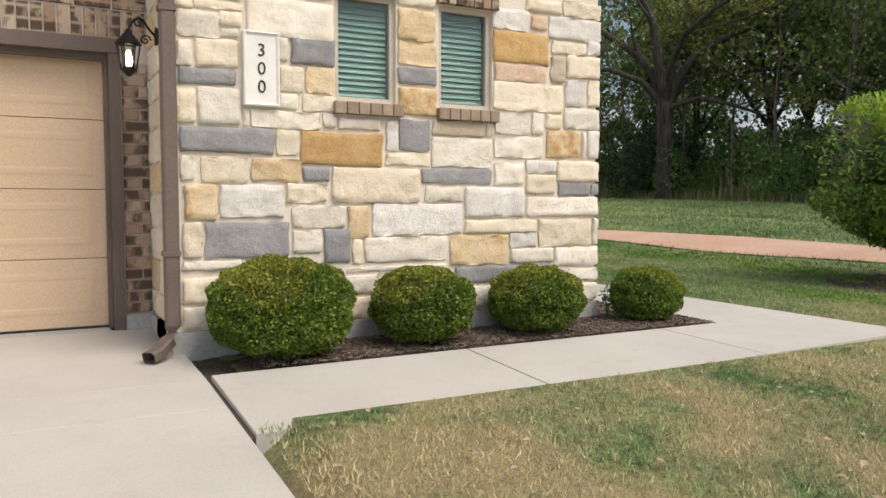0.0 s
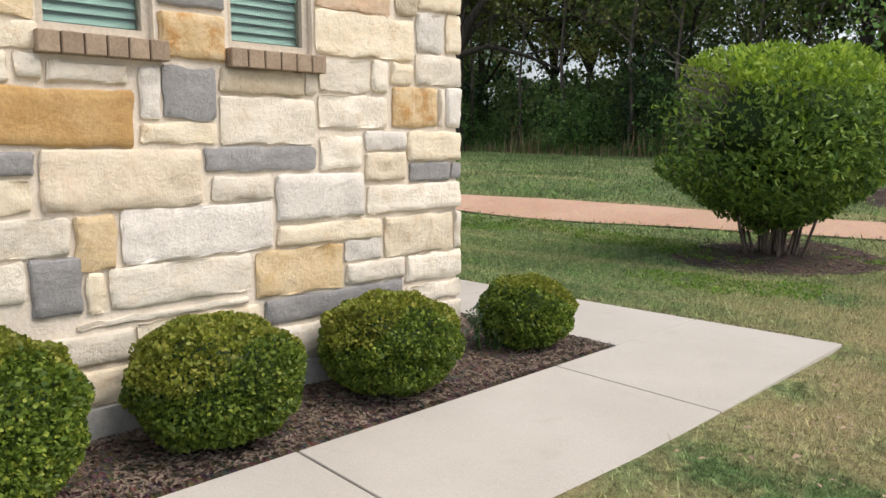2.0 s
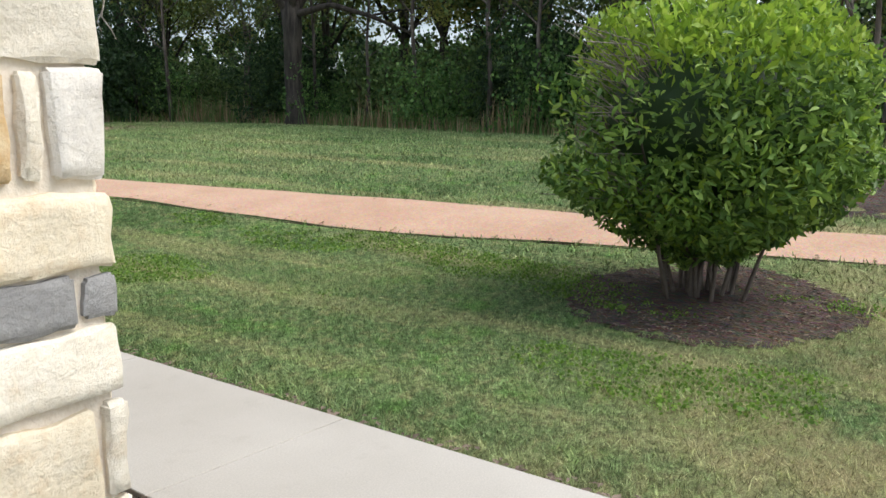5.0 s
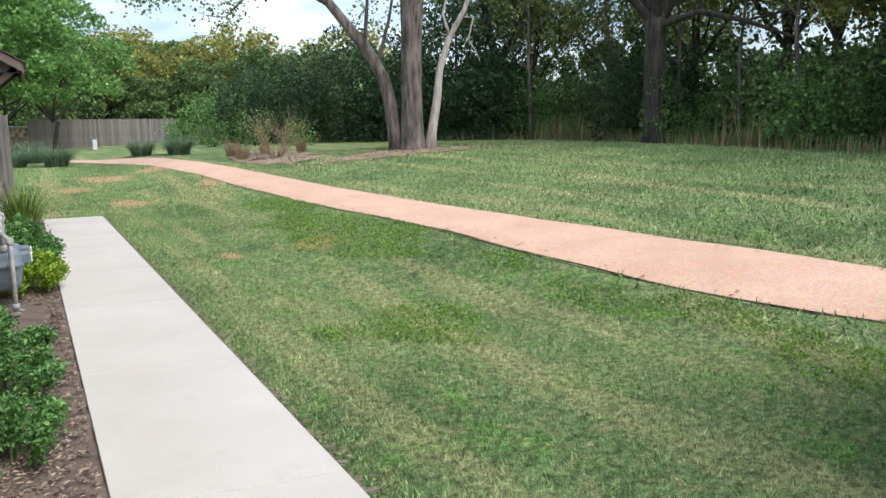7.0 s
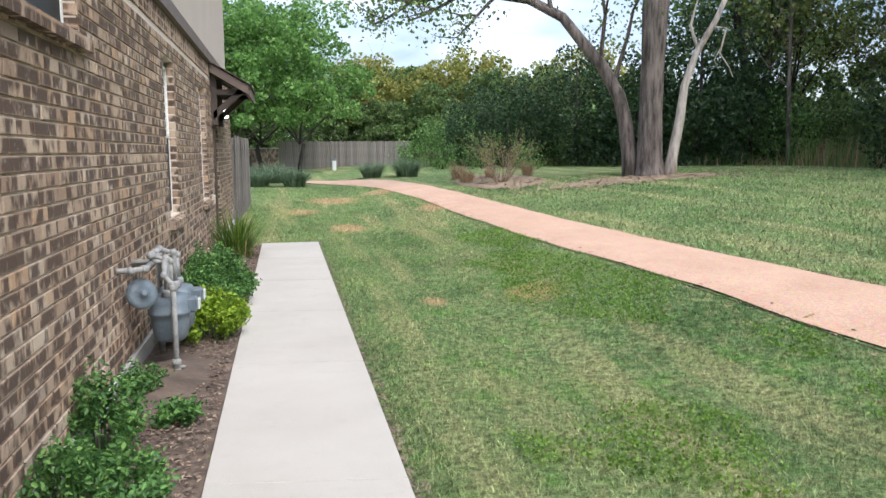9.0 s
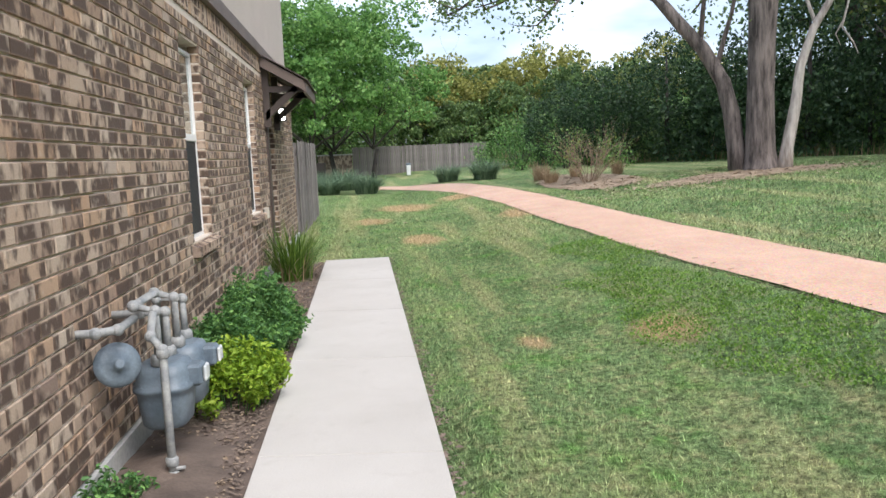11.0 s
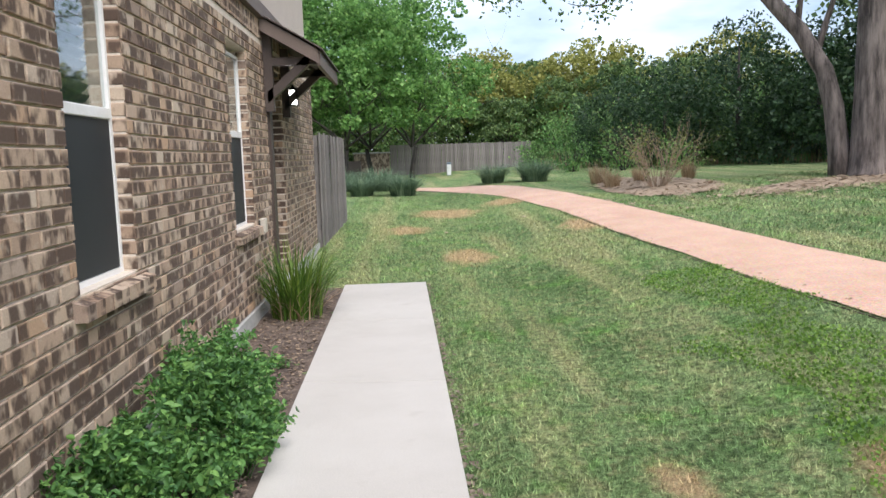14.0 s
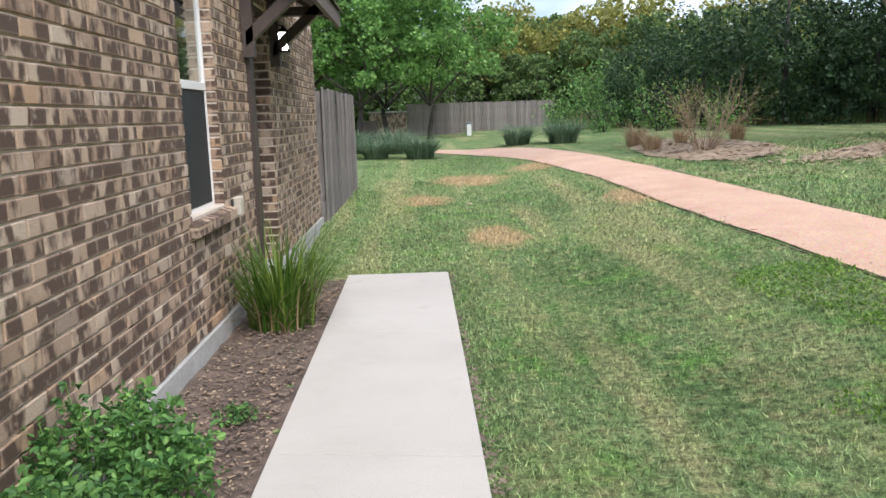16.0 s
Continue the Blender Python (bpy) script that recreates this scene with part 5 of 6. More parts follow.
def round_tree(name, label, x, y, h, wide, rad, seed_, leafmat, n_, leaf, barkmat, clear=0.25, group="", hubs=70, low=-0.5):
    """A broad-crowned tree: short trunk, forked limbs, clumps of leaves."""
    t = thing(name, label, "tree", x, y, land(x, y) - 0.05, group=group)
    r_, b_, tips = random.Random(seed_), bmesh.new(), []
    h0 = h * clear
    bm_tube([(0, 0, -0.1), (r_.gauss(0, 0.05), r_.gauss(0, 0.05), h0 * 0.2), (r_.gauss(0, 0.08), r_.gauss(0, 0.08), h0)], [rad * 1.4, rad, rad * 0.8], 9, b_)
    for k in range(5):
        a = k * math.tau / 5 + r_.uniform(-0.4, 0.4)
        grow(b_, Vector((0, 0, h0)), Vector((math.cos(a) * wide, math.sin(a) * wide, 0.7)).normalized(), h * 0.36, rad * 0.5, 2, r_, tips, 0.55, 0.06)
    part("trunk", b_, barkmat, t)
    zc = h0 + (h - h0) * 0.42
    hub = dome(hubs, h * wide * 0.5, h - zc - 0.35, zc, seed_, low)
    p_, d_ = clumps(hub, n_, h * (0.085 if hubs < 100 else 0.062), seed_)
    leaf_sheet("crown", p_, leaf, leafmat, t, 1.6, 0.15, seed_, d_ * 0.7)
    return t


def scatter(src, spots):
    for x, y, rz, k in spots:
        copy_thing(src, pose(x, y, land(x, y) - 0.08, 0, 0, rz) @ Matrix.Diagonal((k, k, k * (0.9 + 0.25 * ((x * 7.3 + y * 3.1) % 1)), 1)))


def edge_x(y):
    """East border of the lawn, where the woods begin."""
    if y < 24:
        return 16.6 + 0.11 * max(y, -10)
    return 19.2 - (y - 24) * 0.62 if y < 44 else 6.8 + (44 - y) * -0.35


r_ = random.Random(77)
W = "woods behind the lawn"
kinds = [
    tree("woodland_tree", "dark leafy woodland tree with a thin trunk", 22.5, 3.0, 10.5, 0.16, 41, M_WOOD1, 8000, 0.19, M_BARKD, 0.6, 0.4, 0.22, W),
    tree("woodland_tree", "dark leafy woodland tree with a thin trunk", 21.5, 14.0, 12.0, 0.2, 42, M_WOOD1, 8400, 0.19, M_BARKD, 0.5, 0.42, 0.25, W),
    tree("woodland_tree", "olive green woodland tree in young leaf", 24.0, 22.0, 11.0, 0.18, 43, M_WOOD2, 8000, 0.19, M_BARKD, 0.55, 0.4, 0.25, W),
]
spots = [[], [], []]
for row, gap in ((3.2, 5.2), (7.5, 5.6), (12.5, 6.0)):
    y = -22.0
    while y < 42:
        if row > 4 and 40 < math.degrees(math.atan2(edge_x(y) + row + 4.0, y + 4.8)) < 54 and r_.random() < 0.55:
            y += gap
            continue
        which = r_.choice((0, 0, 1, 1, 2)) if y < 26 else r_.choice((0, 1, 2, 2))
        spots[which].append((edge_x(y) + row + r_.gauss(0, 0.7), y + r_.gauss(0, 0.6), r_.uniform(0, 360), r_.uniform(0.8, 1.2)))
        y += gap * r_.uniform(0.8, 1.25)
for k in range(13):
    x = -26 + k * 1.9 + r_.gauss(0, 0.5)
    spots[r_.choice((0, 1, 2, 2))].append((x, 60 + r_.uniform(0, 9), r_.uniform(0, 360), r_.uniform(0.75, 0.95)))
M_OLIVE = leaf_material("spring_oak_leaf", (0.15, 0.17, 0.04), (0.34, 0.34, 0.09), (0.48, 0.46, 0.15), 0.45)
FAR = "rounded spring-green trees beyond the lawn"
far0 = round_tree("broad_tree", "broad olive-yellow tree in spring leaf", 6.5, 60.0, 8.3, 0.95, 0.2, 141, M_OLIVE, 7000, 0.26, M_BARKD, 0.24, FAR)
far1 = round_tree("broad_tree", "broad mid-green tree with a rounded crown", 10.4, 61.0, 7.8, 0.9, 0.2, 142, M_WOOD1, 7000, 0.26, M_BARKD, 0.2, FAR)
for src, sp, tall in zip(kinds, spots, (10.5, 12.0, 11.0)):
    low = []
    for x, y, rz, k in sp:
        far = math.hypot(x - 1.0, y - 0.9)
        if math.degrees(math.atan2(x - 1.0, y - 0.9)) < 27:
            k = min(k, (0.9 + 0.108 * far * r_.uniform(0.82, 1.1)) / tall / 1.02)
        low.append((x, y, rz, k))
    scatter(src, low)


scatter(far0, [(13.2, 58.0, 80, 1.0), (16.0, 60.5, 150, 1.08), (9.0, 66.0, 230, 1.1), (19.5, 57.0, 300, 0.95), (3.4, 62.5, 40, 0.85), (22.5, 54.0, 20, 0.95), (0.5, 64.0, 190, 0.9)])
scatter(far1, [(4.8, 57.0, 60, 0.8), (8.2, 55.0, 120, 0.62), (11.8, 55.0, 200, 0.7), (15.0, 54.0, 260, 0.75), (18.0, 52.0, 310, 0.8), (21.0, 50.0, 20, 0.85), (12.0, 66.0, 90, 1.12), (-2.0, 61.0, 10, 0.9), (-6.0, 60.0, 130, 0.95), (-10.0, 62.0, 220, 1.0)])


def cedar(x, y, h, seed_):
    t = thing("cedar_tree", "dense dark green cedar, branched to the ground", "tree", x, y, land(x, y) - 0.05, group="cedars at the edge of the woods")
    hub = dome(90, h * 0.46, h * 0.6, h * 0.36, seed_, -0.75)
    p_, d_ = clumps(hub, 9000, h * 0.1, seed_, 0.9)
    p_ = p_[p_[:, 2] > 0.1]
    leaf_sheet("crown", p_, 0.17, M_WOOD3, t, 2.4, 0.6, seed_, d_[:len(p_)] * 0.3)
    part("trunk", bm_tube([(0, 0, 0), (0, 0, h * 0.8)], [0.12, 0.03], 6), M_BARKD, t)
    return t


c0 = cedar(13.4, 32.5, 5.3, 51)
scatter(c0, [(15.2, 30.4, 40, 0.95), (11.6, 35.0, 130, 0.85), (17.0, 28.6, 220, 1.1), (10.8, 38.6, 80, 0.75), (19.4, 19.5, 10, 0.8), (18.9, 9.0, 70, 0.7), (18.2, 27.0, 300, 0.7)])


def bushy(x, y, r, h, n_, leaf, mat, seed_, label, name="undergrowth_shrub", group="undergrowth at the woods' edge"):
    t = thing(name, label, "shrub", x, y, land(x, y) - 0.05, group=group)
    q, tips, b_ = random.Random(seed_), [], bmesh.new()
    for k in range(7):
        a = k * 0.9 + q.uniform(0, 0.4)
        grow(b_, Vector((0.05 * math.cos(a), 0.05 * math.sin(a), 0)), Vector((math.cos(a) * 0.5, math.sin(a) * 0.5, 0.8)).normalized(), h * 0.65, 0.025, 1, q, tips, 0.6, 0.05)
    part("stem_clump", b_, M_BARKD, t)
    tp = [v for v in tips] + [Vector((v.x * 0.8, v.y * 0.8, v.z * 0.45)) for v in tips]
    leaf_sheet("foliage", cloud(tp, n_, r * 0.22, seed_), leaf, mat, t, 1.7, 0.0, seed_)
    return t


u0 = bushy(18.2, 12.0, 1.5, 2.6, 3000, 0.12, M_UNDER, 61, "bright green leafy undergrowth")
u1 = bushy(17.9, 5.0, 1.6, 2.0, 3000, 0.115, M_WOOD1, 62, "dark green leafy undergrowth")
sp0, sp1 = [], []
y = -20.0
while y < 43:
    (sp0 if r_.random() < 0.55 else sp1).append((edge_x(y) + r_.uniform(0.4, 1.8), y, r_.uniform(0, 360), r_.choice((0.45, 0.6, 0.75, 1.05))))
    y += r_.uniform(1.3, 2.6)
scatter(u0, sp0)
scatter(u1, sp1)
deep0, deep1 = [], []
for row, gap in ((3.0, 1.7), (6.2, 1.9), (9.6, 2.2), (13.5, 2.6)):
    y = -24.0
    while y < 46:
        (deep0 if r_.random() < 0.35 else deep1).append((edge_x(y) + row + r_.gauss(0, 0.5), y, r_.uniform(0, 360), (r_.uniform(1.6, 2.1) if row > 13 else r_.uniform(0.9, 1.45)) if y < 24 else r_.uniform(1.0, 1.6)))
        y += gap * r_.uniform(0.8, 1.2)
for k in range(22):
    (deep0 if k % 3 == 0 else deep1).append((-24 + k * 2.1, 57.0 + r_.uniform(-1.0, 5.0), r_.uniform(0, 360), r_.uniform(1.5, 2.2)))
scatter(u0, deep0)
scatter(u1, deep1)

# added backing row of dark trees that keeps sky light out of the gaps
back = round_tree("woodland_tree", "dark backing tree added to block sky gaps in the woods", 34.0, 0.0, 5.6, 1.1, 0.18, 161, M_WOOD3, 3200, 0.36, M_BARKD, 0.08, W, 60, -0.95)
scatter(back, [(edge_x(y) + 15.5 + r_.gauss(0, 0.8), y, r_.uniform(0, 360), r_.uniform(0.85, 1.15)) for y in range(-24, 44, 4) if y])

# slender half-bare trees in front of the thicket
thin = thing("thin_tree", "slender pale-barked tree with few leaves", "tree", 17.6, 8.2, land(17.6, 8.2) - 0.05, group="slender trees at the woods' edge")
b_, tips, q = bmesh.new(), [], random.Random(21)
bm_tube([(0, 0, -0.1), (0.06, 0.02, 1.2), (0.0, 0.1, 2.6), (0.14, 0.05, 4.2), (0.2, 0.1, 6.0)], [0.075, 0.06, 0.05, 0.04, 0.025], 7, b_)
for a, z0, ln in ((0.4, 2.2, 1.7), (2.6, 2.8, 1.8), (4.6, 3.3, 1.9), (1.5, 3.9, 1.7), (3.6, 4.5, 1.6), (5.6, 5.0, 1.5), (0.8, 5.6, 1.4)):
    grow(b_, Vector((0.08, 0.06, z0)), Vector((math.cos(a), math.sin(a), 0.8)).normalized(), ln, 0.024, 2, q, tips, 0.5, 0.08)
part("trunk", b_, M_BARK, thin)
leaf_sheet("crown", cloud(tips, 900, 0.2, 22), 0.13, M_WOOD2, thin, 1.7, 0.0, 22)
scatter(thin, [(edge_x(y) + r_.uniform(-0.1, 1.6), y + r_.uniform(-0.8, 0.8), r_.uniform(0, 360), r_.uniform(0.7, 1.25)) for y in (-9, -5.5, -3, -0.5, 1.8, 4.2, 6.3, 10.5, 13.2, 15.0, 18.8, 20.6, 22.5, 25.5)])

# tall dry weeds along the border of the woods, past counting
vs, fs = [], []
for k in range(12000):
    y = r_.uniform(-20, 42)
    x = edge_x(y) + r_.gauss(-0.1, 0.5)
    z, h, a = land(x, y), r_.uniform(0.15, 0.75) * (1.6 if noise.noise((x * 0.4, y * 0.4, 0)) > 0.15 else 0.7), r_.uniform(0, math.tau)
    lx, ly = r_.gauss(0, 0.16) * h, r_.gauss(0, 0.16) * h
    n0 = len(vs)
    vs += [(x - 0.017 * math.cos(a), y - 0.017 * math.sin(a), z - 0.03), (x + 0.017 * math.cos(a), y + 0.017 * math.sin(a), z - 0.03), (x + lx, y + ly, z + h)]
    fs.append((n0, n0 + 1, n0 + 2))
half = len(fs) // 2
tagged(sheet("tall_weeds", vs[:half * 3], fs[:half], M_STRAW), "dry straw-coloured weeds along the woods", "weeds", kind="stuff")
tagged(sheet("tall_weeds", vs[half * 3:], [tuple(i - half * 3 for i in f) for f in fs[half:]], M_UNDER), "green weeds along the woods", "weeds", kind="stuff")

# live oak at the edge of the woods
oak = thing("oak_tree", "old dark-barked live oak with long crooked limbs", "tree", 17.3, 17.0, land(17.3, 17.0) - 0.05)
b_, tips, q = bmesh.new(), [], random.Random(9)
bm_tube([(0, 0, -0.1), (0.02, 0, 0.35), (-0.05, 0, 1.6), (0.0, 0, 3.0), (-0.02, 0.05, 3.9)], [0.44, 0.31, 0.28, 0.3, 0.34], 12, b_)
OR, OF = Vector((0.7, -0.714, 0)), Vector((0.714, 0.7, 0))
# each limb: reach to the side, reach in depth, and height at four steps, then its thickness
for steps, rad in (
    (((-0.5, 0.1, 4.9), (-1.1, 0.2, 5.6), (-2.3, 0.5, 6.5), (-3.8, 0.8, 7.6)), 0.2),
    (((-0.3, -0.3, 5.2), (-0.5, -0.6, 6.6), (-1.2, -1.0, 8.0), (-1.6, -1.6, 9.4)), 0.2),
    (((0.5, 0.0, 4.7), (1.1, -0.2, 5.5), (2.4, -0.4, 6.1), (4.2, -0.6, 6.6)), 0.2),
    (((0.6, 0.3, 4.5), (1.5, 0.6, 5.0), (3.2, 0.8, 4.9), (5.4, 1.0, 5.2)), 0.16),
    (((0.5, -0.4, 3.6), (1.2, -0.9, 3.75), (2.4, -1.2, 3.4), (3.6, -1.4, 2.9)), 0.12),
    (((-0.9, -0.5, 4.5), (-2.0, -0.9, 4.9), (-3.4, -1.2, 5.0), (-5.0, -1.4, 5.6)), 0.13),
    (((0.2, 0.6, 5.0), (0.7, 1.4, 6.4), (1.4, 2.2, 7.6), (2.4, 3.0, 8.8)), 0.18),
    (((0.1, -0.8, 4.8), (0.6, -2.0, 5.8), (1.6, -3.2, 6.4), (2.6, -4.4, 6.7)), 0.15),
):
    pts = [Vector((0, 0, 3.5))] + [OR * a + OF * b + Vector((0, 0, c)) for a, b, c in steps]
    bm_tube(pts, [rad, rad * 0.9, rad * 0.75, rad * 0.55, rad * 0.3], 8, b_, False)
    for i in (2, 3, 4, 4):
        side = (pts[i] - pts[i - 1]).normalized() * 0.6 + Vector((q.gauss(0, 0.5), q.gauss(0, 0.5), q.gauss(0.15, 0.4)))
        grow(b_, pts[i], side.normalized(), q.uniform(1.8, 2.8), rad * 0.34, 2, q, tips, 0.6, 0.03)
part("trunk", b_, M_BARKD, oak)
tip = np.array([tuple(v) for v in tips])
p_, d_ = clumps(tip[np.random.default_rng(3).permutation(len(tip))[:260]], 15000, 0.46, 9, 0.6)
leaf_sheet("crown", p_, 0.1, M_OLIVE, oak, 1.8, 0.2, 9, d_ * 0.5)
p_, d_ = clumps([(q.gauss(0, 0.12), q.gauss(0, 0.12), q.uniform(0.2, 1.9)) for k in range(14)], 700, 0.3, 10, 1.2)
leaf_sheet("climbing_vine", p_, 0.1, M_UNDER, oak, 1.4, 0.0, 10, d_)

# big three-stemmed tree on the lawn
BX, BY = 11.2, 21.2
big = thing("lawn_tree", "large grey-barked tree with three stems and a dead limb", "tree", BX, BY, land(BX, BY) - 0.06)
big.matrix_basis = big.matrix_basis @ Matrix.Scale(1.1, 4)
RX, RY = 0.9, -0.44


def off(s, z, f=0.0):
    return (RX * s + 0.44 * f, RY * s + 0.9 * f, z)


b_, tips, q = bmesh.new(), [], random.Random(12)
bm_tube([off(0.02, -0.1), off(0.02, 0.12), off(0.0, 0.5), off(0.0, 1.8), off(0.02, 3.0), off(0.05, 4.2), off(0.08, 4.9)], [0.5, 0.4, 0.33, 0.29, 0.29, 0.33, 0.35], 14, b_)
grow(b_, Vector(off(0.2, 4.7)), Vector((0.4, -0.2, 0.9)).normalized(), 3.6, 0.27, 2, q, tips)
grow(b_, Vector(off(-0.1, 4.7)), Vector((-0.35, 0.2, 0.9)).normalized(), 3.8, 0.27, 2, q, tips)
part("trunk", b_, M_BARK, big)
b2 = bmesh.new()
bm_tube([off(-0.42, -0.1, 0.15), off(-0.5, 0.5, 0.15), off(-0.62, 1.4, 0.15), off(-0.8, 2.1, 0.2), off(-1.25, 2.9, 0.25), off(-1.75, 3.5, 0.25), off(-2.3, 4.2, 0.3), off(-3.2, 4.7, 0.3), off(-4.6, 4.95, 0.2), off(-6.4, 4.9, 0.0)], [0.28, 0.21, 0.19, 0.175, 0.165, 0.15, 0.135, 0.12, 0.1, 0.07], 12, b2)
for s, z0, dx, dz, ln in ((-0.95, 2.4, 0.25, 0.95, 2.6), (-1.3, 3.0, 0.1, 1.0, 2.4), (-3.4, 4.8, -0.5, 0.5, 2.4), (-4.6, 4.95, -0.4, 0.1, 2.2), (-5.6, 4.9, -0.7, -0.1, 2.0), (-2.6, 4.4, -0.3, 0.8, 2.2), (-4.0, 4.9, -0.3, -0.25, 1.6), (-5.0, 4.95, -0.5, -0.3, 1.6), (-6.2, 4.9, -0.6, -0.3, 1.5)):
    grow(b2, Vector(off(s, z0, 0.25)), Vector((RX * dx, RY * dx, dz)).normalized(), ln, 0.07, 1, q, tips, 0.6, 0.02)
part("leaning_stem", b2, M_BARK, big)
b3 = bmesh.new()
bm_tube([off(0.5, -0.1, -0.1), off(0.55, 0.5, -0.1), off(0.72, 1.5, -0.1), off(0.8, 2.3, -0.1), off(1.05, 3.1, -0.1), off(1.5, 3.9, -0.1), off(1.9, 4.9, 0)], [0.19, 0.14, 0.12, 0.1, 0.085, 0.07, 0.05], 9, b3)
bm_tube([off(1.4, 3.75), off(1.75, 3.7), off(1.62, 3.1), off(1.85, 2.75), off(1.95, 2.5)], [0.035, 0.03, 0.025, 0.018, 0.008], 5, b3, False)
bm_tube([off(1.68, 3.3), off(1.5, 2.95), off(1.6, 2.7)], [0.02, 0.015, 0.006], 4, b3, False)
bm_tube([off(1.1, 3.2), off(0.9, 3.8), off(1.05, 4.4)], [0.05, 0.04, 0.02], 5, b3, False)
part("dead_stem", b3, M_DEADW, big, "bleached dead stem with a hanging branch")
leaf_sheet("crown", cloud([t_ for t_ in tips if t_.z > 3.2], 4200, 0.3, 12), 0.12, M_WOOD1, big, 1.8, 0.0, 12)

g0 = round_tree("shade_tree", "young shade tree in bright green leaf", 1.9, 45.5, 10.4, 0.72, 0.13, 71, M_TREEG, 14000, 0.19, M_BARKD, 0.16, "green trees before the far fence", 150, -0.6)
scatter(g0, [(-1.4, 44.0, 80, 1.05), (-4.6, 46.0, 200, 1.15), (-0.4, 50.0, 150, 1.1), (-8.0, 45.0, 60, 1.1)])
n0_ = tree("young_tree", "young tree beyond the path in a mulch ring", 9.7, -0.4, 4.2, 0.07, 72, M_TREEG, 1500, 0.1, M_BARK, 0.5, 0.3, 0.35)
for k, (x, y, s) in enumerate(((9.4, 33.0, 1.0), (8.2, 36.0, 0.8), (10.6, 30.6, 0.75), (7.3, 40.0, 0.8))):
    bushy(x, y, 0.8 * s, 1.9 * s, 650, 0.1, M_TREEG if k % 2 == 0 else M_UNDER, 80 + k, "loose pale green shrub at the woods' edge")

dry = thing("dry_bush", "twiggy half-bare bush with tan stems", "shrub", 7.6, 24.0, land(7.6, 24.0) - 0.03)
b_, tips, q = bmesh.new(), [], random.Random(3)
for k in range(34):
    a = q.uniform(0, math.tau)
    grow(b_, Vector((0.15 * math.cos(a), 0.15 * math.sin(a), 0)), Vector((math.cos(a) * 0.6, math.sin(a) * 0.6, 0.9)).normalized(), 1.15, 0.011, 1, q, tips, 0.45, 0.05)
part("stem_clump", b_, M_DRYT, dry)
leaf_sheet("foliage", cloud(tips, 500, 0.06, 3), 0.06, M_WOOD2, dry, 1.6, 0.0, 3)
d2 = thing("dry_bush", "low brown withered bush in the mulch", "shrub", 6.9, 25.6, land(6.9, 25.6) - 0.03)
blades(260, 0.2, 0.6, 0.35, 0.012, 44, M_STRAW, "dead_stalk_clump", d2, 3)
for x, y, k in ((7.0, 27.4, 1.1), (7.9, 26.4, 0.8), (9.0, 25.6, 0.9)):
    copy_thing(d2, pose(x, y, land(x, y), 0, 0, x * 50) @ Matrix.Scale(k, 4))

# ---- beds ----
def patch(name, inside, x0, x1, y0, y1, step, top, mat, label):
    xs = [x0 + i * (x1 - x0) / max(1, round((x1 - x0) / step)) for i in range(max(1, round((x1 - x0) / step)) + 1)]
    ys_ = [y0 + i * (y1 - y0) / max(1, round((y1 - y0) / step)) for i in range(max(1, round((y1 - y0) / step)) + 1)]
    v = [(x, y, top(x, y)) for y in ys_ for x in xs]
    n_ = len(xs)
    f = [(j * n_ + i, j * n_ + i + 1, (j + 1) * n_ + i + 1, (j + 1) * n_ + i) for j in range(len(ys_) - 1) for i in range(n_ - 1) if inside((xs[i] + xs[i + 1]) / 2, (ys_[j] + ys_[j + 1]) / 2)]
    return tagged(sheet(name, v, f, mat), label, "planting bed", kind="structure")


def lumpy(x, y, a=0.02):
    return a * noise.noise((x * 6, y * 6, 0.0)) + a * 0.5 * noise.noise((x * 19, y * 19, 1.0))


patch("bed_front", lambda x, y: True, -3.2, 0.605, -0.69, 0.0, 0.06, lambda x, y: -0.015 + 0.02 * smooth(-0.68, -0.45, y) - 0.05 * smooth(-2.5, -3.2, x) + lumpy(x, y), M_MULCH, "dark bark mulch bed below the stone wall")
patch("bed_side", lambda x, y: True, -0.075, 0.605, -0.002, 14.3, 0.08, lambda x, y: -0.02 + lumpy(x, y) + 0.02 * smooth(0.5, 0.0, x) + 0.09 * math.exp(-((x - 0.2) / 0.22) ** 2 - ((y - 6.4) / 0.5) ** 2), M_SOIL, "mulch and bare soil bed along the brick wall")
ring = lambda cx, cy, r, ry: (lambda x, y: ((x - cx) / r) ** 2 + ((y - cy) / ry) ** 2 < (1 + 0.12 * noise.noise((x * 1.7, y * 1.7, 4.0))) ** 2)
RINGS = ((SX + 0.03, SY - 0.05, 1.2, 1.05), (9.7, -0.4, 1.3, 1.2))
for cx, cy, a, b in RINGS:
    patch("bed_ring", ring(cx, cy, a, b), cx - a - 0.3, cx + a + 0.3, cy - b - 0.3, cy + b + 0.3, 0.07, lambda x, y: land(x, y) + 0.006 + lumpy(x, y) + 0.05 * max(0.0, 1 - math.hypot(x - cx, y - cy)), M_MULCH, "ring of dark bark mulch round a shrub")
patch("bed_litter", ring(BX - 0.7, BY - 1.1, 2.6, 1.2), BX - 4.2, BX + 2.6, BY - 3, BY + 1.2, 0.12, lambda x, y: land(x, y) + 0.017 + lumpy(x, y, 0.005), M_LITTER, "dry leaf litter under the big tree")
patch("bed_dry", ring(7.7, 24.6, 1.2, 3.2), 5.6, 9.6, 20.4, 28.8, 0.12, lambda x, y: land(x, y) + 0.017 + lumpy(x, y, 0.005), M_LITTER, "pinkish wood chip bed round the dry bushes")

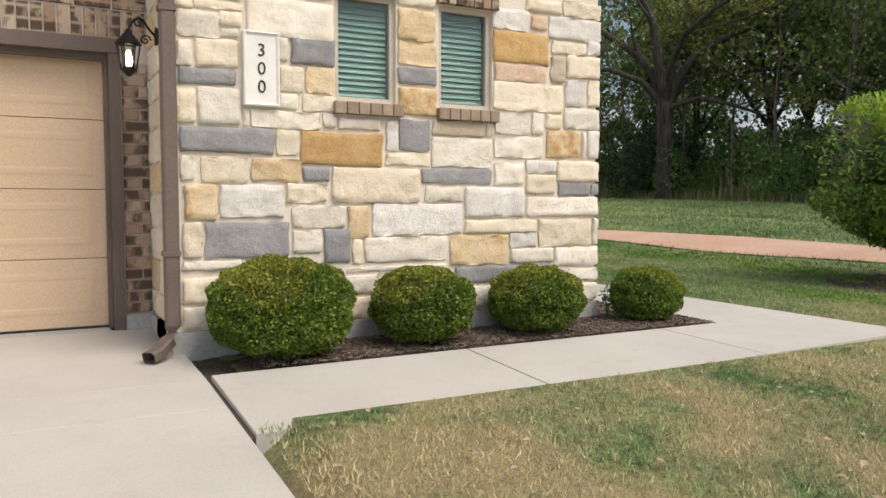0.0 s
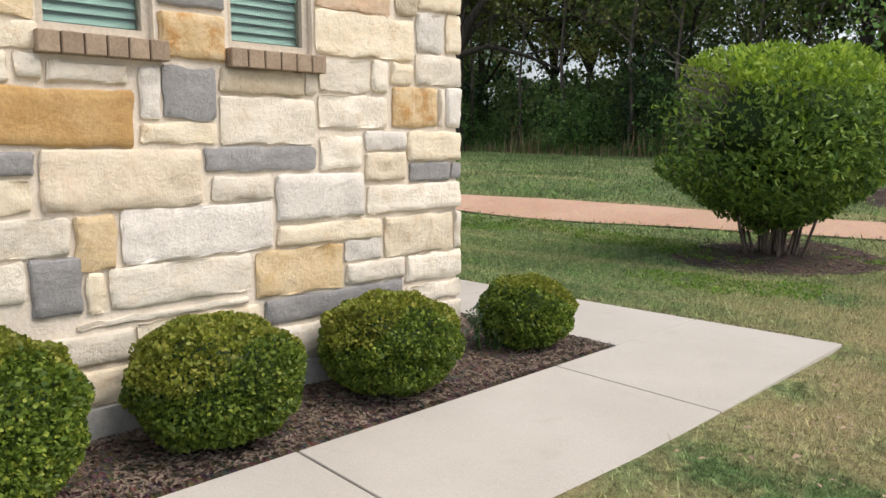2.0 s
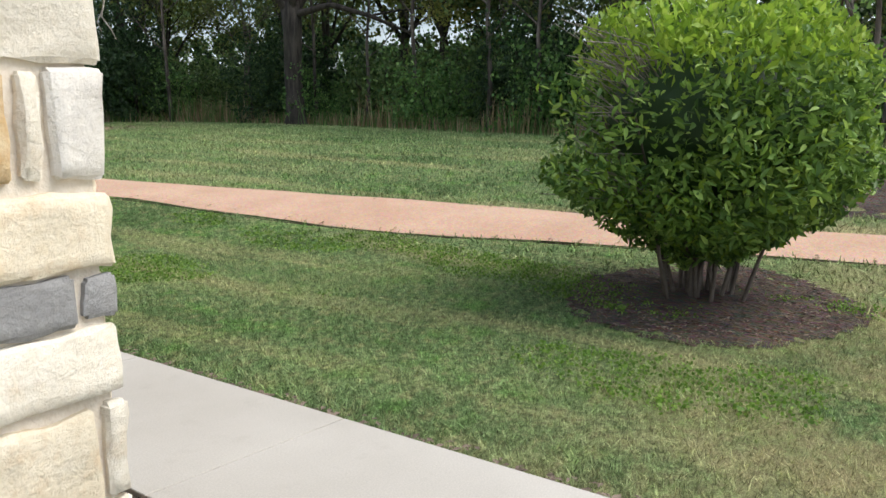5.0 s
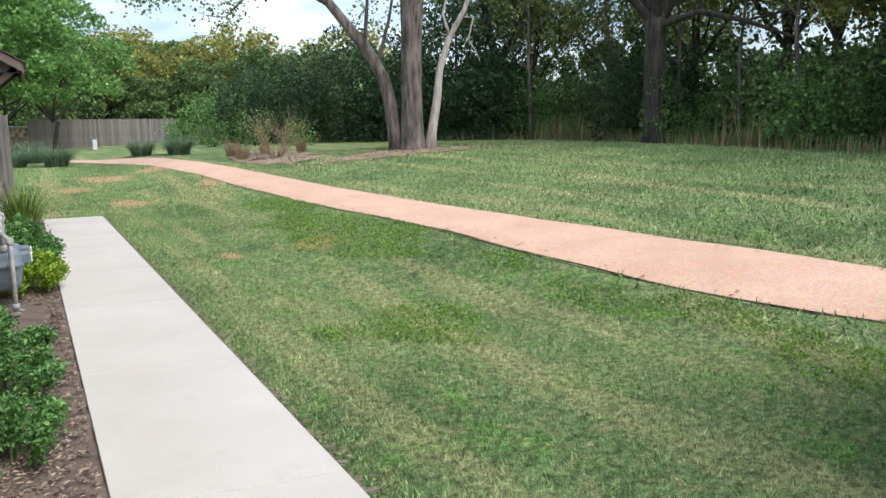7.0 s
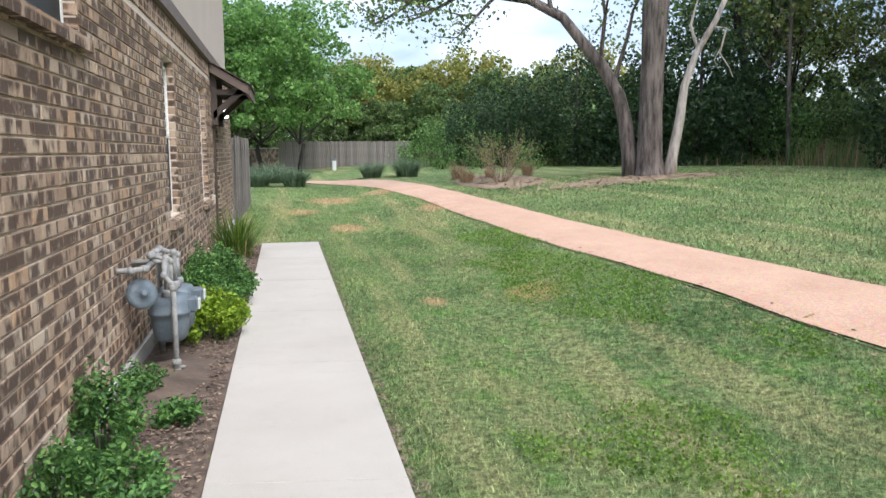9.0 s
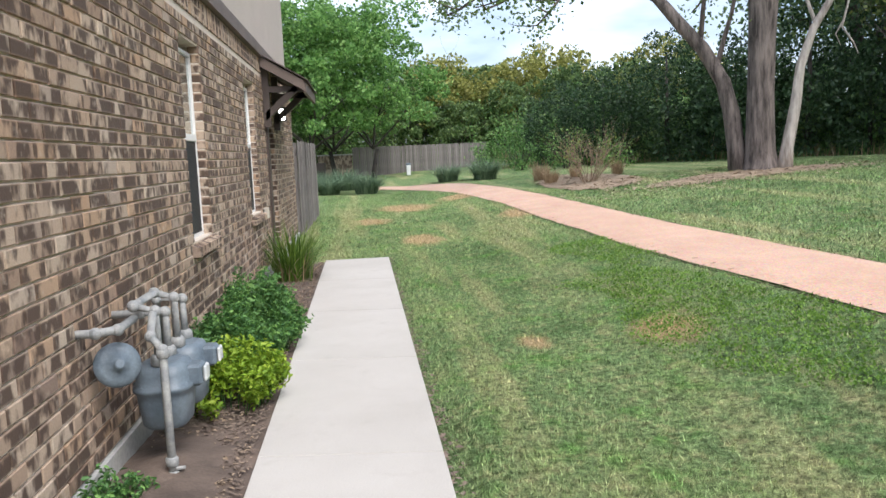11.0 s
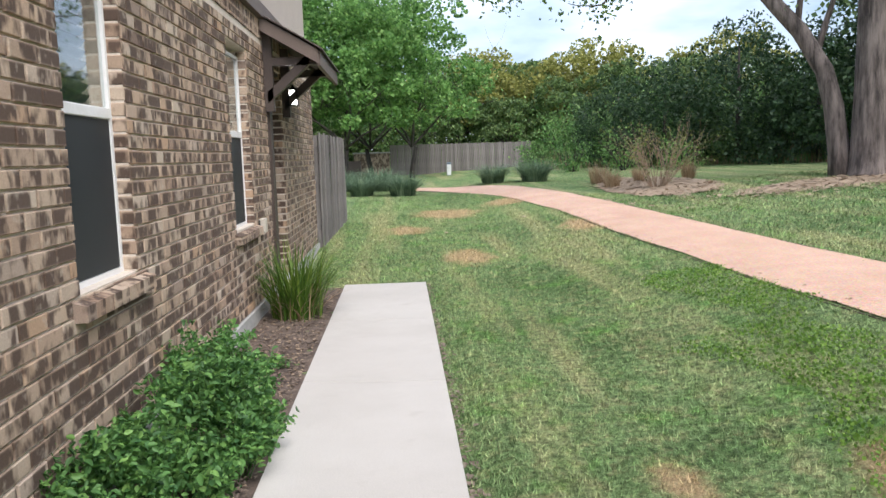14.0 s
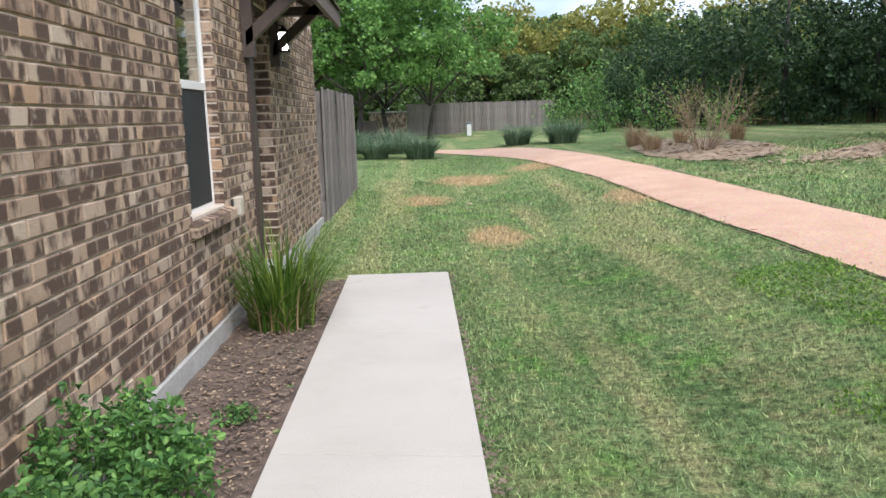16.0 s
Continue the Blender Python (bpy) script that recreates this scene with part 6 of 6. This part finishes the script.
CLEAR = [ring(*q) for q in RINGS] + [ring(BX - 0.7, BY - 1.1, 2.2, 1.0), ring(7.6, 24.6, 1.2, 3.3)]


def strew(name, n_, where, z, size, mat, seed_, label, long=3.0):
    """Loose chips and fallen leaves lying flat, past counting."""
    g = np.random.default_rng(seed_)
    pts = []
    while len(pts) < n_:
        q = where(g)
        if q is not None:
            pts.append((q[0], q[1], z(q[0], q[1]) + 0.012))
    pts = np.array(pts)
    a, k = g.uniform(0, math.tau, n_), size * g.uniform(0.4, 1.5, n_)
    d = np.stack((np.cos(a), np.sin(a), g.normal(0, 0.1, n_)), 1) * k[:, None] * 0.5
    s = np.stack((-np.sin(a), np.cos(a), g.normal(0, 0.12, n_)), 1) * k[:, None] * 0.5 / long
    up = np.array((0, 0, 0.006))
    v = np.stack((pts - d, pts - s + up, pts + d, pts + s + up * 0.5), 1).reshape(-1, 3)
    f = np.arange(4 * n_).reshape(-1, 4)
    return tagged(sheet(name, v.tolist(), f.tolist(), mat), label, "litter", kind="stuff")


strew("mulch_chips", 9000, lambda g: (g.uniform(-2.9, 0.58), g.uniform(-0.66, -0.02)), lambda x, y: -0.004, 0.03, M_CHIP, 1, "loose bark chips in the front bed")
strew("fallen_leaves", 2200, lambda g: (g.uniform(-0.03, 0.58), g.uniform(0.0, 14.2)), lambda x, y: -0.002, 0.03, M_LITTER, 12, "dry leaf scraps in the side bed", 2.2)
strew("mulch_chips", 11000, lambda g: (g.uniform(-0.03, 0.58), g.uniform(0.0, 14.2)), lambda x, y: -0.008, 0.036, M_CHIP, 2, "loose bark chips in the side bed")
strew("mulch_chips", 2400, lambda g: (lambda x, y: (x, y) if CLEAR[0](x, y) else None)(g.uniform(3.4, 6.4), g.uniform(-1.3, 1.2)), lambda x, y: land(x, y) + 0.012, 0.034, M_CHIP, 3, "loose bark chips round the shrub")
strew("fallen_leaves", 1500, lambda g: (g.normal(BX - 1.0, 2.0), g.normal(BY - 1.2, 1.0)), lambda x, y: land(x, y) + 0.02, 0.12, M_LITTER, 4, "fallen leaves under the big tree", 1.8)
strew("fallen_leaves", 900, lambda g: (lambda x, y: (x, y) if CLEAR[3](x, y) else None)(g.uniform(5.8, 9.4), g.uniform(20.5, 28.5)), lambda x, y: land(x, y) + 0.03, 0.13, M_LITTER, 5, "wood chips round the dry bushes", 1.8)
strew("path_edge_debris", 1400, lambda g: (lambda t: (lambda q: (q.x, q.y))(t[0] + t[1] * (path_half(t[0].y) * (1 if g.random() < 0.5 else -1) + g.normal(0, 0.08))))(TRACK[int(g.integers(20, len(TRACK) - 30))]), lambda x, y: land(x, y) + 0.012, 0.036, M_LITTER, 6, "dry leaves along the path edge", 2.0)
strew("fallen_leaves", 650, lambda g: (g.uniform(-3.1, 3.4), g.uniform(-4.6, -1.7)), lambda x, y: land(x, y) + 0.03, 0.036, M_LITTER, 7, "dry leaves on the front lawn", 1.7)
strew("walk_edge_debris", 900, lambda g: (EAST + abs(g.normal(0.02, 0.035)), g.uniform(-1.5, 14.4)), lambda x, y: -0.02, 0.04, M_CHIP, 8, "dark soil crumbs along the slab edge", 2.0)
eb = bmesh.new()
for side in (-1, 1):
    prev = None
    for p, s in TRACK[18:-18]:
        q = p + s * (side * (path_half(p.y) + 0.03))
        cur = [eb.verts.new((q.x, q.y, land(q.x, q.y) + h)) for h in (-0.06, 0.006)]
        if prev:
            eb.faces.new((prev[0], cur[0], cur[1], prev[1]))
        prev = cur
edging = tagged(mesh_ob("edging", eb, M_SOIL), "rusty dark steel edging of the path", "trim", kind="structure")
sm = edging.modifiers.new("thickness", "SOLIDIFY")
sm.thickness = 0.006

# ---- turf blades: stuff ----
def turf(name, x0, x1, y0, y1, per, h, w, seed_, skip):
    g = np.random.default_rng(seed_)
    n_ = int((x1 - x0) * (y1 - y0) * per)
    x, y = g.uniform(x0, x1, n_), g.uniform(y0, y1, n_)
    ok = ~skip(x, y)
    x, y = x[ok], y[ok]
    n_ = len(x)
    i, j = (x - LX0) / LSTEP, (y - LY0) / LSTEP
    i0, j0 = i.astype(int), j.astype(int)
    u, v = i - i0, j - j0
    z = LAND[j0, i0] * (1 - u) * (1 - v) + LAND[j0, i0 + 1] * u * (1 - v) + LAND[j0 + 1, i0] * (1 - u) * v + LAND[j0 + 1, i0 + 1] * u * v - 0.004
    a = g.uniform(0, math.tau, n_)
    hh, ww = h * g.uniform(0.45, 1.25, n_), w * g.uniform(0.7, 1.3, n_)
    lx, ly = g.normal(0, 0.55, n_) * hh, g.normal(0, 0.55, n_) * hh
    v = np.stack((np.stack((x - ww * np.cos(a), y - ww * np.sin(a), z), 1), np.stack((x + ww * np.cos(a), y + ww * np.sin(a), z), 1), np.stack((x + lx, y + ly, z + hh), 1)), 1).reshape(-1, 3)
    me = bpy.data.meshes.new(name)
    me.vertices.add(3 * n_)
    me.vertices.foreach_set("co", v.ravel())
    me.loops.add(3 * n_)
    me.loops.foreach_set("vertex_index", np.arange(3 * n_))
    me.polygons.add(n_)
    me.polygons.foreach_set("loop_start", np.arange(0, 3 * n_, 3))
    me.update(calc_edges=True)
    me.materials.append(M_BLADE)
    return tagged(new(name, me), "short mown grass blades, partly straw-coloured", "grass", kind="stuff")


LX0, LY0, LSTEP = -10.0, -8.0, 0.25
LAND = np.array([[land(LX0 + i * LSTEP, LY0 + j * LSTEP) for i in range(140)] for j in range(160)])


def paved(x, y):
    out = (x < EAST + 0.02) & (y > SOUTH - 0.02) & (y < 14.45) | (x < WEST - 0.0)
    for k in range(0, len(x), 20000):
        s = slice(k, k + 20000)
        d = (x[s, None] - TRACK_XY[None, :, 0]) ** 2 + (y[s, None] - TRACK_XY[None, :, 1]) ** 2
        out[s] |= d.min(1) < (0.5 + 0.26 * np.clip((y[s] + 1.0) / 8.0, 0, 1) ** 2 * (3 - 2 * np.clip((y[s] + 1.0) / 8.0, 0, 1))) ** 2
    for cx, cy, a, b in [*RINGS, (BX - 0.7, BY - 1.1, 2.2, 1.0), (7.6, 24.6, 1.2, 3.3)]:
        out |= ((x - cx) / a) ** 2 + ((y - cy) / b) ** 2 < 0.94
    return out


turf("turf_blades", -3.2, 4.4, -5.2, -1.6, 4200, 0.034, 0.0024, 1, paved)
turf("turf_blades", 1.55, 4.9, -1.6, 6.0, 4200, 0.036, 0.0024, 2, paved)
turf("turf_blades", 1.55, 4.9, 6.0, 14.5, 2800, 0.036, 0.003, 3, paved)
turf("turf_blades", 0.0, 5.0, 14.5, 28.0, 900, 0.045, 0.006, 4, paved)
turf("turf_blades", 4.9, 17.0, -6.0, 24.0, 420, 0.06, 0.008, 5, paved)
turf("turf_blades", 4.4, 9.0, -5.2, -1.6, 700, 0.05, 0.006, 6, paved)

# clover and broad-leaved weeds in the turf, past counting
M_CLOVER = leaf_material("clover_leaf", (0.10, 0.2, 0.03), (0.2, 0.34, 0.06), (0.3, 0.44, 0.09), 0.5)
g = np.random.default_rng(91)
cp = []
while len(cp) < 2400:
    x, y = g.uniform(2.2, 5.2), g.uniform(-1.0, 13.0)
    if off_path(x, y) > path_half(y) + 0.05 and noise.noise((x * 0.9, y * 0.55, 7.0)) > 0.16 - 0.16 * (x - 3.4):
        k = 9
        q = np.array((x, y, land(x, y) + 0.024)) + g.normal(0, 1, (k, 3)) * np.array((0.05, 0.05, 0.006))
        cp.append(q)
tagged(leaf_sheet("clover", np.concatenate(cp), 0.021, M_CLOVER, None, 1.3, 0.0, 92, np.tile((0.3, 0.2, 0.25), (2400 * 9, 1))), "patches of bright green clover in the turf", "clover", kind="stuff")

# ---- wall things at the front ----
plaque = thing("house_number_plaque", "white stone house number plaque with black numerals", "house number", -2.735, -0.02, 1.745)
b_ = bmesh.new()
o = [(-0.112, -0.228), (0.112, -0.228), (0.112, 0.228), (-0.112, 0.228)]
lv = [[b_.verts.new((x * k, y, z * kz)) for x, z in o] for k, kz, y in ((1, 1, 0.02), (1, 1, -0.03), (0.93, 0.965, -0.034), (0.8, 0.9, -0.02))]
for a, b in zip(lv, lv[1:]):
    for k in range(4):
        b_.faces.new((a[k], a[(k + 1) % 4], b[(k + 1) % 4], b[k]))
b_.faces.new(lv[-1])
b_.faces.new(lv[0][::-1])
part("slab", b_, M_PLAQUE, plaque)
for ch, z in (("3", 0.112), ("0", 0.0), ("0", -0.112)):
    cu = bpy.data.curves.new("digit", "FONT")
    cu.body, cu.size, cu.align_x, cu.align_y, cu.extrude, cu.offset = ch, 0.11, "CENTER", "CENTER", 0.002, 0.0
    tmp = new("digit_curve", cu)
    me = bpy.data.meshes.new_from_object(tmp.evaluated_get(bpy.context.evaluated_depsgraph_get()))
    bpy.data.objects.remove(tmp)
    dg = new("digit", me)
    me.materials.append(M_INK)
    dg.parent = plaque
    dg.matrix_basis = pose(0, -0.023, z, 90, 0, 0)
    tagged(dg, "black painted numeral")

spout = thing("downspout", "brown painted metal downspout with kicked-out foot", "downspout", -3.295, -0.06, -0.02)
b_ = bmesh.new()
prof = [(0.0, 0.0, 3.1), (0.0, 0.0, 0.32), (0.0, -0.01, 0.2), (-0.035, -0.05, 0.12), (-0.1, -0.11, 0.07), (-0.16, -0.16, 0.05)]
prev = None
for i, (x, y, z) in enumerate(prof):
    d = (Vector(prof[min(i + 1, 5)]) - Vector(prof[max(i - 1, 0)])).normalized()
    a = Vector((1, 0, 0)) if abs(d.z) > 0.9 else Vector((d.y, -d.x, 0)).normalized()
    c = d.cross(a).normalized()
    cur = [b_.verts.new(Vector((x, y, z)) + a * u * 0.044 + c * w_ * 0.034) for u, w_ in ((-1, -0.7), (-0.7, -1), (0.7, -1), (1, -0.7), (1, 0.7), (0.7, 1), (-0.7, 1), (-1, 0.7))]
    if prev:
        for k in range(8):
            b_.faces.new((prev[k], prev[(k + 1) % 8], cur[(k + 1) % 8], cur[k]))
    prev = cur
bmesh.ops.recalc_face_normals(b_, faces=b_.faces)
part("pipe", b_, M_TRIM, spout)
for z in (0.62, 2.05):
    part("strap", bm_box(-0.05, 0.05, -0.04, 0.05, z, z + 0.03), M_TRIM, spout)

lant = thing("wall_lantern", "black iron scroll-arm wall lantern, lit", "wall lamp", -3.3, 0.36, 1.86)
part("back_plate", bm_lathe([(0.001, -0.02), (0.05, -0.02), (0.06, 0.0), (0.001, 0.004)], 12), M_IRON, lant).matrix_basis = pose(0.0, 0, 0.1, 0, -90, 0)
b_ = bm_tube([(0, 0, 0.1)] + [(-0.03 - 0.13 * t, 0, 0.12 + 0.09 * math.sin(t * 3.1)) for t in (0.1, 0.3, 0.5, 0.7, 0.9, 1.0)], 0.007, 6)
for cx, cz, r0 in ((-0.06, 0.07, 0.035), (-0.1, 0.17, 0.03)):
    bm_tube([(cx + r0 * (1 - k / 14) * math.cos(k * 0.75), 0, cz + r0 * (1 - k / 14) * math.sin(k * 0.75)) for k in range(12)], 0.005, 5, b_)
part("scroll_arm", b_, M_IRON, lant)
part("roof", bm_lathe([(0.012, 0.13), (0.02, 0.11), (0.03, 0.1), (0.078, 0.045), (0.082, 0.035), (0.05, 0.03)], 6, at=(-0.16, 0, 0)), M_IRON, lant)
b_ = bmesh.new()
for k in range(6):
    a = k * math.tau / 6
    bm_tube([(-0.16 + 0.068 * math.cos(a), 0.068 * math.sin(a), 0.035), (-0.16 + 0.045 * math.cos(a), 0.045 * math.sin(a), -0.12)], 0.006, 4, b_)
part("cage", b_, M_IRON, lant)
part("base", bm_lathe([(0.01, -0.16), (0.03, -0.14), (0.052, -0.12), (0.05, -0.112)], 6, at=(-0.16, 0, 0)), M_IRON, lant)
part("bulb", bm_lathe([(0.004, -0.1), (0.018, -0.09), (0.024, -0.06), (0.016, -0.02), (0.008, 0.0)], 10, at=(-0.16, 0, 0)), M_BULB, lant, "glowing bulb")

lan2 = thing("porch_lantern", "small black box lantern beside the door, lit", "wall lamp", -0.06, 14.85, 2.24)
part("bracket", bm_tube([(0, 0, 0.1), (0.06, 0, 0.16), (0.11, 0, 0.13)], 0.01, 6), M_IRON, lan2)
b_ = bm_lathe([(0.01, 0.14), (0.02, 0.12), (0.075, 0.09), (0.07, 0.08)], 4, at=(0.11, 0, 0))
for sx in (-1, 1):
    for sy in (-1, 1):
        bm_box(0.11 + sx * 0.05 - 0.006, 0.11 + sx * 0.05 + 0.006, sy * 0.05 - 0.006, sy * 0.05 + 0.006, -0.09, 0.085, b_)
bm_box(0.05, 0.17, -0.06, 0.06, -0.105, -0.09, b_)
part("cage", b_, M_IRON, lan2)
part("lamp_glass", bm_box(0.068, 0.152, -0.042, 0.042, -0.085, 0.075), M_BULB, lan2, "glowing frosted glass")

fau = thing("hose_bib_cover", "grey plastic outlet cover on the brick wall", "outlet cover", -0.08, 12.95, 0.86)
part("box", bm_box(0.0, 0.06, -0.05, 0.06, -0.07, 0.07, bevel=0.008), M_BEIGE, fau)
part("plate", bm_box(0.0, 0.012, -0.1, -0.055, -0.08, 0.06, bevel=0.003), M_INK, fau, "black conduit plate")
tag_ = thing("foundation_vent_cap", "small grey cap on the brick wall near the ground", "vent cap", -0.08, 7.6, 0.24)
part("cap", bm_box(0.0, 0.02, -0.035, 0.035, -0.05, 0.05, bevel=0.008), M_FOUND, tag_)

# ---- gas meters ----
M_METER = rough_paint("grey_meter_paint", (0.1, 0.13, 0.16), (0.165, 0.2, 0.225), 9, 0.45, 60, 0.15)
M_PIPE = rough_paint("weathered_pipe_paint", (0.21, 0.22, 0.22), (0.36, 0.355, 0.335), 22, 0.6, 80, 0.3)
M_DIAL = rough_paint("white_index_cover", (0.55, 0.56, 0.55), (0.66, 0.66, 0.64), 12, 0.4, 60, 0.05)
gas = thing("gas_meter_set", "two grey gas meters on pipes by the brick wall", "gas meter", -0.06, 6.62, -0.08)


def meter_body(y):
    b = bmesh.new()
    rings = []
    for z, k in ((0.30, 0.55), (0.31, 0.72), (0.34, 0.86), (0.5, 0.97), (0.56, 1.0), (0.575, 1.1), (0.6, 1.1), (0.612, 1.0), (0.68, 0.98), (0.735, 0.86), (0.755, 0.6)):
        z = 0.3 + (z - 0.3) * 0.74
        rings.append([b.verts.new((0.24 + 0.135 * k * math.copysign(abs(math.cos(a)) ** 0.7, math.cos(a)), y + 0.155 * k * math.copysign(abs(math.sin(a)) ** 0.7, math.sin(a)), z)) for a in [i * math.tau / 24 for i in range(24)]])
    for r0, r1 in zip(rings, rings[1:]):
        for k in range(24):
            b.faces.new((r0[k], r0[(k + 1) % 24], r1[(k + 1) % 24], r1[k])).smooth = True
    b.faces.new(rings[0][::-1])
    b.faces.new(rings[-1])
    m = part("meter", b, M_METER, gas)
    ib = bm_box(0.35, 0.43, y - 0.06, y + 0.06, 0.5, 0.61, bevel=0.015)
    ix = part("index_box", ib, M_METER, m)
    part("index_cover", bm_box(0.432, 0.45, y - 0.045, y + 0.045, 0.515, 0.6, bevel=0.01), M_DIAL, m, "clouded white index cover")
    for dy in (-0.09, 0.09):
        part("swivel_nut", bm_lathe([(0.03, 0.625), (0.042, 0.635), (0.042, 0.67), (0.032, 0.685)], 8, at=(0.24, y + dy, 0)), M_PIPE, m)
    for k in range(8):
        a = k * math.tau / 8 + 0.2
        part("bolt", bm_lathe([(0.011, 0.5), (0.011, 0.532), (0.006, 0.536)], 6, at=(0.24 + 0.143 * math.cos(a), y + 0.163 * math.sin(a), 0)), M_METER, m)


meter_body(0.0)
meter_body(0.38)


def pipe(pts, r=0.02):
    """A pipe with thicker fittings at its corners."""
    o = part("pipe", bm_tube(pts, r, 10), M_PIPE, gas)
    for p in pts[1:-1]:
        bb = bmesh.new()
        bmesh.ops.create_uvsphere(bb, u_segments=12, v_segments=8, radius=r * 1.42)
        bmesh.ops.translate(bb, verts=bb.verts, vec=p)
        part("elbow", bb, M_PIPE, o)
    return o


pipe([(0.24, -0.09, 0.66), (0.24, -0.09, 0.9), (0.14, -0.09, 0.93), (0.14, 0.29, 0.93), (0.24, 0.29, 0.9), (0.24, 0.29, 0.66)], 0.021)
pipe([(0.24, 0.09, 0.66), (0.24, 0.09, 0.86), (0.12, 0.09, 0.86), (-0.08, 0.09, 0.86)], 0.021)
pipe([(0.24, 0.47, 0.66), (0.24, 0.47, 0.86), (0.1, 0.47, 0.86), (0.1, 0.47, 0.1)], 0.021)
pipe([(0.3, -0.24, 0.0), (0.3, -0.24, 0.74), (0.24, -0.2, 0.8), (0.24, -0.13, 0.9)], 0.02)
pipe([(0.14, -0.09, 0.87), (0.14, -0.34, 0.87), (0.06, -0.4, 0.87), (-0.08, -0.4, 0.87)], 0.02)
for z in (0.02, 0.1, 0.17, 0.7):
    part("coupling", bm_lathe([(0.024, 0), (0.031, 0.006), (0.031, 0.04), (0.024, 0.046)], 8, at=(0.3, -0.24, z)), M_PIPE, gas)
part("shutoff_lever", bm_box(0.285, 0.36, -0.25, -0.23, 0.15, 0.165, bevel=0.003), M_PIPE, gas)
reg = part("regulator", bm_lathe([(0.03, -0.09), (0.05, -0.07), (0.06, -0.03), (0.125, -0.02), (0.13, 0.0), (0.125, 0.02), (0.09, 0.035), (0.035, 0.045), (0.03, 0.08), (0.02, 0.085)], 24), M_METER, gas, "round grey pressure regulator")
reg.matrix_basis = pose(0.1, -0.27, 0.69, 0, 74, -62) @ Matrix.Scale(0.82, 4)

# ---- fences ----
M_PICKET = rough_paint("weathered_cedar", (0.10, 0.088, 0.082), (0.25, 0.225, 0.21), 2.2, 0.9, 60, 0.5, vary=0.28, stretch=(9, 9, 0.8))
plank = bm_box(-0.068, 0.068, -0.009, 0.009, 0.0, 1.83, bevel=0.003)
pm = bpy.data.meshes.new("picket")
plank.to_mesh(pm)
plank.free()
pm.materials.append(M_PICKET)


def fence(x0, y0, x1, y1, label, seed_, h=1.0):
    f = thing("fence", label, "fence", x0, y0, land(x0, y0) - 0.02, math.degrees(math.atan2(y1 - y0, x1 - x0)), group="weathered wooden fences")
    ln, q = math.hypot(x1 - x0, y1 - y0), random.Random(seed_)
    for k in range(int(ln / 0.14)):
        o = new("picket", pm)
        o.parent = f
        o.matrix_basis = pose(0.07 + k * 0.14, q.uniform(-0.006, 0.006), q.uniform(-0.015, 0.02), q.uniform(-0.6, 0.6), q.uniform(-0.8, 0.8), 0) @ Matrix.Diagonal((1, 1, h, 1))
    for z in (0.3, 0.95, 1.55):
        part("rail", bm_box(0, ln, 0.012, 0.05, z * h, z * h + 0.085), M_PICKET, f)
    for k in range(int(ln / 2.4) + 1):
        part("post", bm_box(min(k * 2.4, ln - 0.09), min(k * 2.4, ln - 0.09) + 0.09, 0.012, 0.1, 0.0, 1.8 * h), M_PICKET, f)
    return f


fence(-0.02, 18.05, 0.1, 22.2, "tall weathered grey picket fence at the end of the house", 1, 1.03)
fence(0.7, 52.0, 9.3, 52.0, "long weathered grey picket fence, paler at the foot", 2)
pil = thing("brick_pillar", "reddish brown brick pillar and low wall beside the fence", "pillar", -0.6, 52.1, land(0, 52))
part("shaft", bm_box(-0.9, 1.25, -0.25, 0.25, 0, 1.35, bevel=0.02), M_BRICK, pil)
part("cap", bm_box(-0.95, 1.3, -0.3, 0.3, 1.35, 1.43, bevel=0.015), M_FOUND, pil)
ped = thing("utility_pedestal", "small pale green utility pedestal on the grass", "pedestal", 3.75, 44.5, land(3.75, 44.5))
part("body", bm_box(-0.11, 0.11, -0.11, 0.11, 0, 0.55, bevel=0.02), M_DIAL, ped)
part("cap", bm_box(-0.125, 0.125, -0.125, 0.125, 0.55, 0.66, bevel=0.03), M_METER, ped)
tb = thing("transformer_box", "dark green metal utility box on a pad", "utility box", -1.2, 45.2, land(-1.2, 45.2))
part("body", bm_box(-0.45, 0.45, -0.4, 0.4, 0.08, 0.95, bevel=0.02), M_DARKTRIM, tb)
part("pad", bm_box(-0.6, 0.6, -0.55, 0.55, 0, 0.08), M_FOUND, tb)
